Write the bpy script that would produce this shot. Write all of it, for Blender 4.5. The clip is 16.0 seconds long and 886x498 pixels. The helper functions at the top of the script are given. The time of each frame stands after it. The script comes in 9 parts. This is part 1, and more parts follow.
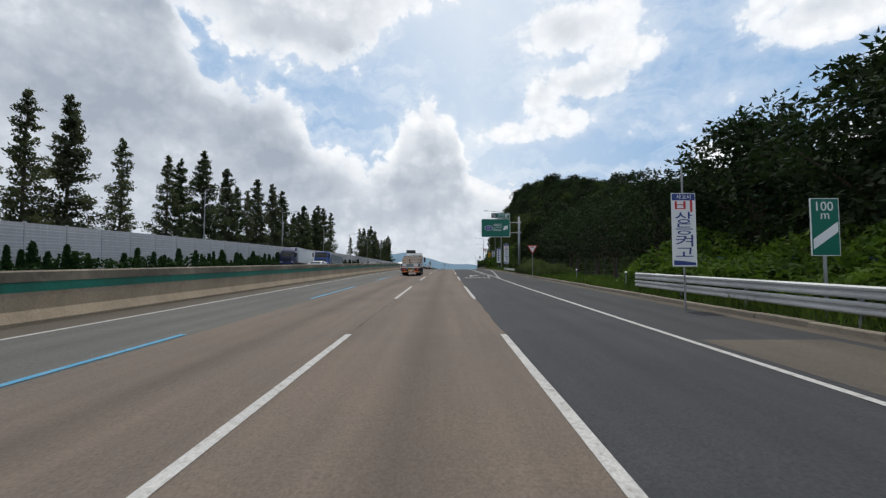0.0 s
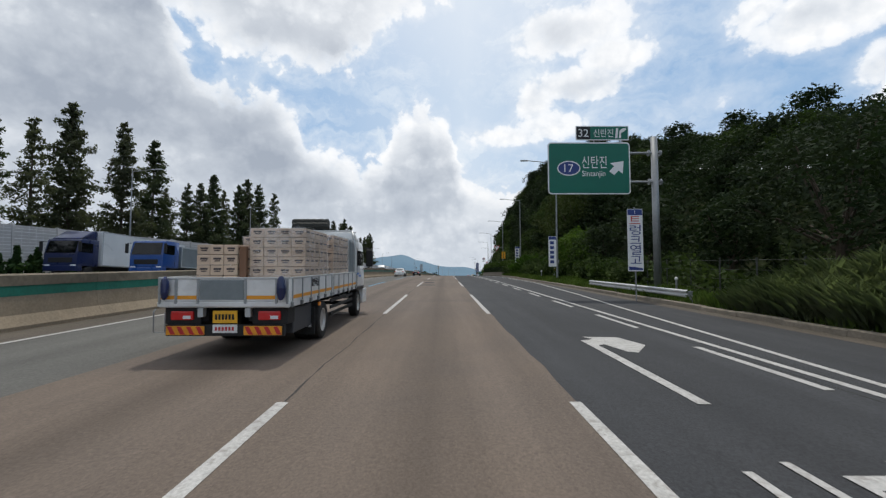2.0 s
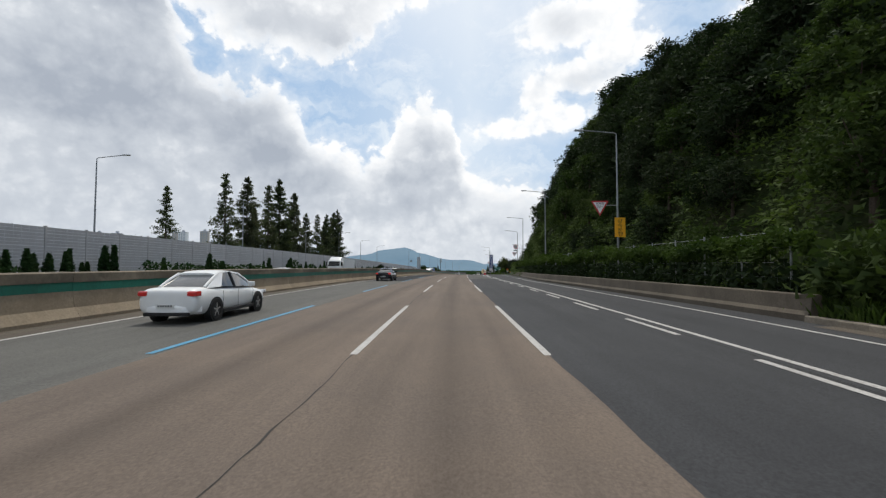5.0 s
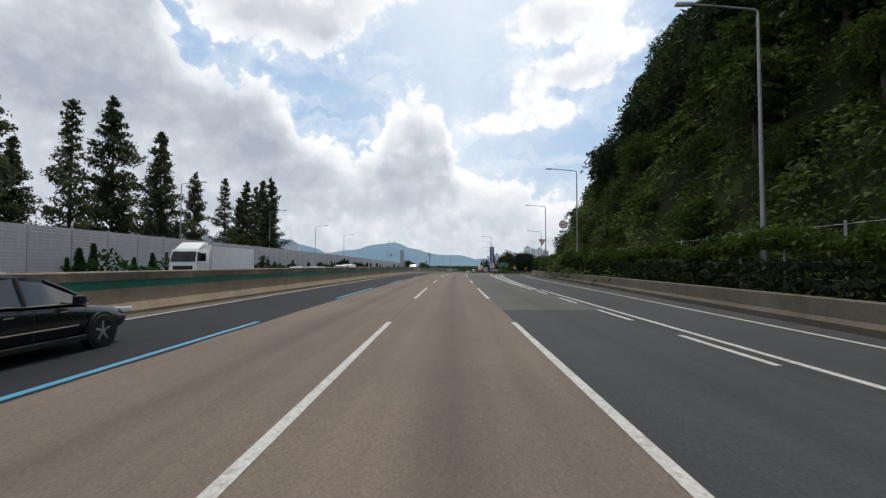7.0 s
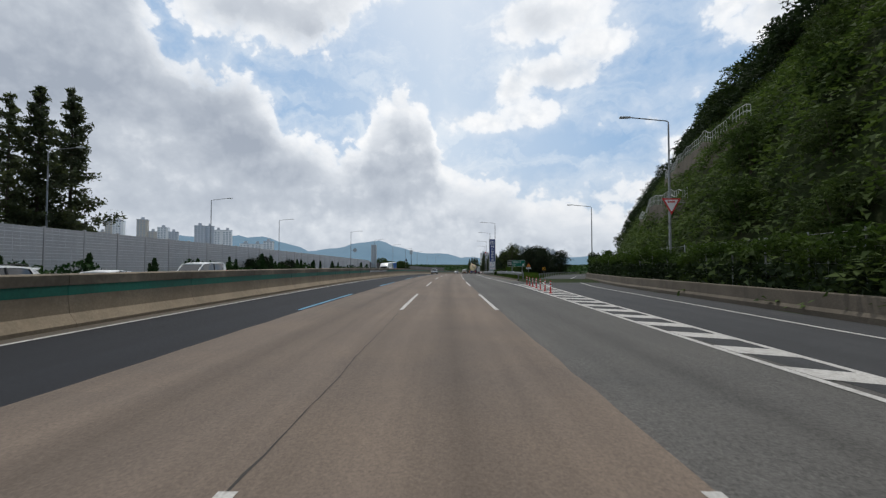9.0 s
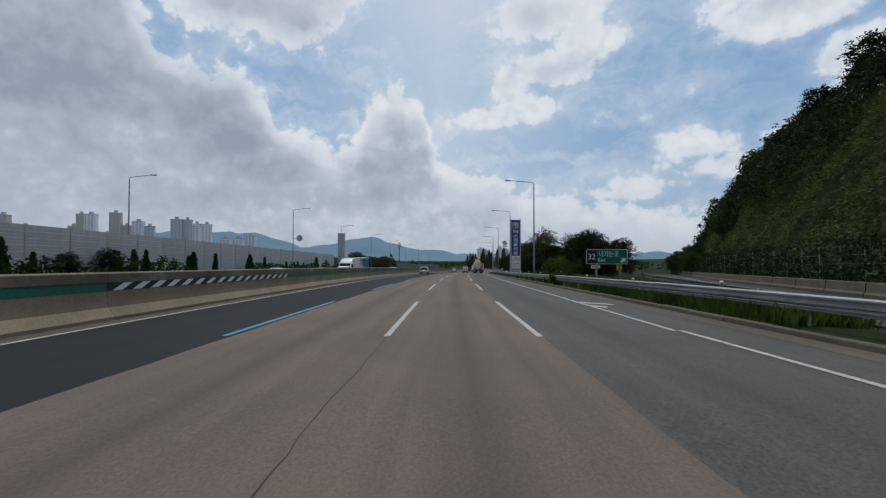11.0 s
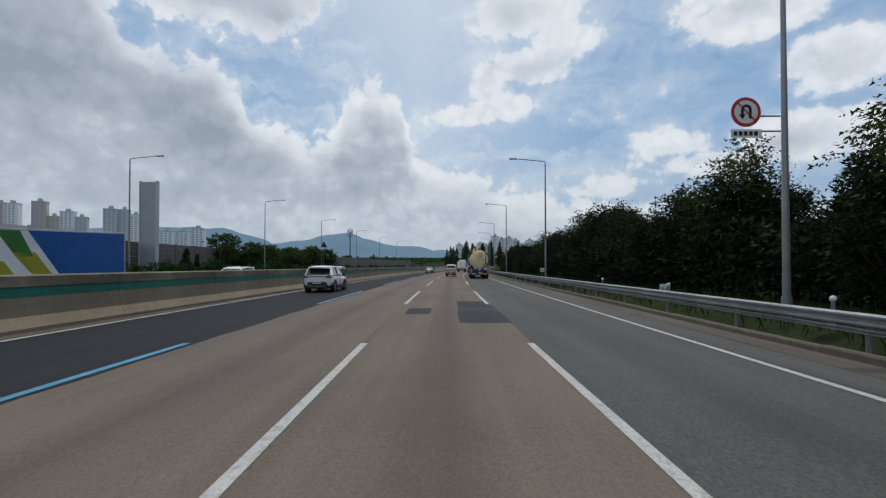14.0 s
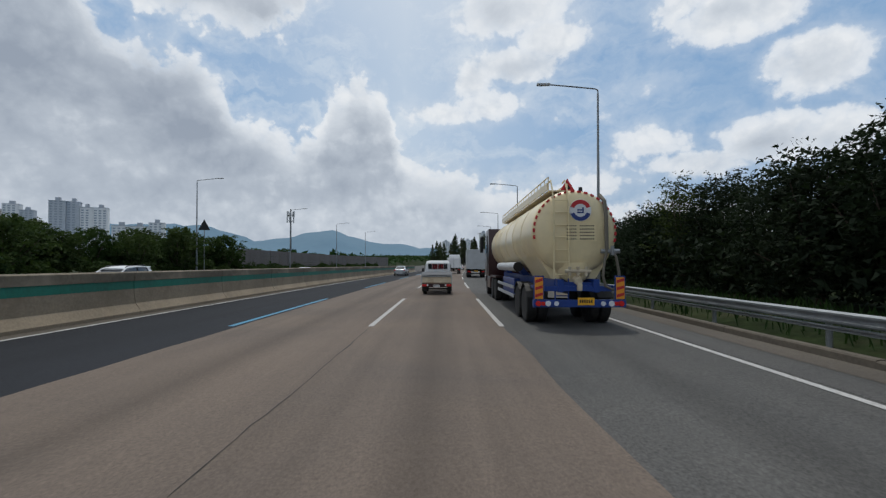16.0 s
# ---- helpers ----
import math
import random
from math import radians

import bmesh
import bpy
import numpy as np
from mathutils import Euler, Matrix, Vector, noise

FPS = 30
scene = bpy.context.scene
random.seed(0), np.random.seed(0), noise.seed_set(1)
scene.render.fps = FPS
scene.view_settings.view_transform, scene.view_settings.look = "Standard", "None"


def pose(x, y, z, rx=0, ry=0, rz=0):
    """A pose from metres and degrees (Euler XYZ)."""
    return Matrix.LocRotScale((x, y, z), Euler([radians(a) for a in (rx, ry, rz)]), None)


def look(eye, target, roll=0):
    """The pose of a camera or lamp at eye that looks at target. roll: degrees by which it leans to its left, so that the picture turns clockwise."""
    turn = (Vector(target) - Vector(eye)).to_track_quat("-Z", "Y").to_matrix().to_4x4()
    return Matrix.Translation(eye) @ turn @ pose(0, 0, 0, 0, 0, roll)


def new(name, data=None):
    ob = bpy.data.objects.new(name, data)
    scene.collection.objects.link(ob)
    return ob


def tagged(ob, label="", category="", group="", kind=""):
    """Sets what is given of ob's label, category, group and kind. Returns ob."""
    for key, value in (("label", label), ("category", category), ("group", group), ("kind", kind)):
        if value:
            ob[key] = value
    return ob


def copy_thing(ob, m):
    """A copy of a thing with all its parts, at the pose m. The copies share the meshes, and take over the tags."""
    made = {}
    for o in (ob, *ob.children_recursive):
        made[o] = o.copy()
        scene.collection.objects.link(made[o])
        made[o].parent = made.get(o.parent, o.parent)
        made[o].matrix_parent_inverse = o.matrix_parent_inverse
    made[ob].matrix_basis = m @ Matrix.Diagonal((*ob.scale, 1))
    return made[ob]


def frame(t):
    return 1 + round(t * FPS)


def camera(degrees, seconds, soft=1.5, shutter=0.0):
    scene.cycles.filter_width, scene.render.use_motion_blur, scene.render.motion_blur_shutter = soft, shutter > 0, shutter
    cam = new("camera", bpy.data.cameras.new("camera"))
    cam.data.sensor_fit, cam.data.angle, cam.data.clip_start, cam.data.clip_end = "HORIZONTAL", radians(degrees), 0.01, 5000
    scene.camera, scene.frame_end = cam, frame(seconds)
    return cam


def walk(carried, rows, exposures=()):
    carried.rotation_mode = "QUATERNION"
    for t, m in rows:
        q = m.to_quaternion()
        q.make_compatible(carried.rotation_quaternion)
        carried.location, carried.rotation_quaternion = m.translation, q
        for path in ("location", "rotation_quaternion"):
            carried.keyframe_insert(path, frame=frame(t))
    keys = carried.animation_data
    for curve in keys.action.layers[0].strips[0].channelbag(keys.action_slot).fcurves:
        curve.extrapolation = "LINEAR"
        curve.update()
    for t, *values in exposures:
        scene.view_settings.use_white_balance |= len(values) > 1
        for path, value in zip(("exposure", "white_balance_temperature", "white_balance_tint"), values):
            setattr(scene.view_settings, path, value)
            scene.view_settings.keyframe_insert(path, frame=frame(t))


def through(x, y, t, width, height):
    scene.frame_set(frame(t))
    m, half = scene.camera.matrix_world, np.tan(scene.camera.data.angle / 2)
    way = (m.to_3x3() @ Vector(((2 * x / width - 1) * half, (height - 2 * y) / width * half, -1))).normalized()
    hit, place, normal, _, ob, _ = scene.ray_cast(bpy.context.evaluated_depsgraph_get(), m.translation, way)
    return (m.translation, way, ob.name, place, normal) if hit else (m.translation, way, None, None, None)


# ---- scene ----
# ---------------------------------------------------------------- road line
# s runs along the motorway, u across it (right positive), z up from the road surface
def heading(s):
    c = min(max(s, 0.0), 430.0)
    return -(0.009 * c + 3.8e-5 * c * c) - min(max(s - 430.0, 0.0), 400.0) * 0.030


GRADE_S = [-300, 40, 80, 135, 170, 205, 263, 300, 345, 450, 700, 3000]
GRADE_D = [1.6, 1.6, 1.45, 0.45, 0.1, -0.1, -0.6, -0.85, -1.2, -1.3, 0.0, 0.0]


def grade(s):
    return float(np.interp(s, GRADE_S, GRADE_D))


S_TAB = np.arange(-600.0, 3001.0, 1.0)
_h = np.radians([heading(s) for s in S_TAB])
_g = np.tan(np.radians([grade(s) for s in S_TAB]))
_h, _g = (_h[1:] + _h[:-1]) / 2, (_g[1:] + _g[:-1]) / 2
X_TAB = np.concatenate([[0], np.cumsum(-np.sin(_h))])
Y_TAB = np.concatenate([[0], np.cumsum(np.cos(_h))])
Z_TAB = np.concatenate([[0], np.cumsum(_g)])
X_TAB, Y_TAB, Z_TAB = X_TAB - X_TAB[600], Y_TAB - Y_TAB[600], Z_TAB - Z_TAB[600]


def P(s, u, z=0.0):
    """The place of s, u, z in the world."""
    h = radians(heading(s))
    return Vector((float(np.interp(s, S_TAB, X_TAB)) + u * math.cos(h),
                   float(np.interp(s, S_TAB, Y_TAB)) + u * math.sin(h),
                   float(np.interp(s, S_TAB, Z_TAB)) + z))


def on_road(s, u, z=0.0, yaw=0.0, scale=1.0, tilt=True):
    """A pose on the road that faces along it (y forward)."""
    p = P(s, u, z)
    m = pose(p.x, p.y, p.z, grade(s) if tilt else 0, 0, heading(s) + yaw)
    return m @ Matrix.Scale(scale, 4) if scale != 1.0 else m


# ---------------------------------------------------------------- camera
cam = camera(89.0, 16.0, soft=1.3, shutter=0.03)
EYE = 1.70
# seconds, s, u, yaw, pitch
ROWS = [
    (0.0, 0.41, 0.40, 0.00, 3.18),
    (0.5, 11.69, 0.36, -0.07, 3.11),
    (1.0, 22.93, 0.24, -0.22, 3.17),
    (1.5, 34.14, 0.17, -0.72, 3.39),
    (2.0, 45.34, 0.14, -0.86, 3.52),
    (2.5, 56.53, 0.11, -0.86, 3.48),
    (3.0, 67.72, 0.09, -0.36, 3.34),
    (3.5, 78.91, 0.00, 0.00, 3.23),
    (6.0, 135.16, 0.05, -1.22, 2.27),
    (6.5, 146.49, -0.02, -1.58, 2.17),
    (7.0, 157.87, -0.05, -1.65, 2.01),
    (7.5, 169.28, -0.02, -2.15, 1.96),
    (8.0, 180.74, -0.08, -2.65, 2.01),
    (8.5, 192.24, -0.11, -3.22, 1.96),
    (9.0, 203.78, -0.20, -3.51, 1.83),
    (11.5, 262.10, -0.32, -4.43, 1.37),
    (12.0, 273.88, -0.30, -4.86, 1.45),
    (12.5, 285.68, -0.37, -5.35, 1.47),
    (13.0, 297.50, -0.27, -5.85, 1.34),
    (13.5, 309.34, -0.07, -6.55, 1.14),
    (14.0, 321.20, -0.10, -6.98, 0.97),
    (14.5, 333.06, -0.01, -7.68, 0.80),
    (15.0, 344.93, 0.06, -7.89, 0.70),
    (15.5, 356.78, 0.06, -8.31, 0.71),
    (16.0, 368.62, 0.18, -8.73, 0.73),
]
PATH = []
for t, s, u, yaw, pitch in ROWS:
    p = P(s, u, EYE)
    PATH.append((t, pose(p.x, p.y, p.z, 90 + pitch, 0, yaw)))
EXPOSURES = [(0.0, 0.0, 6500, 10), (3.5, 0.04, 6550, 10), (6.0, 0.12, 6700, 10), (8.0, 0.06, 6550, 10), (9.0, -0.04, 6500, 10), (11.5, -0.42, 6150, 9), (13.0, -0.34, 6200, 9), (16.0, -0.30, 6280, 9)]
walk(cam, PATH, EXPOSURES)

# ---------------------------------------------------------------- sky and sun
SUN_EL, SUN_AZ = 66.0, 3.0   # degrees; azimuth to the right of straight ahead


class Nodes:
    """Short hand for node trees."""

    def __init__(self, tree):
        self.t = tree
        self.n, self.l = tree.nodes, tree.links
        self.n.clear()

    def add(self, kind):
        return self.n.new(kind)

    def put(self, socket, value):
        if hasattr(value, "is_output"):
            self.l.new(value, socket)
        elif isinstance(value, tuple) and len(value) == 3 and socket.type == "RGBA":
            socket.default_value = (*value, 1)
        else:
            socket.default_value = value

    def math(self, op, a, b=0.0, c=None, clamp=False):
        m = self.add("ShaderNodeMath")
        m.operation, m.use_clamp = op, clamp
        self.put(m.inputs[0], a)
        self.put(m.inputs[1], b)
        if c is not None:
            self.put(m.inputs[2], c)
        return m.outputs[0]

    def vec(self, op, a, b):
        m = self.add("ShaderNodeVectorMath")
        m.operation = op
        self.put(m.inputs[0], a)
        self.put(m.inputs[1], b)
        return m.outputs[0]

    def noise(self, vector, scale, detail=4.0, rough=0.55, warp=0.0):
        m = self.add("ShaderNodeTexNoise")
        self.put(m.inputs["Vector"], vector)
        m.inputs["Scale"].default_value = scale
        m.inputs["Detail"].default_value = detail
        m.inputs["Roughness"].default_value = rough
        m.inputs["Distortion"].default_value = warp
        return m.outputs["Fac"]

    def ramp(self, fac, *stops):
        m = self.add("ShaderNodeValToRGB")
        self.put(m.inputs[0], fac)
        e = m.color_ramp.elements
        while len(e) < len(stops):
            e.new(0.5)
        for el, (pos, col) in zip(e, stops):
            el.position = pos
            el.color = (*col, 1) if isinstance(col, tuple) else (col, col, col, 1)
        return m.outputs[0]

    def mix(self, fac, a, b, how="MIX"):
        m = self.add("ShaderNodeMix")
        m.data_type, m.blend_type = "RGBA", how
        self.put(m.inputs[0], fac)
        self.put(m.inputs[6], a)
        self.put(m.inputs[7], b)
        return m.outputs[2]

    def span(self, v, a, b, c, d):
        m = self.add("ShaderNodeMapRange")
        for i, x in enumerate((v, a, b, c, d)):
            self.put(m.inputs[i], x)
        return m.outputs[0]


# the cloud bank's upper edge and the hanging cloud's lower edge: azimuth, elevation
BANK = [(-60, 38), (-33.5, 36), (-31.5, 29), (-29.6, 25.4), (-28, 23.2), (-26.6, 21.8), (-25.2, 21.9), (-20.4, 22.2), (-18.4, 20.5), (-16.4, 17.9), (-14.5, 17.1),
        (-12.4, 16.6), (-9.6, 15.7), (-7.0, 16.1), (-6.2, 17.8), (-5.6, 19.6), (-5.0, 20.6), (-3.4, 20.8), (-2.6, 22.0), (-1.0, 22.2), (-0.3, 20.6), (1.7, 20.2), (2.2, 18.0), (2.7, 15.4), (4.2, 13.4), (7.0, 12.2), (10.6, 11.3), (15, 9.4), (30, 7.0), (60, 6.0)]
HANGING = [(-60, 34), (-38, 30), (-33, 26.2), (-30.5, 26.0), (-27.5, 25.2), (-25.4, 24.0), (-22, 23.4), (-19, 23.2), (-16, 22.8), (-13.5, 23.0), (-11.2, 24.2), (-8.7, 26.0), (-7.0, 28.0), (-4, 29.5), (2, 32), (6, 38), (60, 40)]
# single heaps: azimuth, elevation, half widths, amount
HEAPS = [
    (17.5, 28.6, 8.0, 3.0, 1.0), (22.5, 25.2, 4.6, 2.2, 1.0), (17.6, 22.6, 7.0, 2.2, 0.95), (12.8, 21.0, 3.0, 2.4, 0.95), (8.6, 17.2, 5.2, 1.6, 0.92), (15.0, 18.4, 5.5, 2.0, 0.85),
    (40.5, 24.0, 5.4, 2.5, 1.0), (44.8, 24.0, 3.4, 2.2, 1.0), (36.5, 26.4, 3.0, 2.0, 0.9), (48.8, 18.2, 4.2, 3.2, 1.0), (46.0, 18.4, 2.4, 1.6, 0.9),
    (33.6, 12.6, 4.8, 2.2, 0.82), (38.0, 10.0, 6.0, 2.0, 0.85), (45.2, 12.0, 5.4, 2.9, 1.0), (49.8, 11.4, 4.4, 2.8, 1.0), (27.0, 8.4, 8.0, 1.6, 0.72), (25.5, 16.6, 6.5, 1.7, 0.42), (33.0, 18.6, 5.5, 1.4, 0.40), (30.0, 10.0, 12.0, 2.4, 0.50),
]
SHADES = [
    (-37.5, 18.0, 9.0, 4.0, 0.42), (-31.5, 16.0, 5.0, 2.5, 0.30), (-25.5, 17.0, 4.5, 3.4, 0.46), (-21.0, 13.6, 5.0, 2.6, 0.50), (-16.5, 10.8, 4.5, 2.0, 0.42), (-5.0, 11.4, 6.0, 1.5, 0.34), (-9.5, 13.6, 3.0, 1.6, 0.22),
    (-1.0, 16.2, 3.0, 1.6, 0.22), (-12.0, 26.3, 3.8, 1.9, 0.55), (-20.0, 26.6, 4.0, 1.6, 0.30), (-33.0, 28.5, 6.0, 3.0, 0.34), (-1.0, 9.0, 7.0, 1.4, 0.26), (-18.0, 7.4, 12.0, 1.4, 0.24),
    (15.8, 28.6, 4.2, 1.9, 0.50), (19.0, 21.6, 5.0, 1.2, 0.18), (42.0, 24.8, 4.0, 1.4, 0.24), (45.5, 10.6, 4.6, 1.5, 0.42), (48.5, 16.6, 3.0, 1.4, 0.26), (34.0, 11.0, 4.0, 1.2, 0.18),
]
world = bpy.data.worlds.new("summer_sky")
scene.world = world
world.use_nodes = True
W = Nodes(world.node_tree)
way = W.add("ShaderNodeTexCoord").outputs["Generated"]
sky = W.add("ShaderNodeTexSky")
sky.sky_type, sky.sun_disc, sky.sun_elevation, sky.sun_rotation = "NISHITA", False, radians(SUN_EL), radians(SUN_AZ)
sky.air_density, sky.dust_density, sky.ozone_density = 1.0, 2.2, 1.2


def angles(vector):
    xyz = W.add("ShaderNodeSeparateXYZ")
    W.put(xyz.inputs[0], vector)
    return (W.math("MULTIPLY", W.math("ARCTAN2", xyz.outputs[0], xyz.outputs[1]), 57.2958),
            W.math("MULTIPLY", W.math("ARCSINE", xyz.outputs[2]), 57.2958))


def bent(scale, amount):
    n = W.add("ShaderNodeTexNoise")
    W.put(n.inputs["Vector"], way)
    n.inputs["Scale"].default_value, n.inputs["Detail"].default_value, n.inputs["Roughness"].default_value = scale, 6.0, 0.62
    off = W.vec("SUBTRACT", n.outputs["Color"], (0.5, 0.5, 0.5))
    return W.vec("ADD", way, W.vec("MULTIPLY", off, (amount, amount, amount)))


def blobs(rows, az, el, power):
    """The greatest of some soft-edged ovals on the sky."""
    out = 0.0
    for a, e, wa, we, amount in rows:
        qa = W.math("POWER", W.math("ABSOLUTE", W.math("DIVIDE", W.math("SUBTRACT", az, a), wa)), 2.0)
        qe = W.math("POWER", W.math("ABSOLUTE", W.math("DIVIDE", W.math("SUBTRACT", el, e), we)), 2.0)
        q = W.math("POWER", W.math("ADD", qa, qe), power)
        out = W.math("MAXIMUM", out, W.math("MULTIPLY", W.math("POWER", 2.7183, W.math("MULTIPLY", q, -0.75)), amount))
    return out


def outline(az, rows):
    """An elevation drawn over the azimuth, from -60 to 60 degrees."""
    m = W.add("ShaderNodeValToRGB")
    W.put(m.inputs[0], W.span(az, -60.0, 60.0, 0.0, 1.0))
    e = m.color_ramp.elements
    e[0].position, e[1].position = 0.0, 1.0
    for a, v in rows[1:-1]:
        e.new((a + 60.0) / 120.0)
    for k, (a, v) in enumerate(rows):
        e[k].color = (v / 40.0, v / 40.0, v / 40.0, 1)
    return W.math("MULTIPLY", m.outputs[0], 40.0)


az, el = angles(bent(11.0, 0.055))
az_soft, el_soft = angles(bent(5.0, 0.10))
flat = W.vec("MULTIPLY", way, (1.0, 1.0, 1.5))
billow = W.noise(flat, 7.0, 8.0, 0.56, 0.25)
fine = W.noise(flat, 26.0, 6.0, 0.62, 0.1)
puff = W.add("ShaderNodeTexVoronoi")
puff.feature = "SMOOTH_F1"
W.put(puff.inputs["Vector"], bent(22.0, 0.03))
puff.inputs["Scale"].default_value, puff.inputs["Detail"].default_value, puff.inputs["Smoothness"].default_value = 30.0, 2.5, 0.35
heads = W.math("SUBTRACT", 0.42, puff.outputs["Distance"])
rough_edge = W.math("ADD", W.math("MULTIPLY", W.math("SUBTRACT", billow, 0.5), 4.0), W.math("ADD", W.math("MULTIPLY", heads, 2.5), W.math("MULTIPLY", W.math("SUBTRACT", fine, 0.5), 2.0)))
# depth below the bank's edge, above the hanging cloud's, and into the single heaps, all in degrees
in_bank = W.math("ADD", W.math("SUBTRACT", outline(az, BANK), el), rough_edge)
in_hanging = W.math("ADD", W.math("SUBTRACT", el, outline(az, HANGING)), rough_edge)
heap_edge = W.math("ADD", W.math("MULTIPLY", W.math("SUBTRACT", billow, 0.5), 3.2), W.math("ADD", W.math("MULTIPLY", heads, 1.3), W.math("MULTIPLY", W.math("SUBTRACT", fine, 0.5), 1.5)))
in_heap = W.math("ADD", W.math("MULTIPLY", W.math("SUBTRACT", blobs(HEAPS, az, el, 1.2), 0.44), 4.4), heap_edge)
# out of the drawn quarter the sky goes on as broken cloud
around = W.math("ADD", W.span(W.math("ABSOLUTE", az_soft), 55.0, 64.0, -9.0, 0.8), W.math("MULTIPLY", rough_edge, 1.6))
overhead = W.math("ADD", W.span(el_soft, 34.0, 42.0, -9.0, 0.4), W.math("MULTIPLY", rough_edge, 1.6))
depth = W.math("MAXIMUM", W.math("MAXIMUM", in_bank, in_hanging), W.math("MAXIMUM", in_heap, W.math("MAXIMUM", around, overhead)))
mask = W.ramp(W.span(depth, -2.2, 1.6, 0.0, 1.0), (0.0, 0.0), (0.46, 0.22), (0.64, 0.80), (1.0, 1.0))
above = W.noise(W.vec("ADD", flat, (0.0, 0.012, 0.035)), 7.0, 8.0, 0.56, 0.25)
relief = W.math("SUBTRACT", billow, above)
body = W.span(depth, 0.5, 4.8, -0.14, 0.20)
shade = W.math("ADD", body, W.math("MULTIPLY", blobs(SHADES, az_soft, el_soft, 1.0), W.span(depth, 0.4, 3.0, 0.25, 1.0)))
shade = W.math("ADD", shade, W.math("ADD", W.math("MULTIPLY", relief, -0.85), W.math("MULTIPLY", heads, -0.24)))
shade = W.math("ADD", shade, W.math("ADD", W.math("MULTIPLY", W.math("SUBTRACT", billow, 0.5), 0.35), W.math("MULTIPLY", W.math("SUBTRACT", fine, 0.5), -0.16)))
# the west lies under thicker cloud
shade = W.math("ADD", shade, W.span(az_soft, -34.0, -10.0, 0.10, 0.0))
tone = W.ramp(shade, (0.0, (1.0, 1.01, 1.02)), (0.20, (0.78, 0.82, 0.87)), (0.45, (0.56, 0.61, 0.68)), (0.85, (0.38, 0.43, 0.51)))
z_up = W.add("ShaderNodeSeparateXYZ")
W.put(z_up.inputs[0], way)
haze = W.ramp(z_up.outputs[2], (0.0, 0.85), (0.10, 0.45), (0.25, 0.0))
clear = W.mix(1.0, sky.outputs[0], (0.085, 0.085, 0.085), "MULTIPLY")
clear = W.mix(0.62, clear, (0.19, 0.45, 0.80))
# thin veils drawn out across the clear air, thicker towards the sun
wisp = W.noise(W.vec("MULTIPLY", bent(3.0, 0.3), (1.0, 1.0, 3.2)), 5.0, 7.0, 0.58, 0.5)
veil = W.math("MULTIPLY", W.span(wisp, 0.36, 0.66, 0.14, 0.66), W.span(W.math("ABSOLUTE", W.math("SUBTRACT", az, 2.0)), 10.0, 38.0, 1.15, 0.45))
veil = W.math("MAXIMUM", veil, W.span(W.math("ABSOLUTE", W.math("SUBTRACT", az, 4.0)), 0.0, 24.0, 0.62, 0.12))
clear = W.mix(veil, clear, (0.86, 0.92, 0.97))
whole = W.mix(mask, clear, tone)
whole = W.mix(W.math("MULTIPLY", haze, 0.55), whole, (0.54, 0.60, 0.68))
# bright air round the veiled sun
sun_way = (math.sin(radians(SUN_AZ)) * math.cos(radians(SUN_EL)), math.cos(radians(SUN_AZ)) * math.cos(radians(SUN_EL)), math.sin(radians(SUN_EL)))
near = W.add("ShaderNodeVectorMath")
near.operation = "DOT_PRODUCT"
W.put(near.inputs[0], way)
near.inputs[1].default_value = sun_way
whole = W.mix(W.span(near.outputs["Value"], 0.72, 1.0, 0.0, 0.75), whole, (0.97, 0.98, 1.0))
back = W.add("ShaderNodeBackground")
W.put(back.inputs[0], whole)
back.inputs[1].default_value = 1.0
W.l.new(back.outputs[0], W.add("ShaderNodeOutputWorld").inputs[0])

sun = new("sun", bpy.data.lights.new("sun", "SUN"))
sun.data.energy, sun.data.angle, sun.data.color = 1.9, radians(1.5), (1.0, 0.95, 0.86)
_e, _a = radians(SUN_EL), radians(SUN_AZ)
sun.matrix_world = look((math.sin(_a) * math.cos(_e) * 100, math.cos(_a) * math.cos(_e) * 100, math.sin(_e) * 100), (0, 0, 0))
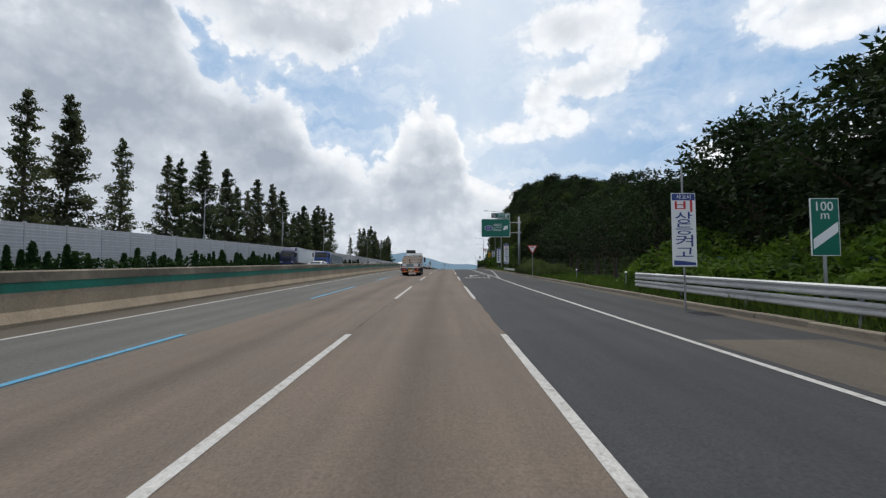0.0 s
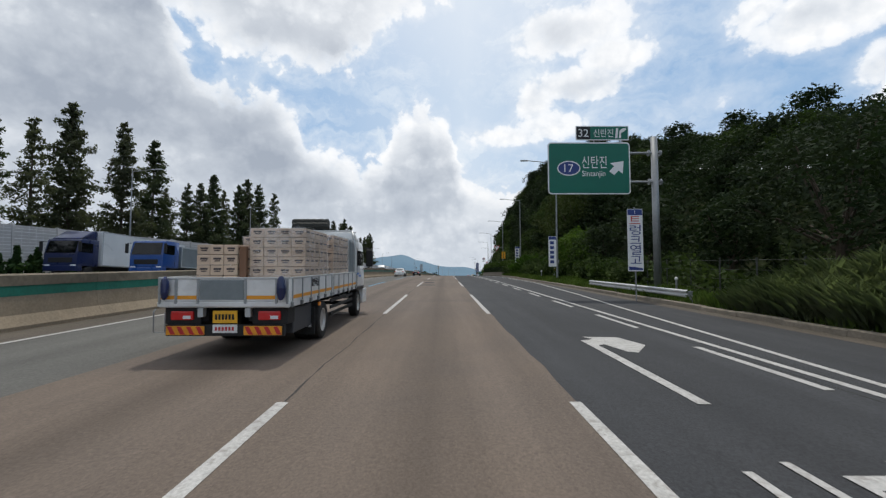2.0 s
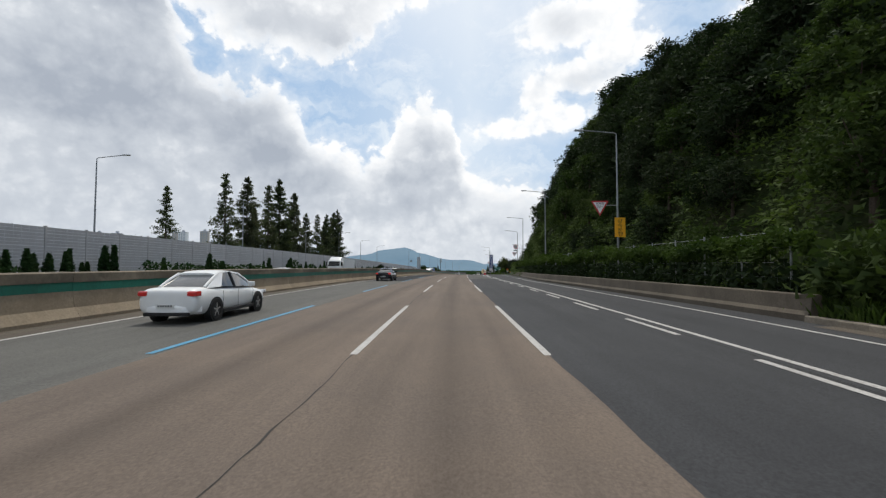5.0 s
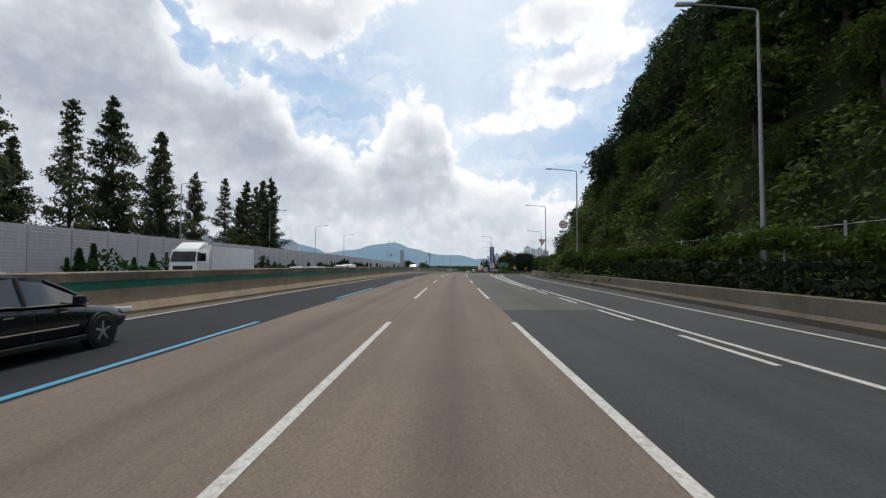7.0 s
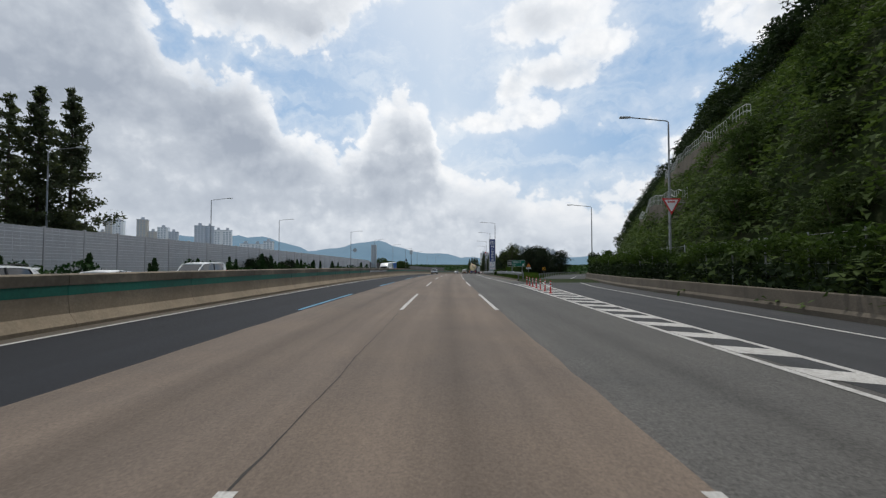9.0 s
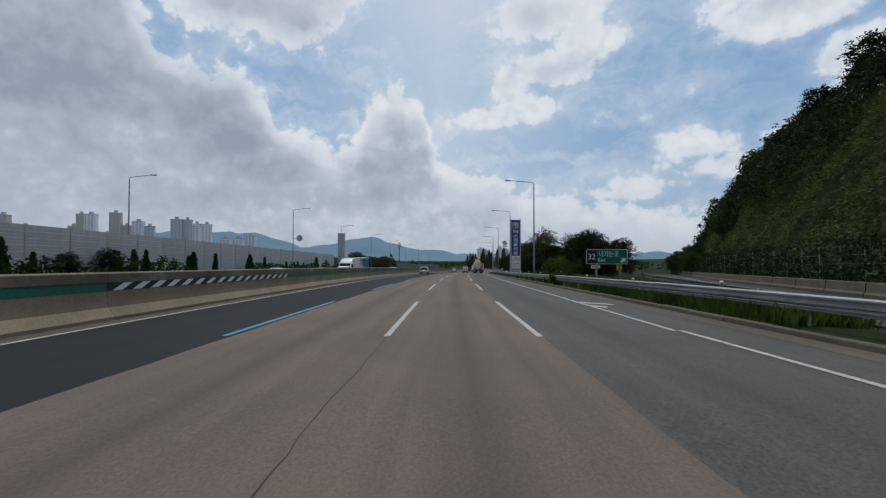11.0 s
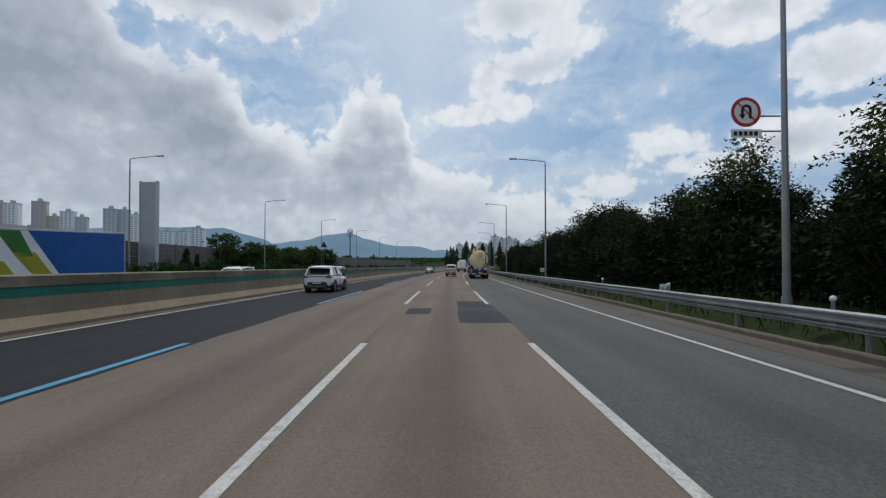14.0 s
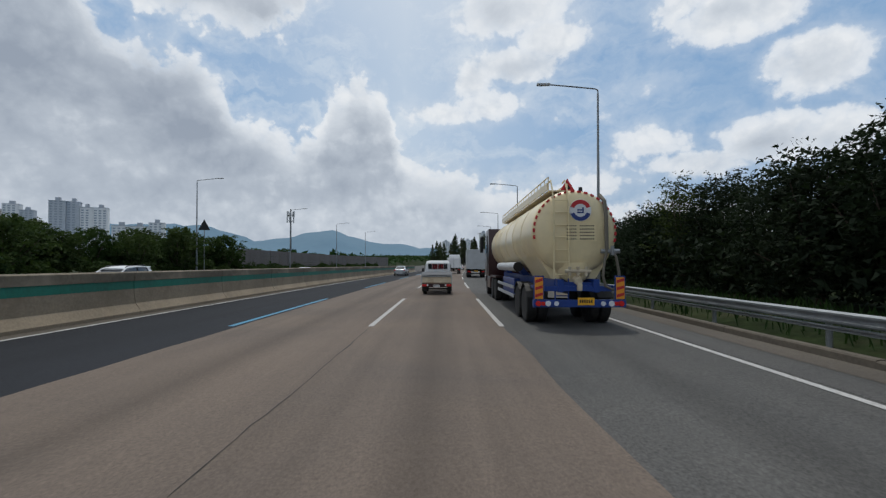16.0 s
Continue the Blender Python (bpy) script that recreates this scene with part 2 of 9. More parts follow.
# ---------------------------------------------------------------- materials
def surface(name, colour, rough=0.6, metal=0.0, grain=(8.0, 0.10), stain=(0.9, 0.12), bump=0.0, bump_scale=None, alpha=None, coat=0.0, each=0.0, tint=None, coords="Object", spec=0.4):
    """A painted, cast or woven surface: grain and stains in two sizes, fine relief, slight change from piece to piece."""
    m = bpy.data.materials.new(name)
    m.use_nodes = True
    g = Nodes(m.node_tree)
    at = g.add("ShaderNodeTexCoord").outputs[coords]
    fine = g.noise(at, grain[0], 5.0, 0.65)
    wide = g.noise(at, stain[0], 4.0, 0.6, 0.4)
    k = g.math("MULTIPLY", g.span(fine, 0.3, 0.7, 1 - grain[1], 1 + grain[1]), g.span(wide, 0.3, 0.7, 1 - stain[1], 1 + stain[1]))
    if each:
        k = g.math("MULTIPLY", k, g.span(g.add("ShaderNodeObjectInfo").outputs["Random"], 0, 1, 1 - each, 1 + each))
    col = g.mix(1.0, colour, g.add("ShaderNodeCombineColor").outputs[0], "MULTIPLY")
    comb = col.node.inputs[7].links[0].from_node
    for i in range(3):
        g.put(comb.inputs[i], k)
    if tint:
        col = g.mix(g.span(g.noise(at, tint[1], 5.0, 0.6, 0.6), 0.5, 0.72, 0, tint[2]), col, tint[0])
    b = g.add("ShaderNodeBsdfPrincipled")
    g.put(b.inputs["Base Color"], col)
    g.put(b.inputs["Roughness"], g.span(wide, 0.2, 0.8, max(rough - 0.08, 0.02), min(rough + 0.08, 1.0)))
    b.inputs["Metallic"].default_value = metal
    b.inputs["Specular IOR Level"].default_value = spec
    b.inputs["Coat Weight"].default_value = coat
    if bump:
        r = g.add("ShaderNodeBump")
        r.inputs["Strength"].default_value, r.inputs["Distance"].default_value = 0.6, bump
        g.put(r.inputs["Height"], g.noise(at, bump_scale or grain[0], 4.0, 0.6))
        g.put(b.inputs["Normal"], r.outputs[0])
    g.l.new(b.outputs[0], g.add("ShaderNodeOutputMaterial").inputs[0])
    return m


def pavement(name, light, dark, aggregate, track, rough=0.85):
    """Road surface: stone grain, patches, darker oil and rubber lines along the lane middles, in metres across (u) and along (s)."""
    m = bpy.data.materials.new(name)
    m.use_nodes = True
    g = Nodes(m.node_tree)
    at = g.add("ShaderNodeTexCoord").outputs["Object"]
    uv_node = g.add("ShaderNodeUVMap")
    uv_node.uv_map = "su"
    uv = uv_node.outputs[0]
    xyz = g.add("ShaderNodeSeparateXYZ")
    g.put(xyz.inputs[0], uv)
    stone = g.noise(at, 30.0, 7.0, 0.85)
    coarse = g.noise(at, 19.0, 6.0, 0.8)
    long_uv = g.vec("MULTIPLY", uv, (1.6, 0.06, 1.0))
    streak = g.noise(long_uv, 1.0, 5.0, 0.6)
    wide = g.noise(at, 0.22, 5.0, 0.6, 0.5)
    base = g.mix(g.span(wide, 0.3, 0.7, 0, 1), dark, light)
    k = g.math("MULTIPLY", g.span(stone, 0.36, 0.64, 1 - aggregate * 1.5, 1 + aggregate * 1.5), g.span(coarse, 0.3, 0.7, 1 - aggregate * 0.6, 1 + aggregate * 0.6))
    k = g.math("MULTIPLY", k, g.span(streak, 0.3, 0.7, 0.84, 1.13))
    # oil line in the middle of every 3.6 m lane
    lane = g.math("ABSOLUTE", g.math("SUBTRACT", g.math("FRACT", g.math("DIVIDE", g.math("ADD", xyz.outputs[0], 37.8 + 0.45 * 0), 3.6)), 0.5))
    oil = g.math("MULTIPLY", g.span(lane, 0.0, 0.16, track, 0.0), g.span(streak, 0.25, 0.7, 0.4, 1.0))
    k = g.math("MULTIPLY", k, g.math("SUBTRACT", 1.0, oil))
    comb = g.add("ShaderNodeCombineColor")
    for i in range(3):
        g.put(comb.inputs[i], k)
    b = g.add("ShaderNodeBsdfPrincipled")
    g.put(b.inputs["Base Color"], g.mix(1.0, base, comb.outputs[0], "MULTIPLY"))
    b.inputs["Specular IOR Level"].default_value = 0.22
    g.put(b.inputs["Roughness"], g.span(coarse, 0.2, 0.8, rough - 0.08, rough + 0.08))
    r = g.add("ShaderNodeBump")
    r.inputs["Strength"].default_value, r.inputs["Distance"].default_value = 0.5, 0.006
    g.put(r.inputs["Height"], stone)
    g.put(b.inputs["Normal"], r.outputs[0])
    g.l.new(b.outputs[0], g.add("ShaderNodeOutputMaterial").inputs[0])
    return m


def foliage(name, dark, light, rough=0.75, through=0.2):
    """Leaves: colour varies from leaf to leaf and over the crown; some light comes through."""
    m = bpy.data.materials.new(name)
    m.use_nodes = True
    g = Nodes(m.node_tree)
    one = g.add("ShaderNodeNewGeometry").outputs["Random Per Island"]
    at = g.add("ShaderNodeTexCoord").outputs["Object"]
    wide = g.noise(at, 0.5, 3.0, 0.6)
    tree = g.add("ShaderNodeObjectInfo").outputs["Random"]
    f = g.math("ADD", g.math("MULTIPLY", one, 0.30), g.math("MULTIPLY", g.span(wide, 0.32, 0.68, 0, 1), 0.70))
    col = g.mix(f, dark, light)
    comb = g.add("ShaderNodeCombineColor")
    for i, (a, c) in enumerate(((0.8, 1.25), (0.88, 1.12), (0.75, 1.2))):
        g.put(comb.inputs[i], g.span(tree, 0, 1, a, c))
    col = g.mix(1.0, col, comb.outputs[0], "MULTIPLY")
    b = g.add("ShaderNodeBsdfPrincipled")
    g.put(b.inputs["Base Color"], col)
    b.inputs["Roughness"].default_value = rough
    b.inputs["Specular IOR Level"].default_value = 0.08
    tr = g.add("ShaderNodeBsdfTranslucent")
    g.put(tr.inputs[0], g.mix(1.0, col, (1.15, 1.3, 0.7), "MULTIPLY"))
    mx = g.add("ShaderNodeMixShader")
    mx.inputs[0].default_value = through
    g.l.new(b.outputs[0], mx.inputs[1])
    g.l.new(tr.outputs[0], mx.inputs[2])
    g.l.new(mx.outputs[0], g.add("ShaderNodeOutputMaterial").inputs[0])
    return m


def lens(name, colour, glow=0.0, rough=0.15):
    m = bpy.data.materials.new(name)
    m.use_nodes = True
    b = m.node_tree.nodes["Principled BSDF"]
    b.inputs["Base Color"].default_value, b.inputs["Roughness"].default_value = (*colour, 1), rough
    b.inputs["Coat Weight"].default_value = 0.6
    if glow:
        b.inputs["Emission Color"].default_value, b.inputs["Emission Strength"].default_value = (*colour, 1), glow
    return m


M = dict(
    tan_road=pavement("worn_tan_asphalt", (0.158, 0.124, 0.099), (0.124, 0.101, 0.086), 0.20, 0.34),
    dark_road=pavement("dark_asphalt", (0.050, 0.052, 0.056), (0.039, 0.041, 0.045), 0.28, 0.16),
    grey_road=pavement("grey_asphalt", (0.096, 0.093, 0.088), (0.074, 0.073, 0.071), 0.36, 0.22),
    new_road=pavement("blue_black_asphalt", (0.017, 0.019, 0.024), (0.013, 0.015, 0.019), 0.26, 0.14),
    pale_road=pavement("pale_concrete_lane", (0.118, 0.116, 0.107), (0.095, 0.094, 0.089), 0.28, 0.15),
    shoulder=pavement("shoulder_concrete", (0.115, 0.098, 0.080), (0.078, 0.068, 0.056), 0.30, 0.0),
    patch=pavement("asphalt_patch", (0.036, 0.037, 0.040), (0.030, 0.031, 0.034), 0.35, 0.0),
    patch_worn=pavement("worn_asphalt_patch", (0.056, 0.056, 0.057), (0.044, 0.044, 0.046), 0.40, 0.0),
    white_line=surface("road_paint_white", (0.43, 0.425, 0.41), 0.75, grain=(30.0, 0.26), stain=(1.5, 0.10), tint=((0.20, 0.18, 0.16), 9.0, 0.75), bump=0.003),
    blue_line=surface("road_paint_blue", (0.042, 0.235, 0.39), 0.6, grain=(30.0, 0.16), stain=(1.2, 0.12), tint=((0.25, 0.32, 0.38), 7.0, 0.6)),
    crack=surface("crack_filler", (0.035, 0.033, 0.030), 0.9),
    concrete=surface("barrier_concrete", (0.265, 0.214, 0.153), 0.85, spec=0.2, grain=(14.0, 0.16), stain=(0.55, 0.22), bump=0.004, each=0.06, tint=((0.20, 0.155, 0.105), 1.0, 0.65)),
    old_concrete=surface("stained_concrete", (0.100, 0.085, 0.066), 0.9, grain=(14.0, 0.18), stain=(0.5, 0.28), bump=0.006, each=0.10, tint=((0.060, 0.050, 0.040), 0.9, 0.7)),
    kerb=surface("kerb_concrete", (0.20, 0.175, 0.140), 0.9, grain=(14.0, 0.18), stain=(0.6, 0.28), bump=0.006, each=0.12, tint=((0.085, 0.072, 0.058), 1.0, 0.65)),
    cap=surface("barrier_cap", (0.150, 0.125, 0.090), 0.8, grain=(10.0, 0.18), stain=(0.5, 0.25), tint=((0.40, 0.34, 0.25), 0.7, 0.5)),
    green_band=surface("green_band_paint", (0.012, 0.145, 0.100), 0.55, grain=(10.0, 0.15), stain=(0.6, 0.25)),
    galvanised=surface("galvanised_steel", (0.27, 0.285, 0.295), 0.45, 0.5, grain=(12.0, 0.10), stain=(1.2, 0.18)),
    pale_steel=surface("pale_painted_steel", (0.468, 0.484, 0.493), 0.5, 0.25, grain=(12.0, 0.06), stain=(0.8, 0.10)),
    wall_panel=surface("noise_wall_panel", (0.50, 0.48, 0.475), 0.6, 0.1, grain=(9.0, 0.06), stain=(0.4, 0.10), each=0.05),
    wall_joint=surface("noise_wall_joint", (0.70, 0.69, 0.69), 0.55, grain=(9.0, 0.06)),
    wall_brown=surface("brown_noise_wall", (0.14, 0.12, 0.11), 0.6, grain=(8.0, 0.10), stain=(0.5, 0.15), each=0.06),
    earth=surface("earth_and_grass", (0.020, 0.030, 0.011), 0.95, spec=0.05, grain=(3.0, 0.35), stain=(0.25, 0.35), bump=0.05, bump_scale=2.0, tint=((0.060, 0.055, 0.032), 0.35, 0.55)),
    bark=surface("bark", (0.075, 0.058, 0.045), 0.95, grain=(14.0, 0.3), stain=(2.0, 0.2), bump=0.01),
    leaf_tall=foliage("conifer_leaf", (0.034, 0.045, 0.029), (0.094, 0.110, 0.066), through=0.34),
    leaf_wood=foliage("broad_leaf", (0.013, 0.027, 0.010), (0.068, 0.104, 0.032), through=0.25),
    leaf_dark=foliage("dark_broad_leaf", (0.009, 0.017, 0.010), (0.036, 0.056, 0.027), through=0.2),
    leaf_vine=foliage("vine_leaf", (0.014, 0.032, 0.008), (0.068, 0.108, 0.026), through=0.3),
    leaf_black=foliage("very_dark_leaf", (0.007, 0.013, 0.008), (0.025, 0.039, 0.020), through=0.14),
    leaf_bright=foliage("bright_bush_leaf", (0.024, 0.055, 0.010), (0.090, 0.150, 0.028), through=0.35),
    leaf_slope=foliage("slope_leaf", (0.016, 0.034, 0.014), (0.088, 0.134, 0.040), through=0.30),
    leaf_olive=foliage("olive_broad_leaf", (0.020, 0.030, 0.012), (0.068, 0.086, 0.030), through=0.25),
    leaf_shrub=foliage("shrub_leaf", (0.014, 0.036, 0.014), (0.045, 0.085, 0.030)),
    grass=foliage("grass_blade", (0.040, 0.082, 0.018), (0.120, 0.180, 0.050), through=0.35),
    fence_steel=surface("dull_fence_steel", (0.060, 0.066, 0.062), 0.7, 0.1, grain=(12.0, 0.12), stain=(1.2, 0.2)),
    rib_steel=surface("grey_rib_steel", (0.30, 0.32, 0.33), 0.5, 0.2, grain=(12.0, 0.08), stain=(1.0, 0.15)),
    leaf_pale=foliage("pale_conifer_leaf", (0.046, 0.056, 0.036), (0.120, 0.132, 0.082), through=0.38),
    reed=foliage("reed_blade", (0.042, 0.074, 0.038), (0.150, 0.195, 0.115), through=0.45),
    sign_green=surface("sign_sheet_green", (0.004, 0.135, 0.092), 0.45, grain=(20.0, 0.03), stain=(0.8, 0.06)),
    sign_blue=surface("sign_sheet_blue", (0.030, 0.055, 0.215), 0.45, grain=(20.0, 0.03), stain=(0.8, 0.06)),
    sign_white=surface("sign_sheet_white", (0.78, 0.79, 0.80), 0.45, grain=(20.0, 0.02), stain=(0.8, 0.05)),
    sign_red=surface("sign_sheet_red", (0.52, 0.035, 0.040), 0.45, grain=(20.0, 0.03), stain=(0.8, 0.06)),
    sign_yellow=surface("sign_sheet_yellow", (0.85, 0.42, 0.02), 0.45, grain=(20.0, 0.03), stain=(0.8, 0.06)),
    sign_black=surface("sign_sheet_black", (0.012, 0.013, 0.015), 0.5),
    sign_back=surface("sign_back_aluminium", (0.36, 0.40, 0.44), 0.5, 0.3, grain=(8.0, 0.05), stain=(0.5, 0.08)),
    white_paint=surface("white_vehicle_paint", (0.78, 0.79, 0.79), 0.32, coat=0.4, grain=(3.0, 0.02), stain=(0.6, 0.05)),
    cream_paint=surface("cream_tank_paint", (0.78, 0.66, 0.40), 0.36, coat=0.3, grain=(5.0, 0.03), stain=(0.5, 0.08), tint=((0.50, 0.40, 0.22), 1.1, 0.35)),
    cream_dirty=surface("soiled_cream_paint", (0.62, 0.54, 0.40), 0.55, grain=(6.0, 0.10), stain=(0.9, 0.20), tint=((0.30, 0.21, 0.13), 2.2, 0.7)),
    blue_paint=surface("blue_chassis_paint", (0.015, 0.050, 0.24), 0.45, coat=0.2, grain=(6.0, 0.10), stain=(0.8, 0.15)),
    navy_paint=surface("navy_cab_paint", (0.012, 0.022, 0.085), 0.3, coat=0.5),
    cab_blue=surface("mid_blue_cab_paint", (0.020, 0.080, 0.30), 0.3, coat=0.5),
    maroon_paint=surface("maroon_cab_paint", (0.030, 0.008, 0.010), 0.35, coat=0.4),
    black_paint=surface("black_car_paint", (0.008, 0.009, 0.013), 0.22, coat=0.35, spec=0.25, grain=(3.0, 0.02), stain=(0.6, 0.03)),
    silver_paint=surface("silver_car_paint", (0.42, 0.44, 0.46), 0.3, 0.5, coat=0.5),
    black_plastic=surface("black_plastic", (0.016, 0.016, 0.017), 0.55),
    chassis=surface("sooty_chassis", (0.020, 0.020, 0.021), 0.7, grain=(8.0, 0.2), stain=(1.0, 0.25)),
    rubber=surface("tyre_rubber", (0.020, 0.020, 0.020), 0.85, grain=(20.0, 0.15), stain=(2.0, 0.2), tint=((0.08, 0.07, 0.06), 3.0, 0.5)),
    rim=surface("steel_rim", (0.48, 0.48, 0.47), 0.4, 0.6, grain=(10.0, 0.1), stain=(2.0, 0.2)),
    chrome=surface("chrome", (0.75, 0.76, 0.78), 0.12, 1.0),
    board=surface("aluminium_board_white", (0.74, 0.75, 0.75), 0.45, grain=(6.0, 0.05), stain=(0.7, 0.12), tint=((0.36, 0.36, 0.34), 1.6, 0.4)),
    tarp_dark=surface("dark_tarpaulin", (0.055, 0.060, 0.068), 0.55, grain=(9.0, 0.08), stain=(0.9, 0.15)),
    board_grey=surface("grey_tarpaulin", (0.20, 0.23, 0.245), 0.6, grain=(9.0, 0.08), stain=(0.9, 0.12)),
    orange_tape=surface("orange_stripe", (0.80, 0.34, 0.03), 0.5, grain=(10.0, 0.08)),
    carton=surface("carton_board", (0.50, 0.385, 0.295), 0.75, grain=(10.0, 0.06), stain=(1.5, 0.08), each=0.10),
    carton_side=surface("carton_print", (0.060, 0.050, 0.055), 0.7),
    carton_dark=surface("brown_pallet_sheet", (0.16, 0.085, 0.05), 0.7),
    rubber_net=surface("rolled_black_sheet", (0.022, 0.024, 0.022), 0.8, bump=0.02, bump_scale=9.0),
    plate_yellow=surface("yellow_plate", (0.85, 0.45, 0.03), 0.45),
    plate_white=surface("white_plate", (0.72, 0.73, 0.72), 0.45),
    red_light=lens("red_lamp_lens", (0.50, 0.020, 0.020), 0.06),
    lamp_smoked=lens("smoked_lamp_lens", (0.10, 0.012, 0.014)),
    red_lit=lens("lit_tail_lamp", (0.65, 0.03, 0.03), 0.28),
    amber_light=lens("amber_lamp_lens", (0.80, 0.26, 0.02), 0.05),
    clear_light=lens("clear_lamp_lens", (0.75, 0.77, 0.80)),
    glass=lens("tinted_glass", (0.012, 0.015, 0.018), 0.0, 0.04),
    trailer_blue=surface("trailer_blue", (0.03, 0.20, 0.62), 0.4, coat=0.2),
    trailer_yellow=surface("trailer_yellow", (0.62, 0.58, 0.06), 0.4, coat=0.2),
    trailer_green=surface("trailer_green", (0.10, 0.36, 0.08), 0.4, coat=0.2),
    blue_fence=surface("blue_sheet_fence", (0.035, 0.10, 0.30), 0.5, grain=(7.0, 0.08), stain=(0.6, 0.15)),
    hose=surface("hose_rubber", (0.16, 0.145, 0.115), 0.6, grain=(20.0, 0.1)),
    # walls lightened and windows paled to blue-grey: distance haze mixed into the colours
    tower_white=surface("apartment_white", (0.80, 0.81, 0.82), 0.8, grain=(0.4, 0.05), stain=(0.06, 0.05)),
    tower_grey=surface("apartment_grey", (0.52, 0.55, 0.60), 0.8, grain=(0.4, 0.05)),
    tower_glass=surface("apartment_window", (0.34, 0.39, 0.45), 0.3),
    tower_beige=surface("apartment_beige", (0.52, 0.48, 0.43), 0.8),
)
# ---------------------------------------------------------------- mesh helpers
def link(name, bm, material, parent=None, label="", smooth=False):
    me = bpy.data.meshes.new(name)
    bm.to_mesh(me)
    bm.free()
    me.materials.append(material)
    if smooth:
        for p in me.polygons:
            p.use_smooth = True
    ob = new(name, me)
    if parent is not None:
        ob.parent = parent
    if label:
        ob["label"] = label
    return ob


def part(name, bm, material, parent, label="", smooth=False):
    return link(name, bm, material, parent, label, smooth)


def mesh_ob(name, verts, faces, material, parent=None, uv=None, smooth=False):
    me = bpy.data.meshes.new(name)
    me.from_pydata([tuple(v) for v in verts], [], [tuple(f) for f in faces])
    if uv is not None:
        layer = me.uv_layers.new(name="su")
        idx = np.empty(len(me.loops), dtype=np.int32)
        me.loops.foreach_get("vertex_index", idx)
        layer.data.foreach_set("uv", np.asarray(uv, dtype=np.float32)[idx].ravel())
    me.materials.append(material)
    if smooth:
        me.polygons.foreach_set("use_smooth", [True] * len(me.polygons))
    ob = new(name, me)
    if parent is not None:
        ob.parent = parent
    return ob


def thing(name, m, label, category, group="", kind=""):
    ob = new(name)
    ob.empty_display_size = 0.2
    ob.matrix_basis = m
    return tagged(ob, label, category, group, kind)


def box(bm, x0, x1, y0, y1, z0, z1, bevel=0.0, m=None):
    vs = [bm.verts.new(c) for c in ((x0, y0, z0), (x1, y0, z0), (x1, y1, z0), (x0, y1, z0), (x0, y0, z1), (x1, y0, z1), (x1, y1, z1), (x0, y1, z1))]
    fs = [bm.faces.new([vs[i] for i in f]) for f in ((3, 2, 1, 0), (4, 5, 6, 7), (0, 1, 5, 4), (1, 2, 6, 5), (2, 3, 7, 6), (3, 0, 4, 7))]
    if bevel:
        r = bmesh.ops.bevel(bm, geom=list({e for f in fs for e in f.edges}), offset=bevel, segments=2, affect="EDGES", profile=0.6)
        vs = list({v for f in r["faces"] for v in f.verts} | {v for v in vs if v.is_valid})
    if m is not None:
        bmesh.ops.transform(bm, matrix=m, verts=vs)
    return bm


def tube(bm, a, b, r0, r1=None, n=12, caps=True):
    a, b = Vector(a), Vector(b)
    r1 = r0 if r1 is None else r1
    q = (b - a).to_track_quat("Z", "Y")
    rings = []
    for p, r in ((a, r0), (b, r1)):
        rings.append([bm.verts.new(p + q @ Vector((r * math.cos(i * math.tau / n), r * math.sin(i * math.tau / n), 0))) for i in range(n)])
    for i in range(n):
        bm.faces.new((rings[0][i], rings[0][(i + 1) % n], rings[1][(i + 1) % n], rings[1][i]))
    if caps:
        bm.faces.new(rings[0][::-1])
        bm.faces.new(rings[1])
    return bm


def pipe(bm, points, r, n=8):
    """A bent pipe through points."""
    pts = [Vector(p) for p in points]
    rings = []
    for i, p in enumerate(pts):
        d = (pts[min(i + 1, len(pts) - 1)] - pts[max(i - 1, 0)]).normalized()
        q = d.to_track_quat("Z", "Y")
        rings.append([bm.verts.new(p + q @ Vector((r * math.cos(k * math.tau / n), r * math.sin(k * math.tau / n), 0))) for k in range(n)])
    for a, b in zip(rings, rings[1:]):
        off = min(range(n), key=lambda o: sum((a[k].co - b[(k + o) % n].co).length for k in range(n)))
        for k in range(n):
            bm.faces.new((a[k], a[(k + 1) % n], b[(k + 1 + off) % n], b[(k + off) % n]))
    bm.faces.new(rings[0][::-1])
    bm.faces.new(rings[-1])
    return bm


def loft(bm, rings, caps=True):
    """Skin through rings of equal count."""
    rs = [[bm.verts.new(p) for p in ring] for ring in rings]
    n = len(rs[0])
    for a, b in zip(rs, rs[1:]):
        for k in range(n):
            bm.faces.new((a[k], a[(k + 1) % n], b[(k + 1) % n], b[k]))
    if caps:
        bm.faces.new(rs[0][::-1])
        bm.faces.new(rs[-1])
    bmesh.ops.recalc_face_normals(bm, faces=bm.faces)
    return bm


def plate(bm, outline, y0, y1):
    """A flat shape in x, z given thickness along y."""
    a = [bm.verts.new((x, y0, z)) for x, z in outline]
    b = [bm.verts.new((x, y1, z)) for x, z in outline]
    n = len(outline)
    bm.faces.new(a)
    bm.faces.new(b[::-1])
    for k in range(n):
        bm.faces.new((a[k], b[k], b[(k + 1) % n], a[(k + 1) % n]))
    bmesh.ops.recalc_face_normals(bm, faces=bm.faces)
    return bm


def disc(n, r, cx=0.0, cz=0.0, rz=None):
    return [(cx + r * math.cos(k * math.tau / n), cz + (rz or r) * math.sin(k * math.tau / n)) for k in range(n)]


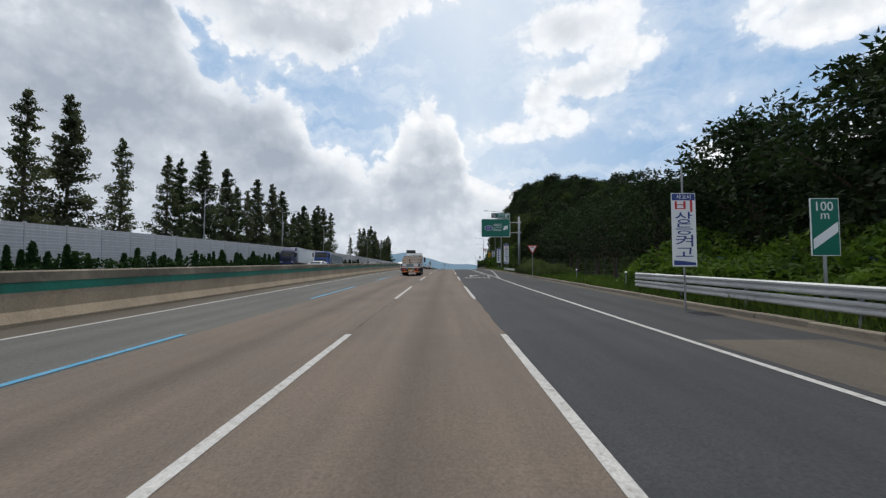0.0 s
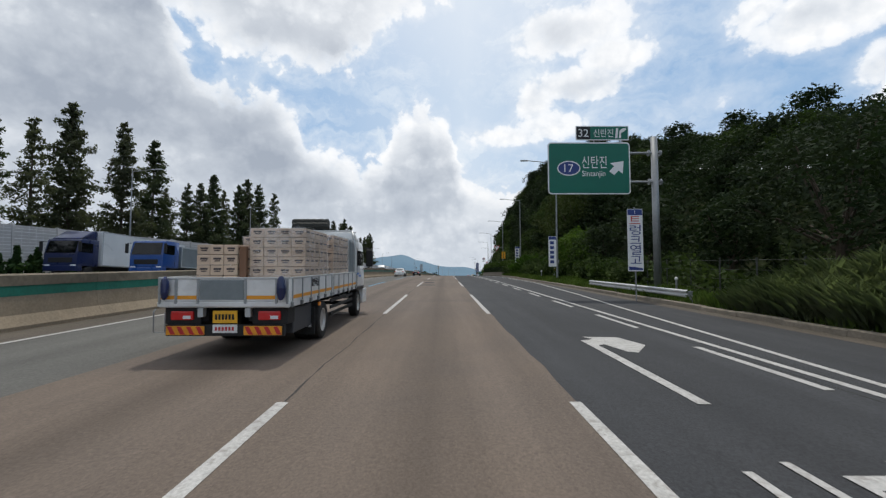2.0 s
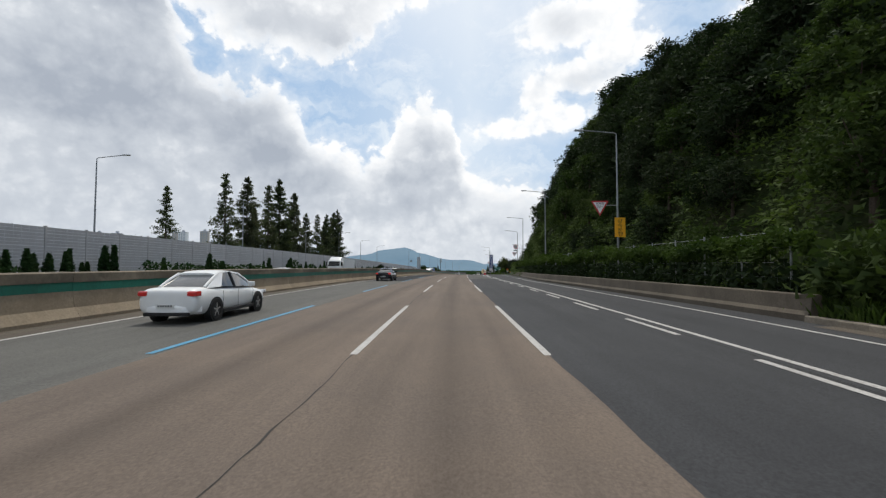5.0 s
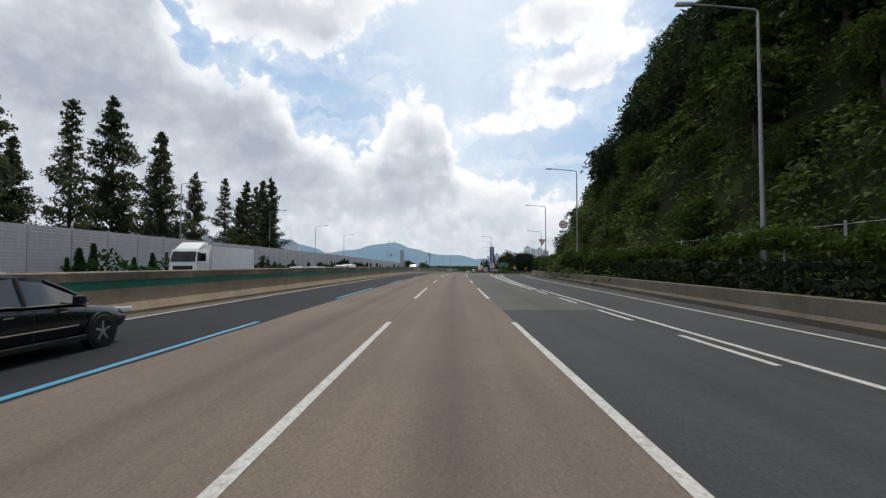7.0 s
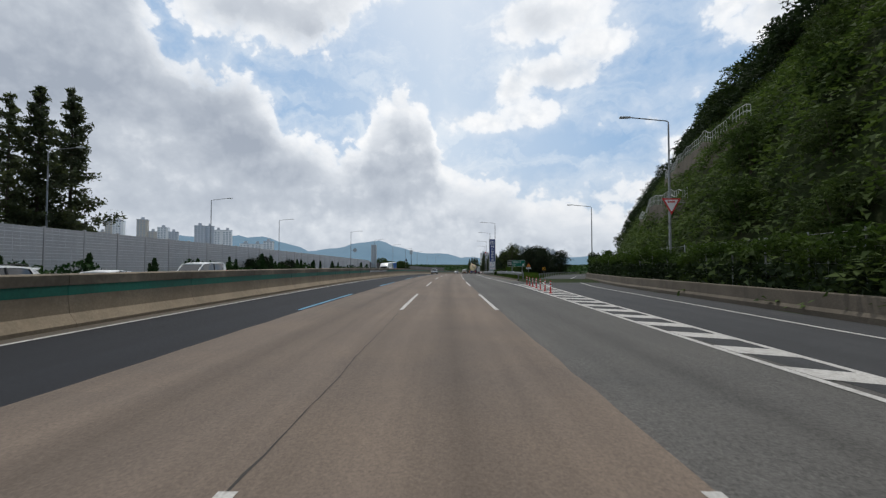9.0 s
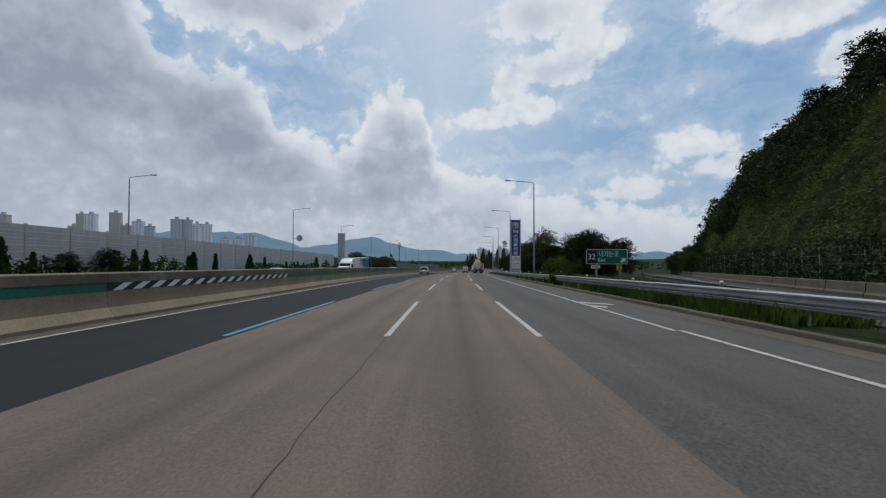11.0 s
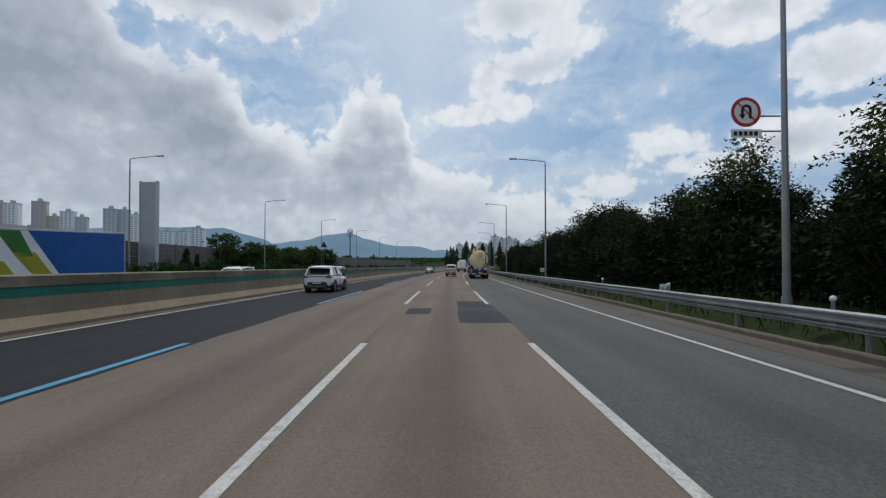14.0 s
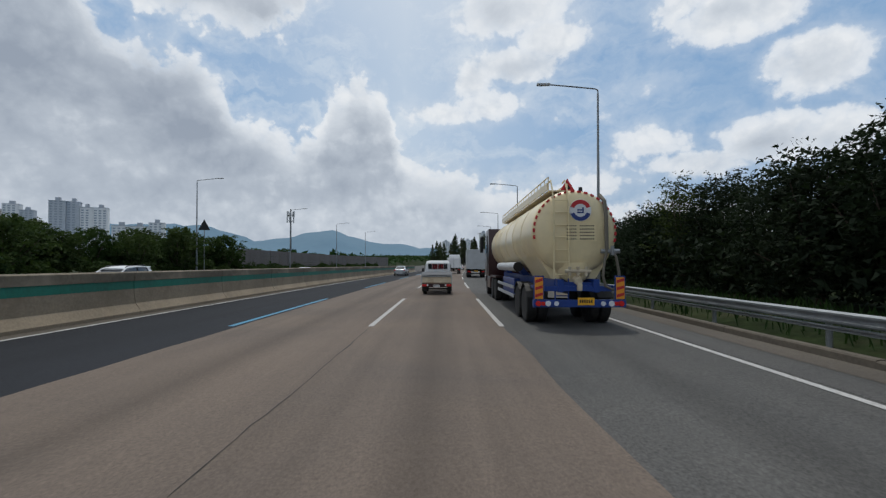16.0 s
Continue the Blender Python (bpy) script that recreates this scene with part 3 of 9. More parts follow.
def letters(name, body, size, material, parent, at, width=None, deep=0.004, turn=90.0, bold=0.0):
    """Words in the built-in font as a mesh: x to the right, upright, facing -y; at is their middle."""
    cu = bpy.data.curves.new(name, "FONT")
    cu.body, cu.size, cu.extrude, cu.align_x, cu.align_y = body, size, deep, "CENTER", "CENTER"
    cu.resolution_u, cu.offset = 3, bold
    tmp = bpy.data.objects.new(name, cu)
    scene.collection.objects.link(tmp)
    me = bpy.data.meshes.new_from_object(tmp.evaluated_get(bpy.context.evaluated_depsgraph_get()))
    bpy.data.objects.remove(tmp)
    bpy.data.curves.remove(cu)
    me.name = name
    co = np.empty(len(me.vertices) * 3)
    me.vertices.foreach_get("co", co)
    co = co.reshape(-1, 3)
    if len(co):
        mid = (co.max(0) + co.min(0)) / 2
        co[:, :2] -= mid[:2]
        if width:
            co[:, 0] *= width / max(co[:, 0].max() - co[:, 0].min(), 1e-6)
        me.vertices.foreach_set("co", co.ravel())
    me.materials.clear()
    me.materials.append(material)
    ob = new(name, me)
    ob.parent = parent
    ob.matrix_basis = pose(at[0], at[1], at[2], turn, 0, 0)
    return ob


def at_s(table):
    xs, ys = [a for a, b in table], [b for a, b in table]
    return lambda s: float(np.interp(s, xs, ys))


def ribbon(name, u0, u1, s0, s1, material, z=0.0, parent=None, ds=4.0, ragged=0.0, cols=1):
    """A strip of road surface between two lines along the road."""
    f0 = u0 if callable(u0) else (lambda s: u0)
    f1 = u1 if callable(u1) else (lambda s: u1)
    n = max(1, math.ceil((s1 - s0) / ds))
    verts, uv, faces = [], [], []
    rnd = random.Random(len(name) + int(s0 * 10))
    for i in range(n + 1):
        s = s0 + (s1 - s0) * i / n
        a, b = f0(s), f1(s)
        j0, j1 = (rnd.uniform(-ragged, ragged), rnd.uniform(-ragged, ragged)) if ragged else (0, 0)
        for k in range(cols + 1):
            u = a + j0 + (b + j1 - a - j0) * k / cols
            verts.append(P(s, u, z))
            uv.append((u, s))
    w = cols + 1
    for i in range(n):
        for k in range(cols):
            faces.append((i * w + k, i * w + k + 1, (i + 1) * w + k + 1, (i + 1) * w + k))
    return mesh_ob(name, verts, faces, material, parent, uv)


# ---------------------------------------------------------------- the lie of the land
HILL_FOOT = at_s([(-300, 50), (-20, 38), (40, 30), (80, 20), (110, 14.5), (170, 14.5), (190, 13.3), (215, 13.8), (235, 16), (262, 22), (300, 33.5), (340, 45.5), (420, 80), (700, 140)])
HILL_HIGH = at_s([(-300, 10), (0, 8), (60, 10), (85, 11), (105, 13.2), (125, 19), (150, 24), (175, 28), (195, 32), (215, 31), (230, 26), (240, 24.5), (255, 24), (300, 25), (340, 24), (420, 16), (700, 10)])
LEFT_EDGE = at_s([(0, -9.15), (70, -9.3), (98, -9.65), (130, -10.0), (157, -10.1), (180, -9.75), (202, -9.4), (250, -9.7), (300, -10.05), (340, -9.85), (380, -9.6), (440, -9.6)])
MEDIAN = at_s([(0, -10.6), (90, -10.75), (130, -11.2), (157, -11.3), (180, -10.6), (202, -10.0), (250, -10.4), (300, -10.85), (340, -10.5), (380, -10.15), (440, -10.15)])
EXIT_LINE = at_s([(44, 5.75), (64, 7.3), (71, 7.95), (88, 8.95), (130, 9.0), (165, 8.6), (190, 9.3), (215, 9.9), (240, 11.6), (262, 15.4), (300, 26.5), (360, 48.0)])
KERB = at_s([(-60, 9.65), (100, 9.7), (116, 10.5), (140, 9.9), (165, 9.4), (180, 10.2), (195, 11.1), (215, 11.7), (240, 13.4), (262, 17.2), (300, 28.4), (360, 50.0)])
GORE_L = at_s([(186, 5.35), (200, 5.2), (210, 5.3), (223, 5.6), (240, 6.0), (272, 5.4)])
GORE_R = at_s([(186, 5.6), (200, 5.9), (210, 6.3), (223, 6.9), (240, 8.0), (262, 11.4)])
RAMP_L = at_s([(205, 6.2), (225, 7.1), (240, 8.1), (262, 11.6), (300, 22.0), (360, 43.0)])
MAIN_R = at_s([(250, 7.8), (262, 7.85), (275, 7.7), (300, 7.35), (317, 7.2), (370, 7.22)])


def hill(s, u):
    t = (u - HILL_FOOT(s)) / 22.0
    if t <= 0:
        return 0.0
    t = min(t, 1.0)
    return HILL_HIGH(s) * (1 - (1 - t) ** 1.7)


def land(s, u):
    """Height of the ground over the road level."""
    z = -0.07
    if u > 9.0 and s < 252:
        z += 0.22 * min(max((u - KERB(s) - 0.1) / 0.5, 0), 1)
    elif u > 8.0 and s >= 252:
        z += 0.20 * min(max((u - 8.0) / 0.8, 0), 1)
        d = abs(u - (RAMP_L(s) + 4))
        z -= 0.25 * min(max((7.0 - d) / 2.0, 0), 1) if 262 < s < 420 else 0
    if u < -36:
        z += min((-36 - u) * 0.05, 1.0)
    h = hill(s, u)
    if h > 0:
        h += 0.9 * noise.noise((s * 0.13, u * 0.13, 3.0)) * min(h / 4, 1) + 0.5 * noise.noise((s * 0.4, u * 0.4, 8.0)) * min(h / 2, 1)
    return z + h


US = [-3000, -1800, -1000, -600, -400, -250, -150, -100, -70, -52, -44, -40, -37, -34, -29.8, -20, -8, 5, 8.0, 8.8, 9.6] + [10.2 + 0.8 * k for k in range(40)] + [44, 50, 60, 80, 120, 200, 400, 700, 1200]
SS = [-300 + 20 * k for k in range(12)] + [-60 + 4 * k for k in range(146)] + [530 + 30 * k for k in range(12)] + [920, 1100, 1400, 1800, 2300, 2900]
gv = [P(s, u, land(s, u)) for s in SS for u in US]
gw = len(US)
gf = [(i * gw + k, i * gw + k + 1, (i + 1) * gw + k + 1, (i + 1) * gw + k) for i in range(len(SS) - 1) for k in range(gw - 1)]
ground = tagged(mesh_ob("ground", gv, gf, M["earth"], smooth=True), "earth and grass ground rising to a wooded hill", "ground", kind="structure")

# ---------------------------------------------------------------- carriageway
road = tagged(ribbon("road", -5.45, 1.85, -60, 900, M["tan_road"], 0.0, ragged=0.03, ds=1.0), "worn tan motorway lanes with dark joints", "road", kind="structure")
ribbon("bus_lane", LEFT_EDGE, -5.36, -60, 163, M["pale_road"], -0.004, road, ds=1.0)
ribbon("bus_lane", LEFT_EDGE, -5.36, 163, 900, M["new_road"], -0.004, road, ds=1.0)
ribbon("median_shoulder", lambda s: MEDIAN(s) - 0.5, LEFT_EDGE, -60, 900, M["shoulder"], 0.0, road)
ribbon("slow_lane", 1.76, 5.6, -60, 174.6, M["dark_road"], -0.004, road, ds=1.0)
ribbon("slow_lane", 1.76, 5.6, 174.6, 900, M["grey_road"], -0.004, road, ds=1.0)
ribbon("hard_shoulder", 5.6, lambda s: KERB(s) + 0.1, -60, 186, M["dark_road"], 0.0, road)
ribbon("hard_shoulder", 5.6, MAIN_R, 250, 900, M["grey_road"], 0.0, road)
ribbon("exit_ramp", 5.6, lambda s: KERB(s) + 0.1, 186, 250, M["dark_road"], 0.0, road)
ribbon("exit_ramp", lambda s: RAMP_L(s) - 0.4, lambda s: KERB(s) + 0.1, 250, 360, M["dark_road"], 0.0, road)
ribbon("drain_slab", 5.95, lambda s: KERB(s) - 0.9, -30, 10.3, M["shoulder"], 0.004, road)
ribbon("gutter", lambda s: KERB(s) - 0.55, lambda s: KERB(s) + 0.05, -60, 125, M["shoulder"], 0.005, road)
ribbon("gutter", lambda s: MAIN_R(s) - 0.75, lambda s: MAIN_R(s) - 0.02, 256, 900, M["shoulder"], 0.005, road)
opposite = tagged(ribbon("opposite_road", -29.6, lambda s: MEDIAN(s) - 0.55, -60, 900, M["grey_road"], -0.01), "grey asphalt opposite carriageway", "road", kind="structure")

# dark repair patches
for s0, s1, u0, u1 in ((82.8, 84.0, -1.72, -0.48), (88.1, 90.2, -1.58, -0.66), (95.6, 96.9, -2.0, -0.53), (336.9, 339.0, -1.46, -0.58),
                       (334.5, 337.8, 0.38, 1.93), (339.4, 342.5, 0.46, 1.93)):
    ribbon("repair_patch", u0, u1, s0, s1, M["patch"], 0.004, road, ds=0.12, ragged=0.012)
ribbon("repair_patch", 0.42, 1.92, 337.8, 339.4, M["patch_worn"], 0.004, road, ds=0.12, ragged=0.012)

# lane lines
DASHES = [(1 + 20 * k, 11 + 20 * k) for k in range(-2, 9)] + [(180, 190), (199.2, 207.2), (220.8, 230.2), (241, 250.5)] + [(1 + 20 * k, 11 + 20 * k) for k in range(13, 36)]
for a, b in DASHES:
    ribbon("lane_dash", -1.875, -1.725, a - (1.2 if a == 361 else 0.0), b, M["white_line"], 0.006, road, ds=2.5, ragged=0.006)
    ribbon("lane_dash", 1.725, 1.875, a, b, M["white_line"], 0.006, road, ds=2.5, ragged=0.006)
    ribbon("bus_lane_dash", -5.73, -5.57, a, b, M["blue_line"], 0.006, road, ds=2.5, ragged=0.006)
ribbon("edge_line", lambda s: LEFT_EDGE(s) - 0.075, lambda s: LEFT_EDGE(s) + 0.075, -60, 900, M["white_line"], 0.006, road)
EDGE_R = at_s([(-60, 5.655), (30, 5.655), (48, 5.855), (188, 5.855)])
ribbon("edge_line", lambda s: EDGE_R(s) - 0.075, lambda s: EDGE_R(s) + 0.075, -60, 188, M["white_line"], 0.006, road)
ribbon("edge_line", 5.36, 5.50, 262, 900, M["white_line"], 0.006, road)
ribbon("exit_edge_line", lambda s: EXIT_LINE(s) - 0.07, lambda s: EXIT_LINE(s) + 0.07, 44, 360, M["white_line"], 0.006, road)
ribbon("gore_line", lambda s: GORE_L(s) - 0.075, lambda s: GORE_L(s) + 0.075, 188, 262, M["white_line"], 0.007, road)
ribbon("gore_line", lambda s: GORE_R(s) - 0.075, lambda s: GORE_R(s) + 0.075, 188, 258, M["white_line"], 0.007, road)
for k in range(23):
    s = 51.5 + 6.0 * k
    ribbon("exit_dash", 5.33, 5.48, s, s + 3.2, M["white_line"], 0.006, road, ragged=0.005)
for k in range(26):
    s = 194.5 + 2.0 * k
    a, b = GORE_L(s + 1) + 0.08, GORE_R(s + 1) - 0.08
    lean = (b - a) * 0.55
    quad = [(s, a), (s + 0.85, a), (s + 0.85 - lean, b), (s - lean, b)]
    mesh_ob("gore_stripe", [P(x, u, 0.008) for x, u in quad], [(0, 1, 2, 3)], M["white_line"], road)
for quad in (((271.2, 5.30), (270.6, 5.30), (269.4, 6.55), (269.9, 6.60)), ((269.5, 5.40), (268.9, 5.40), (268.1, 5.75), (268.6, 6.05))):
    mesh_ob("gore_stripe", [P(x, u, 0.008) for x, u in quad], [(0, 1, 2, 3)], M["white_line"], road)
# turn arrow and lettering on the slow lane
# place name painted along the lane, stretched for the driver
lt = letters("road_lettering", "신탄진", 1.0, M["white_line"], road, (0, 0, 0), deep=0.0)
co = np.empty(len(lt.data.vertices) * 3)
lt.data.vertices.foreach_get("co", co)
co = co.reshape(-1, 3)
span_x, span_y = np.ptp(co[:, 0]), np.ptp(co[:, 1])
out = [P(47.7 + v[1] / span_y * 3.2, 3.72 + v[0] / span_x * 2.7, 0.0065) for v in co]
lt.matrix_basis = Matrix()
lt.data.vertices.foreach_set("co", np.array(out).ravel())
arrow = [(50.9, 3.27), (50.9, 3.43), (54.9, 3.46), (55.0, 3.62), (54.2, 3.78), (54.1, 3.95), (54.9, 4.45), (55.9, 4.25), (56.0, 3.45), (55.7, 3.6), (55.6, 3.5), (55.5, 3.27)]
mesh_ob("turn_arrow", [P(s, u, 0.006) for s, u in arrow], [tuple(range(len(arrow)))], M["white_line"], road)

# wandering joint between the two tan lanes
rnd = random.Random(3)
wv, wf = [], []
s, k = -20.0, 0
while s < 470:
    wob_u = -1.79 + 0.07 * noise.noise((s * 0.35, 0, 0)) + 0.03 * noise.noise((s * 1.7, 5, 0)) + rnd.uniform(-0.01, 0.01)
    wide_u = 0.004 + 0.010 * rnd.random() * (0.4 + abs(noise.noise((s * 0.2, 9, 0))) * 2)
    wv += [P(s, wob_u - wide_u, 0.003), P(s, wob_u + wide_u, 0.003)]
    if k:
        wf.append((2 * k - 2, 2 * k - 1, 2 * k + 1, 2 * k))
    s += 0.35
    k += 1
mesh_ob("lane_joint", wv, wf, M["crack"], road)

# ---------------------------------------------------------------- median barrier, in cast lengths
median = thing("median_barrier", Matrix(), "pale concrete median barrier with a green painted band", "barrier", kind="structure")


def cast_profile(name, pts, length, material):
    """A cast length from a cross section (u, z), running along y from 0."""
    bm = bmesh.new()
    loft(bm, [[(u, 0.001, z) for u, z in pts], [(u, length - 0.001, z) for u, z in pts]])
    me = bpy.data.meshes.new(name)
    bm.to_mesh(me)
    bm.free()
    me.materials.append(material)
    return me


BODY = cast_profile("barrier_body", [(0.0, -0.05), (0.0, 0.10), (-0.20, 0.38), (-0.26, 0.87), (-0.62, 0.87), (-0.68, 0.38), (-0.88, 0.10), (-0.88, -0.05)], 6.0, M["concrete"])
BAND = cast_profile("green_band", [(-0.255, 0.87), (-0.265, 1.14), (-0.615, 1.14), (-0.625, 0.87)], 6.0, M["green_band"])
CAP = cast_profile("barrier_cap", [(-0.235, 1.14), (-0.235, 1.41), (-0.28, 1.45), (-0.60, 1.45), (-0.645, 1.41), (-0.645, 1.14)], 6.0, M["cap"])
for k in range(88):
    s = -48 + 6.0 * k
    for me in (BODY, BAND, CAP):
        ob = new(me.name, me)
        ob.parent = median
        d = math.degrees(math.atan2(MEDIAN(s + 6) - MEDIAN(s), 6.0))
        stretch = (P(s + 6, MEDIAN(s + 6)) - P(s, MEDIAN(s))).length / 6.0
        ob.matrix_basis = on_road(s, MEDIAN(s), yaw=-d) @ Matrix.Diagonal((1, stretch, 1, 1))

# hazard stripes over the green band where the lanes part
hz = ribbon("hazard_band", 0.0, 0.01, 264, 279.2, M["sign_black"], 0.0, median)
hz.data.clear_geometry()
hz_v, hz_f = [], []
for k in range(31):
    s = 264 + 0.507 * k
    hz_v += [P(s, MEDIAN(s) - 0.250, 0.88), P(s, MEDIAN(s) - 0.258, 1.13)]
    if k:
        hz_f.append((2 * k - 2, 2 * k, 2 * k + 1, 2 * k - 1))
hz.data.from_pydata(hz_v, [], hz_f)
hz.data.update()
for k in range(17):
    s = 264.2 + 0.9 * k
    mesh_ob("hazard_stripe", [P(a, MEDIAN(a) - d, z) for a, d, z in ((s, 0.246, 0.89), (s + 0.42, 0.246, 0.89), (s + 0.92, 0.254, 1.12), (s + 0.50, 0.254, 1.12))], [(0, 1, 2, 3)], M["sign_white"], median)

# ---------------------------------------------------------------- kerb and low wall on the exit side
kerb = thing("kerb", Matrix(), "weathered concrete kerb beside the verge", "kerb", kind="structure")
STONE = cast_profile("kerb_stone", [(0.0, -0.05), (0.02, 0.16), (0.05, 0.19), (0.22, 0.19), (0.24, -0.05)], 2.0, M["kerb"])
STONE_DARK = cast_profile("kerb_stone", [(0.0, -0.05), (0.03, 0.12), (0.06, 0.15), (0.22, 0.15), (0.24, -0.05)], 2.0, M["old_concrete"])
rnd = random.Random(11)
for k in range(88):
    s = -50 + 2.0 * k
    ob = new("kerb_stone", STONE)
    ob.parent = kerb
    ob.matrix_basis = on_road(s, KERB(s) + rnd.uniform(-0.015, 0.015), rnd.uniform(-0.03, 0.0), yaw=-math.degrees(math.atan2(KERB(s + 2) - KERB(s), 2)))
for k in range(110):
    s = 256 + 2.0 * k
    ob = new("kerb_stone", STONE_DARK)
    ob.parent = kerb
    ob.matrix_basis = on_road(s, MAIN_R(s) + rnd.uniform(-0.015, 0.015), rnd.uniform(-0.03, 0.0))
low_wall = thing("roadside_wall", Matrix(), "low weathered concrete wall under an ivy fence", "wall", kind="structure")
LOW = cast_profile("wall_length", [(0.0, -0.05), (0.0, 0.18), (0.10, 0.30), (0.16, 0.76), (0.20, 0.79), (0.42, 0.79), (0.45, 0.76), (0.45, -0.05)], 4.0, M["old_concrete"])
for k in range(54):
    s = 126 + 4.0 * k
    ob = new("wall_length", LOW)
    ob.parent = low_wall
    ob.matrix_basis = on_road(s, KERB(s) + 0.1, yaw=-math.degrees(math.atan2(KERB(s + 4) - KERB(s), 4)))

# ---------------------------------------------------------------- noise wall beyond the opposite lanes
noise_wall = thing("noise_wall", Matrix(), "pale grey panelled noise wall with horizontal ribs", "noise wall", kind="structure")
bm = bmesh.new()
for k in range(9):
    box(bm, -0.06, 0.06, 0.08, 3.92, 0.05 + 0.53 * k, 0.05 + 0.53 * k + 0.505)
PANEL = bpy.data.meshes.new("wall_panel")
bm.to_mesh(PANEL)
PANEL.materials.append(M["wall_panel"])
bm.free()
bm = bmesh.new()
for k in range(1, 18):
    box(bm, -0.045, 0.085, 0.09, 3.91, 0.02 + 0.265 * k, (0.075 if k % 2 == 0 else 0.05) + 0.265 * k)
for k in range(1, 6):
    box(bm, 0.061, 0.072, 0.08 + 0.64 * k, 0.10 + 0.64 * k, 0.06, 4.78)
RIB = bpy.data.meshes.new("wall_rib")
bm.to_mesh(RIB)
RIB.materials.append(M["wall_joint"])
bm.free()
bm = bmesh.new()
box(bm, -0.1, 0.1, -0.08, 0.08, -0.1, 4.90)
POST = bpy.data.meshes.new("wall_post")
bm.to_mesh(POST)
POST.materials.append(M["wall_panel"])
bm.free()
for k in range(112):
    s = -84 + 4.0 * k
    for me in (PANEL, RIB, POST):
        ob = new(me.name, me)
        ob.parent = noise_wall
        ob.matrix_basis = on_road(s, -33.0)
brown_wall = thing("brown_noise_wall", Matrix(), "dark brown noise wall with vertical posts", "noise wall", kind="structure")
bm = bmesh.new()
for k in range(8):
    box(bm, -0.06, 0.06, 0.06, 3.94, 0.05 + 0.53 * k, 0.05 + 0.53 * k + 0.51)
BROWN = bpy.data.meshes.new("wall_panel")
bm.to_mesh(BROWN)
BROWN.materials.append(M["wall_brown"])
bm.free()
bm = bmesh.new()
box(bm, -0.1, 0.1, -0.08, 0.08, -0.1, 4.35)
DARK_POST = bpy.data.meshes.new("wall_post")
bm.to_mesh(DARK_POST)
DARK_POST.materials.append(M["wall_brown"])
bm.free()
for k in range(50):
    s = 364 + 4.0 * k
    if 386 < s < 438:
        continue
    for me in (BROWN, DARK_POST):
        ob = new(me.name, me)
        ob.parent = brown_wall
        ob.matrix_basis = on_road(s, -34.0 - 0.02 * k)
# ---------------------------------------------------------------- plants
def leaf_mesh(name, at, size, rng, material, up=0.3, out=None, long=1.5):
    """Many single leaves: small pointed blades at the places given."""
    n = len(at)
    d = rng.normal(size=(n, 3))
    d[:, 2] = d[:, 2] * 0.8 - 0.15
    if out is not None:
        d = d * 0.8 + out
    d /= np.linalg.norm(d, axis=1)[:, None] + 1e-9
    side = np.cross(d, rng.normal(size=(n, 3)) + np.array([0, 0, up]))
    side /= np.linalg.norm(side, axis=1)[:, None] + 1e-9
    nrm = np.cross(side, d)
    w = (size * rng.uniform(0.6, 1.3, n))[:, None]
    v = np.empty((n, 3, 3))
    v[:, 0] = at - d * w * 0.5 * long + side * w * 0.12
    v[:, 1] = at + side * w * 0.85 + nrm * w * 0.12
    v[:, 2] = at + d * w * 0.75 * long - side * w * 0.25
    me = bpy.data.meshes.new(name)
    me.vertices.add(n * 3)
    me.vertices.foreach_set("co", v.astype(np.float32).ravel())
    me.loops.add(n * 3)
    me.loops.foreach_set("vertex_index", np.arange(n * 3, dtype=np.int32))
    me.polygons.add(n)
    me.polygons.foreach_set("loop_start", np.arange(0, n * 3, 3, dtype=np.int32))
    me.update(calc_edges=True)
    me.validate()
    me.materials.append(material)
    return me


def sprays(rng, start, way, length, count, droop=0.4):
    """Leaves in pairs along arching twigs: their places and the ways they point."""
    way = way / (np.linalg.norm(way, axis=1)[:, None] + 1e-9)
    side = np.cross(way, np.array([0.0, 0.0, 1.0]) + rng.normal(size=way.shape) * 0.25)
    side /= np.linalg.norm(side, axis=1)[:, None] + 1e-9
    at, out = [], []
    for k in range(count):
        t = (k + 0.6) / count
        sign = 1.0 if k % 2 else -1.0
        reach = (length * (0.10 + 0.16 * math.sin(math.pi * t)))[:, None]
        p = start + way * (length * t)[:, None] + side * sign * reach
        p[:, 2] -= droop * length * t * t
        at.append(p + rng.normal(size=p.shape) * (length * 0.03)[:, None])
        out.append((way * 0.8 + side * sign * 0.9 - np.array([0.0, 0.0, 0.9 * droop * t])) * 1.7)
    return np.concatenate(at), np.concatenate(out)


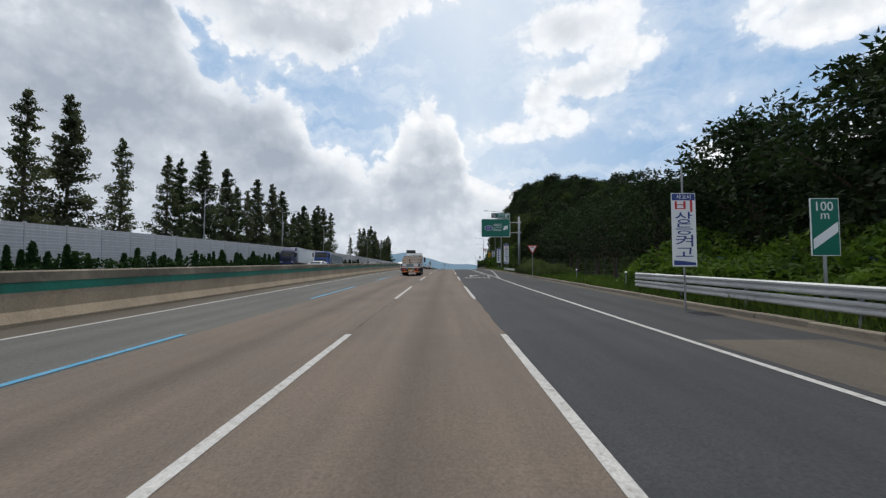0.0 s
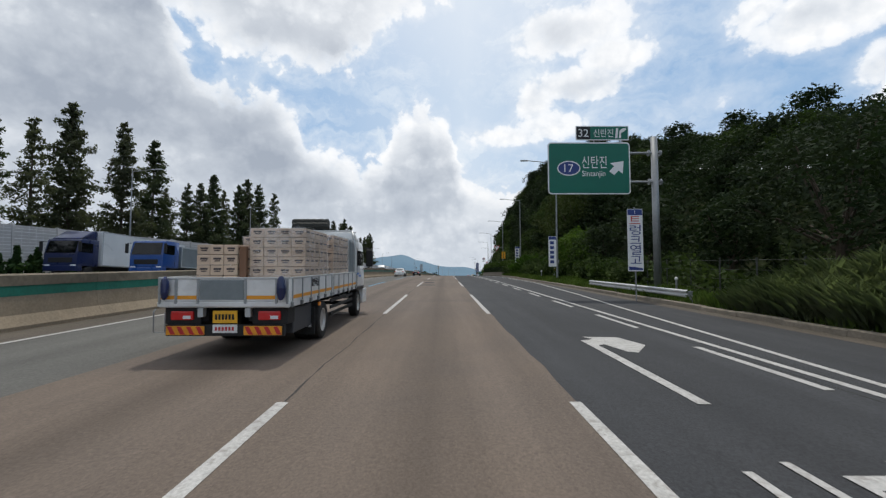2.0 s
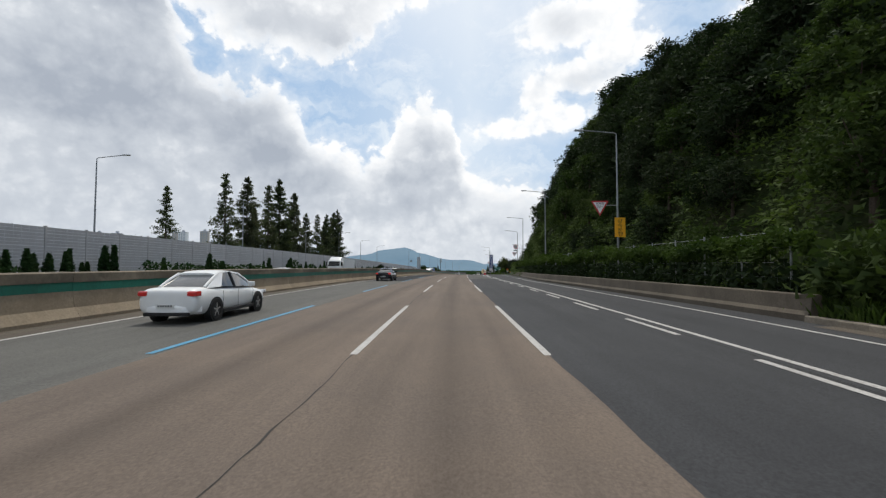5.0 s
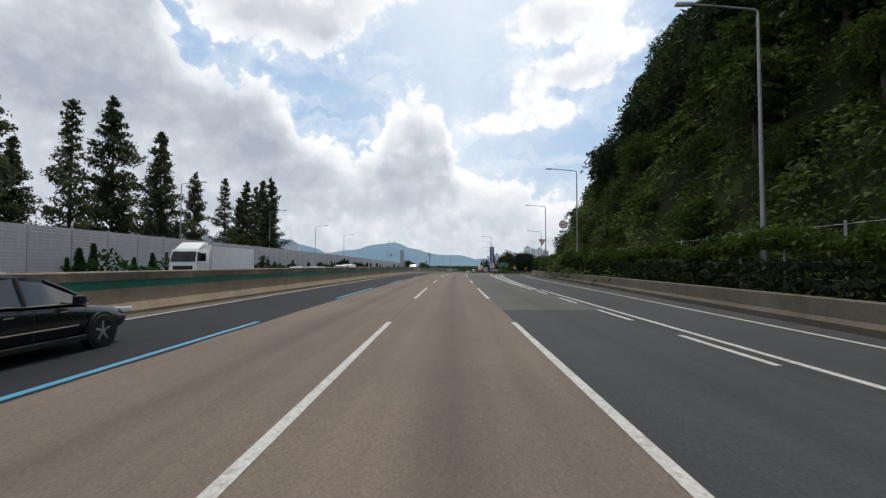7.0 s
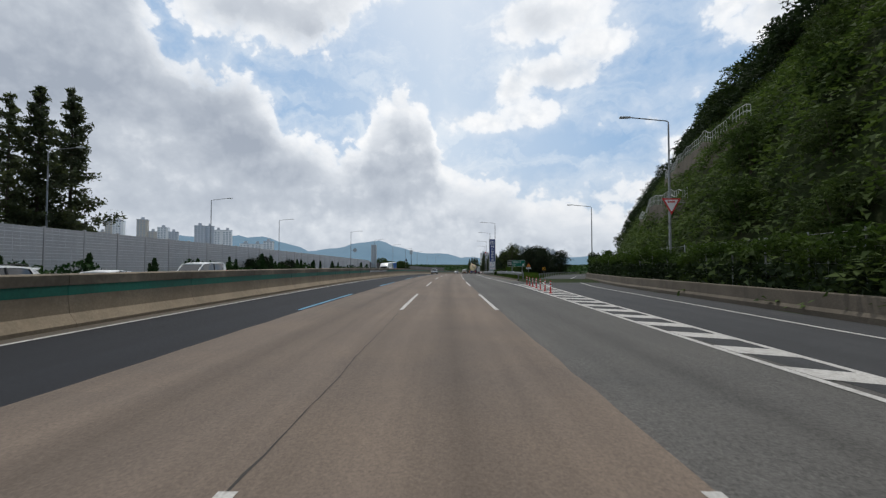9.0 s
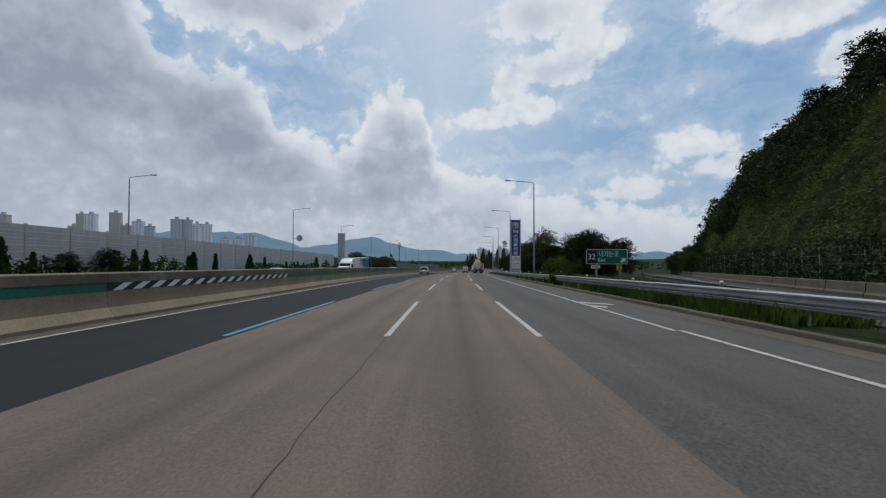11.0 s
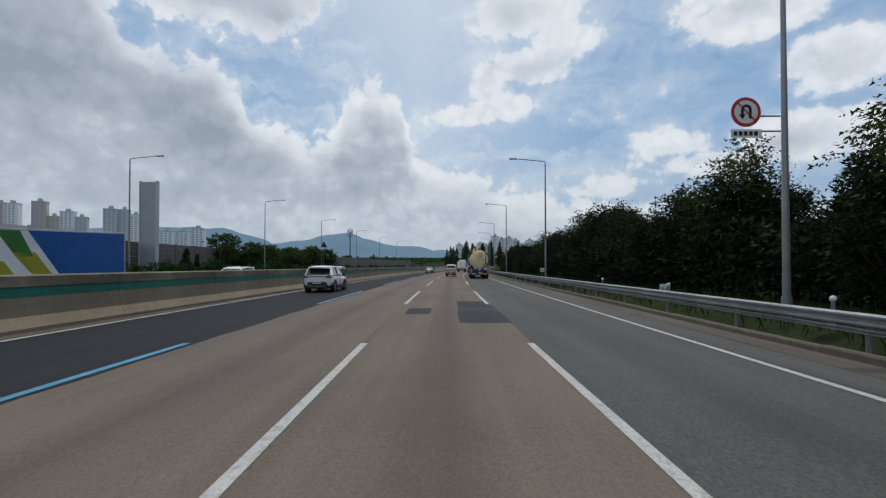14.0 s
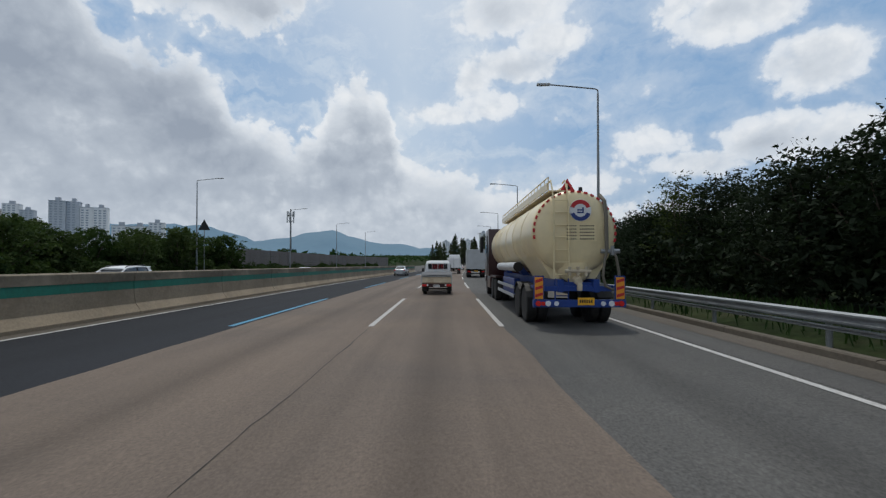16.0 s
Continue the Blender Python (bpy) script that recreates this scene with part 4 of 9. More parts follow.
def tall_tree(seed, high, gap, leaf="leaf_tall", wide=3.0, dense=1.0):
    """A tall conical tree with a straight trunk, rising feathery boughs in uneven tiers, and sky between them."""
    rng = np.random.default_rng(seed)
    root = thing("tall_tree", Matrix.Translation((0, 0, -500)), "tall conical feathery green tree behind the noise wall", "tree", "row of tall trees behind the noise wall")
    bm = bmesh.new()
    tube(bm, (0, 0, -0.3), (0.05, 0, high * 0.5), 0.20, 0.12, 8)
    tube(bm, (0.05, 0, high * 0.5), (0, 0.05, high * 0.99), 0.12, 0.02, 6)
    pts = []
    count = int(high * 7.5)
    for k in range(count):
        f = k / count
        z = high * (0.08 + 0.91 * f)
        a = k * 2.4 + rng.uniform(-0.5, 0.5)
        lobe = 0.72 + 0.28 * math.sin(2 * a + 9 * f + seed) * math.sin(17 * f + seed)
        length = (0.12 + wide * (1 - f) ** 0.72) * lobe * rng.uniform(0.55, 1.12)
        if rng.random() < gap * (0.7 + 0.6 * math.sin(13 * f + 2 * a + seed)):
            continue
        rise = rng.uniform(0.15, 0.55)
        base = np.array([0.03, 0.0, z - 0.25 * length])
        tip = base + np.array([math.cos(a) * length, math.sin(a) * length, length * rise])
        tube(bm, base, tip, 0.04, 0.008, 4, caps=False)
        m = int((16 + 46 * length) * dense)
        t = rng.uniform(0.15, 1.06, m) ** 0.8
        # twigs hang from the bough in small tufts
        tuft = np.round(t * 7) / 7 + rng.normal(size=m) * 0.025
        across = (rng.normal(size=m) * 0.10 + 0.05) * length
        p = base + (tip - base) * tuft[:, None] + rng.normal(size=(m, 3)) * (0.09 + 0.06 * length) * np.array([1, 1, 0.9])
        p[:, 0] += -math.sin(a) * across
        p[:, 1] += math.cos(a) * across
        p[:, 2] -= 0.10 * length * tuft * tuft
        pts.append(p)
    pts = np.concatenate(pts)
    part("trunk", bm, M["bark"], root)
    crown = new("crown", leaf_mesh("crown", pts, np.full(len(pts), 0.185), rng, M[leaf]))
    crown.parent = root
    return root


def broad_tree(seed, high, wide, material, label, group, name="broadleaf_tree", leaf=0.22, trunk_part=0.32, clumps=30, each=122):
    """A spreading tree: trunk, forking limbs, a crown of separate clumps."""
    rng = np.random.default_rng(seed)
    root = thing(name, Matrix.Translation((0, 0, -500)), label, "tree", group)
    bm = bmesh.new()
    fork = high * trunk_part
    tube(bm, (0, 0, -0.4), (0.05, 0.02, fork), 0.035 * high, 0.024 * high, 8)
    pts, outs = [], []
    for k in range(clumps):
        a = k * 2.399 + rng.uniform(-0.3, 0.3)
        f = (k + 0.5) / clumps
        z = high * (trunk_part + 0.02 + (0.93 - trunk_part) * f)
        r = wide * math.sin(math.pi * min(0.22 + 0.72 * f, 1.0)) ** 0.8 * rng.uniform(0.35, 1.0)
        c = np.array([math.cos(a) * r, math.sin(a) * r, z + rng.uniform(-0.3, 0.3)])
        if k % 3 == 0:
            tube(bm, (0.05, 0.02, fork * rng.uniform(0.8, 1.05)), c, 0.011 * high, 0.004 * high, 5, caps=False)
        m = max(each // 6, 4)
        d = rng.normal(size=(m, 3))
        d /= np.linalg.norm(d, axis=1)[:, None]
        rr = high * 0.115 * rng.uniform(0.7, 1.35)
        start = c + d * (rr * np.clip(np.abs(rng.normal(0.62, 0.28, m)), 0.1, 1.0))[:, None] * np.array([1.15, 1.15, 0.72])
        p, o = sprays(rng, start, d * np.array([1, 1, 0.6]) + np.array([0, 0, 0.25]) + rng.normal(size=(m, 3)) * 0.3, rr * rng.uniform(0.5, 0.95, m), 6)
        pts.append(p)
        outs.append(o)
    pts, outs = np.concatenate(pts), np.concatenate(outs)
    part("trunk", bm, M["bark"], root)
    crown = new("crown", leaf_mesh("crown", pts, np.full(len(pts), leaf), rng, material, out=outs))
    crown.parent = root
    return root


PLACED = set()


def plant(proto, s, u, scale, turn, z=None):
    """Sets the first tree of its kind, then copies of it."""
    m = on_road(s, u, land(s, u) if z is None else z, yaw=turn, scale=scale, tilt=False)
    if proto.name not in PLACED:
        PLACED.add(proto.name)
        proto.matrix_basis = m
        return proto
    ob = copy_thing(proto, m)
    ob.matrix_basis = m
    return ob


rnd = random.Random(5)
talls = [tall_tree(21, 16.0, 0.14, wide=4.3, dense=1.35), tall_tree(22, 16.0, 0.26, wide=3.7, dense=1.3), tall_tree(23, 16.0, 0.20, wide=4.7, dense=1.3), tall_tree(24, 16.0, 0.40, "leaf_pale", 3.9, 0.8), tall_tree(25, 16.0, 0.34, "leaf_pale", 3.3, 0.9)]
# along the row: distance, height, a pale thin tree or a dense one
ROW = [(24, 17.5, 1), (30, 18.5, 0), (36, 17.0, 1), (41.4, 18.1, 1), (46.1, 19.2, 0), (53.6, 16.8, 1), (62.4, 16.7, 1), (65.4, 16.8, 0), (71.4, 19.5, 0), (78.8, 18.3, 0), (82.6, 15.7, 0), (87.1, 15.9, 1), (91.4, 18.8, 0), (98.9, 19.2, 0), (104.4, 18.5, 0),
       (107.1, 12.7, 1), (112.4, 14.2, 0), (115.8, 14.9, 0), (119.6, 17.2, 0), (123.0, 15.3, 1), (128.6, 17.1, 0), (132.0, 19.0, 0), (137.2, 19.0, 0), (145.0, 18.8, 1), (170.9, 12.5, 1),
       (185.7, 17.6, 1), (193.2, 18.3, 0), (196.0, 13.0, 0), (201.8, 18.6, 1), (207.2, 20.8, 0), (215.4, 19.3, 0), (223.0, 15.5, 0), (231.2, 16.3, 1), (236.0, 13.8, 0), (238.6, 17.2, 0), (242.4, 17.1, 1), (245.2, 18.7, 0), (248.7, 20.0, 0)]
for k, (s, high, pale) in enumerate(ROW):
    plant(talls[3 + k % 2 if pale else k % 3], s, -38.5, high / 16.0, k * 77.0, 0.1)
wood_label, wood_group = "dense dark green broadleaf tree on the wooded hill", "trees of the wooded hill"
woods = [broad_tree(31, 7.5, 3.0, M["leaf_wood"], wood_label, wood_group), broad_tree(32, 7.0, 3.4, M["leaf_dark"], wood_label, wood_group),
         broad_tree(33, 8.5, 2.8, M["leaf_dark"], wood_label, wood_group)]
# the wood on the hill: single trees along its near side, the rest as one canopy below
for k in range(92):
    s = rnd.uniform(56, 300)
    lo = 4.5 if s > 105 else 0.5
    u = HILL_FOOT(s) + rnd.uniform(lo, 26) if k % 3 else HILL_FOOT(s) + rnd.uniform(14, 27)
    if 226 < s and u < HILL_FOOT(s) + 13:
        continue
    plant(woods[rnd.randrange(3)], s, u, rnd.uniform(0.62, 1.05), rnd.uniform(0, 360))
for k in range(34):
    s = rnd.uniform(296, 400)
    plant(woods[rnd.randrange(3)], s, HILL_FOOT(s) + rnd.uniform(10, 30), rnd.uniform(0.7, 1.1), rnd.uniform(0, 360))
# trees along the verge near the start
big = broad_tree(46, 10.5, 4.6, M["leaf_dark"], "tall dark broadleaf tree on the verge", "tall trees on the verge", leaf=0.2, clumps=62, each=190, trunk_part=0.25)
for s, u, k in ((13, 20, 1.1), (18, 19.2, 1.0), (28.5, 20.2, 1.04)):
    plant(big, s, u, k, s * 37)
open_tree = broad_tree(47, 9.0, 4.8, M["leaf_dark"], "spreading dark green tree with bare lower trunk on the verge", "tall trees on the verge", leaf=0.15, clumps=46, each=170, trunk_part=0.30)
for s, u, k in ((32.5, 16.2, 0.88), (42.5, 16.3, 0.80), (51, 17.5, 0.86), (59, 17.5, 0.92), (66, 18.5, 0.95)):
    plant(open_tree, s, u, k, s * 37)
for s, u, k in ((39, 25.5, 0.85), (48, 26, 0.9), (57, 26, 0.9), (73, 18, 0.8), (82, 17, 0.9), (86, 14.6, 0.6), (90, 15.0, 0.66)):
    plant(woods[int(s) % 3], s, u, k, s * 37)
olive = broad_tree(48, 9.5, 5.6, M["leaf_olive"], "spreading olive green tree before the dark wood", "tall trees on the verge", leaf=0.17, clumps=52, each=170, trunk_part=0.22)
for s, u, k in ((104, 18.0, 0.92), (112, 19.0, 0.9)):
    plant(olive, s, u, k, s * 37)
sapling = broad_tree(49, 5.2, 1.9, M["leaf_bright"], "fresh green sapling with long feathered leaves", "saplings on the verge", "sapling_tree", leaf=0.17, clumps=20, each=130, trunk_part=0.12)
for s, u, k in ((93.5, 14.2, 0.95), (95.5, 15.6, 1.1), (98.0, 14.0, 0.85), (89.0, 14.4, 0.7), (100.5, 15.2, 1.0)):
    plant(sapling, s, u, k, s * 53)
# dark trees behind the guard rail towards the end
side_label, side_group = "dark roadside tree behind the guard rail", "trees behind the guard rail"
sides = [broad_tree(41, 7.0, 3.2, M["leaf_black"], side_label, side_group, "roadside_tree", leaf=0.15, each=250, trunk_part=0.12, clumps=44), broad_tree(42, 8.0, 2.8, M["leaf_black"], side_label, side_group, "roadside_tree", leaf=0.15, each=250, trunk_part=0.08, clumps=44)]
for k in range(44):
    s = 319 + 3.4 * k + rnd.uniform(-1.2, 1.2)
    plant(sides[k % 2], s, 15.5 + rnd.uniform(-1.5, 3.0) + max(0, 334 - s) * 0.4, rnd.uniform(0.66, 0.92) * (1.22 if 365 < s < 377 else 0.88 if 350 < s <= 365 else 1.02 if s < 350 else 0.95), rnd.uniform(0, 360))
for k in range(20):
    s = 326 + 7 * k
    plant(sides[(k + 1) % 2], s, 22 + rnd.uniform(0, 8), rnd.uniform(0.78, 0.98), rnd.uniform(0, 360))
airy = broad_tree(43, 8.4, 2.6, M["leaf_olive"], "thin airy tree rising over the roadside trees", side_group, "roadside_tree", leaf=0.14, each=160, trunk_part=0.2, clumps=28)
for s, u, k in ((333.5, 15.4, 1.0), (337.0, 17.0, 0.95), (346.0, 16.0, 0.98), (353.0, 18.5, 0.74), (374.5, 16.5, 0.86), (398.0, 15.6, 0.84)):
    plant(airy, s, u, k, s * 31)
# ---------------------------------------------------------------- creepers, hedges, grass
def PN(s, u, z):
    """P for arrays."""
    h = np.radians([heading(a) for a in s])
    return np.stack([np.interp(s, S_TAB, X_TAB) + u * np.cos(h), np.interp(s, S_TAB, Y_TAB) + u * np.sin(h), np.interp(s, S_TAB, Z_TAB) + z], axis=1)


def leaf_stuff(name, s, u, z, size, rng, material, label, category, up=0.3, out=None, parent=None):
    me = leaf_mesh(name, PN(np.asarray(s), np.asarray(u), np.asarray(z)), np.asarray(size), rng, material, up, out)
    ob = new(name, me)
    if parent is not None:
        ob.parent = parent
        return ob
    return tagged(ob, label, category, kind="stuff")


def lumps(s, u):
    return max(0.0, 0.45 + 3.4 * noise.noise((s * 0.20, u * 0.26, 1.0))) + max(0.0, 1.3 * noise.noise((s * 0.62, u * 0.7, 5.0)))


rng = np.random.default_rng(77)
# creeper over the cut slope
n = 40000
vs_ = np.concatenate([rng.uniform(100, 250, int(n * 0.6)), rng.uniform(250, 372, n - int(n * 0.6))])
vu_ = np.array([HILL_FOOT(s) for s in vs_]) - 1.5 + rng.beta(1.0, 1.5, n) * 27
vz_ = np.array([land(s, u) + lumps(s, u) * (1 - 0.5 * r * r) + 0.05 for s, u, r in zip(vs_, vu_, rng.random(n))])
way_ = np.stack([-0.9 + 0.5 * rng.normal(size=n), 0.7 * rng.normal(size=n), 0.15 + 0.3 * rng.normal(size=n)], 1)
at_, out_ = sprays(rng, PN(vs_, vu_, vz_), way_, rng.uniform(0.6, 1.5, n), 6, 0.55)
tagged(new("creeper", leaf_mesh("creeper", at_, np.full(len(at_), 0.215), rng, M["leaf_slope"], 2.2, out_)), "bright green kudzu creeper covering the cut slope", "creeper", kind="stuff")
# undergrowth before the slope, behind the kerb
n = 26000
vs_ = rng.uniform(-20, 128, n)
vu_ = 12.2 + rng.beta(1.2, 1.6, n) * 13
keep = np.array([noise.noise((a * 0.16, b * 0.2, 9.0)) > (0.05 if a < 66 else -0.25) and not (26 < a < 60 and b < 20) for a, b in zip(vs_, vu_)])
vs_, vu_ = vs_[keep], vu_[keep]
vz_ = np.array([land(a, b) + (0.3 + 2.6 * max(0, noise.noise((a * 0.16, b * 0.2, 9.0)) + (0.05 if a < 66 else 0.3))) * rng.random() ** 0.6 for a, b in zip(vs_, vu_)])
leaf_stuff("undergrowth", vs_, vu_, vz_, np.full(len(vs_), 0.22), rng, M["leaf_wood"], "dense green undergrowth of weeds and saplings on the verge", "undergrowth", up=0.8)
# broad-leaved creeper mounds behind the first guard rail
n = 17000
vs_ = rng.uniform(-8, 28, n)
vu_ = 10.9 + rng.beta(1.1, 1.5, n) * 8
vz_ = np.array([land(s, u) + (0.45 + 0.30 * (u - 10.9) + 1.8 * max(0.0, noise.noise((s * 0.24, u * 0.33, 6.0)) + 0.28) + 0.4 * noise.noise((s * 0.9, u * 0.9, 2.0))) * (1 - 0.55 * r * r) for s, u, r in zip(vs_, vu_, rng.random(n))])
leaf_stuff("creeper_mound", vs_, vu_, vz_, np.full(n, 0.20), rng, M["leaf_bright"], "broad-leaved green creeper heaped behind the guard rail", "creeper", up=2.4)
# creeper hanging over the fence above the low wall
n = 105000
vs_ = np.concatenate([rng.uniform(127, 215, n * 3 // 4), rng.uniform(215, 264, n - n * 3 // 4)])
vu_ = np.array([KERB(s) for s in vs_]) + 1.25 + rng.normal(size=n) * 0.22
zz = rng.beta(1.6, 1.0, n)
hi = np.array([2.35 + 0.7 * noise.noise((s * 0.21, 2.0, 0.0)) + 0.55 * noise.noise((s * 0.9, 2.0, 3.0)) for s in vs_])
keep = np.array([(z > 0.72) or noise.noise((s * 0.55, z * 2.5, 4.0)) > (0.24 if s < 185 else 0.06) for s, z in zip(vs_, zz)])
vs_, vu_, zz, hi = vs_[keep], vu_[keep], zz[keep], hi[keep]
vu_ = vu_ - (zz > 0.8) * rng.random(len(zz)) * 0.35
leaf_stuff("fence_creeper", vs_, vu_, 0.35 + zz * hi, np.full(len(vs_), 0.12), rng, M["leaf_vine"], "green creeper hanging over the roadside fence", "creeper", up=0.6)
# a dark hedge foot inside it, raised past 250 m as the wood's shadow
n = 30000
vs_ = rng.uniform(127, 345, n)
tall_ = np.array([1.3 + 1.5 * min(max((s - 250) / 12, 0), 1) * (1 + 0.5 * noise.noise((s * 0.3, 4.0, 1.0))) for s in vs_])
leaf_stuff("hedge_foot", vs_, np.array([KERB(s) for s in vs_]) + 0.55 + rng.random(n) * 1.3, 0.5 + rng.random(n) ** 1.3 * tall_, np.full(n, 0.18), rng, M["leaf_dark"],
           "dark weeds at the foot of the fence, raised along the ramp as the wood's shadow", "undergrowth")
# planter hedge before the noise wall
n = 30000
vs_ = rng.uniform(-10, 400, n)
keep = np.array([noise.noise((s * 0.05, 7.0, 0.0)) > -0.25 for s in vs_])
vs_ = vs_[keep]
n = len(vs_)
leaf_stuff("planter_hedge", vs_, -30.6 - rng.random(n) * 0.9, rng.random(n) * np.array([1.5 + 1.9 * max(0, noise.noise((s * 0.22, 1.0, 2.0)) + 0.25) for s in vs_]), np.full(n, 0.26), rng, M["leaf_shrub"],
           "low dark green hedge along the opposite shoulder", "hedge")


def blades(name, s, u, z, high, rng, label, material="grass", droop=1.0, thin=1.0):
    """Grass: single bent blades."""
    n = len(s)
    base = PN(s, u, z)
    a = rng.uniform(0, math.tau, n)
    lean = rng.uniform(0.1, 0.55, n) * high * droop
    w = (0.012 + 0.018 * high) * thin
    side = np.stack([-np.sin(a), np.cos(a), np.zeros(n)], 1) * w[:, None]
    mid = base + np.stack([np.cos(a) * lean * 0.35, np.sin(a) * lean * 0.35, high * 0.62], 1)
    tip = base + np.stack([np.cos(a) * lean, np.sin(a) * lean, high], 1)
    v = np.stack([base - side, base + side, mid + side * 0.8, tip, mid - side * 0.8], 1)
    me = bpy.data.meshes.new(name)
    me.vertices.add(n * 5)
    me.vertices.foreach_set("co", v.astype(np.float32).ravel())
    me.loops.add(n * 5)
    me.loops.foreach_set("vertex_index", np.arange(n * 5, dtype=np.int32))
    me.polygons.add(n)
    me.polygons.foreach_set("loop_start", np.arange(0, n * 5, 5, dtype=np.int32))
    me.update(calc_edges=True)
    me.validate()
    me.materials.append(M[material])
    return tagged(new(name, me), label, "grass", kind="stuff")


n = 30000
gs = rng.uniform(-12, 128, n)
gu = np.array([KERB(s) for s in gs]) + 0.25 + rng.random(n) ** 1.3 * 3.6
gz = np.array([land(a, b) for a, b in zip(gs, gu)])
patchy = np.array([noise.noise((a * 0.3, b * 0.5, 0.0)) for a, b in zip(gs, gu)])
blades("verge_grass", gs, gu, gz, np.clip(0.25 + 0.35 * patchy + 0.25 * rng.random(n), 0.08, 0.9), rng, "uneven green verge grass behind the kerb")
n = 30000
gs = np.concatenate([rng.normal(47.0, 0.9, n // 10), rng.uniform(52.4, 61.0, n - n // 10)])
gu = 10.0 + rng.random(n) ** 1.2 * 3.4
dome = np.where(gs < 50, 0.7, np.sqrt(np.clip(1 - ((gs - 56.7) / 4.6) ** 2, 0.02, 1))) * np.clip(1.15 - np.abs(gu - 11.5) / 2.4, 0.15, 1.0)
dome = dome * np.array([1.15 + 0.7 * noise.noise((a * 0.9, b * 1.1, 3.0)) for a, b in zip(gs, gu)])
blades("reed_clump", gs, gu, np.array([land(a, b) for a, b in zip(gs, gu)]) + rng.random(n) ** 0.7 * dome, 0.22 + rng.random(n) * 0.42, rng, "tall pale green reed clumps on the verge", "reed", 2.2, 0.5)
n = 40000
gs = rng.uniform(262, 320, n)
gu = 8.5 + rng.random(n) ** 1.2 * np.clip((gs - 255) * 0.28, 2, 7.5)
blades("gore_grass", gs, gu, np.array([land(a, b) for a, b in zip(gs, gu)]), 0.2 + rng.random(n) * 0.4, rng, "fresh green grass between guard rail and ramp")
n = 9000
gs = rng.uniform(318, 480, n)
gu = 8.2 + rng.random(n) * 5
blades("rail_grass", gs, gu, np.array([land(a, b) for a, b in zip(gs, gu)]), 0.15 + rng.random(n) * 0.4, rng, "dim green grass behind the guard rail", "leaf_shrub")


def shrub(seed, high, wide, material, name, label, group, leaves, conical):
    rng = np.random.default_rng(seed)
    root = thing(name, Matrix.Translation((0, 0, -500)), label, "shrub", group)
    bm = bmesh.new()
    for k in range(4):
        a = k * 1.7
        tube(bm, (0, 0, -0.1), (math.cos(a) * wide * 0.3, math.sin(a) * wide * 0.3, high * 0.6), 0.03, 0.01, 5, caps=False)
    part("stem", bm, M["bark"], root)
    z = rng.random(leaves) ** (1.25 if conical else 0.8)
    r = wide * ((1 - z) ** 0.75 + 0.06 if conical else np.sqrt(np.clip(1 - (2 * z - 0.75) ** 2 / 1.6, 0.05, 1)))
    a = rng.uniform(0, math.tau, leaves)
    r = r * (0.45 + 0.65 * rng.random(leaves) ** 0.5) * (1 + (0.45 if conical else 0.25) * np.sin(3 * a + (11 if conical else 5) * z))
    at = np.stack([np.cos(a) * r, np.sin(a) * r, z * high], 1)
    if not conical:
        # loose sprays of uneven length instead of a smooth dome
        spray = rng.integers(0, 26, leaves)
        hub = rng.normal(size=(26, 3)) * np.array([wide * 0.48, wide * 0.48, high * 0.2]) + np.array([0, 0, high * 0.42])
        hub[:, 2] = np.clip(hub[:, 2], 0.2, high * 0.95)
        loose = hub[spray] + rng.normal(size=(leaves, 3)) * np.array([0.30, 0.30, 0.34]) * wide * 0.6
        at = np.where(rng.random(leaves)[:, None] < 0.75, loose, at)
        at[:, 2] = np.abs(at[:, 2])
    crown = new("crown", leaf_mesh("crown", at, np.full(leaves, 0.15 + 0.03 * wide), rng, material, 0.3))
    crown.parent = root
    return root


cones = [shrub(51 + k, 2.4, 0.22 + 0.08 * k, M["leaf_shrub"], "cypress_shrub", "narrow dark cypress shrub before the noise wall", "shrubs before the noise wall", 1300, True) for k in range(3)]
rnd = random.Random(9)
s = -6.0
while s < 392:
    dense = s < 150
    for k in range(rnd.choice((3, 4, 6)) if dense else rnd.choice((1, 2, 2, 4))):
        plant(cones[rnd.randrange(3)], s, -30.9 - rnd.uniform(0, 0.7), rnd.uniform(0.75, 1.40) if dense else rnd.uniform(0.7, 1.55), rnd.uniform(0, 360), 0.0)
        s += rnd.uniform(0.5, 1.2)
    s += rnd.choice((0.3, 0.9, 1.8)) if dense else rnd.choice((2.0, 4.0, 7.0))
bushes = [shrub(61 + k, 2.6, 1.7, M["leaf_bright"] if k else M["leaf_wood"], "round_bush", "rounded leafy bush behind the guard rail", "bushes behind the guard rail", 3600, False) for k in range(2)]
for s, u, k, which in ((318.0, 14.6, 1.0, 1), (315.0, 16.0, 0.8, 0), (288.5, 8.9, 0.45, 0), (300.5, 9.2, 0.4, 0), (97, 12.6, 0.9, 0), (101, 13.8, 0.8, 0), (106, 13.0, 0.8, 0), (111, 13.4, 1.0, 0),
                       (116, 13.0, 1.2, 1), (121, 13.5, 1.3, 0), (125, 12.8, 1.1, 0), (92, 13.5, 0.8, 0), (80, 13.2, 0.8, 0), (85, 14.0, 0.9, 0), (76, 13.0, 0.7, 0)):
    plant(bushes[which], s, u, k, s * 53)
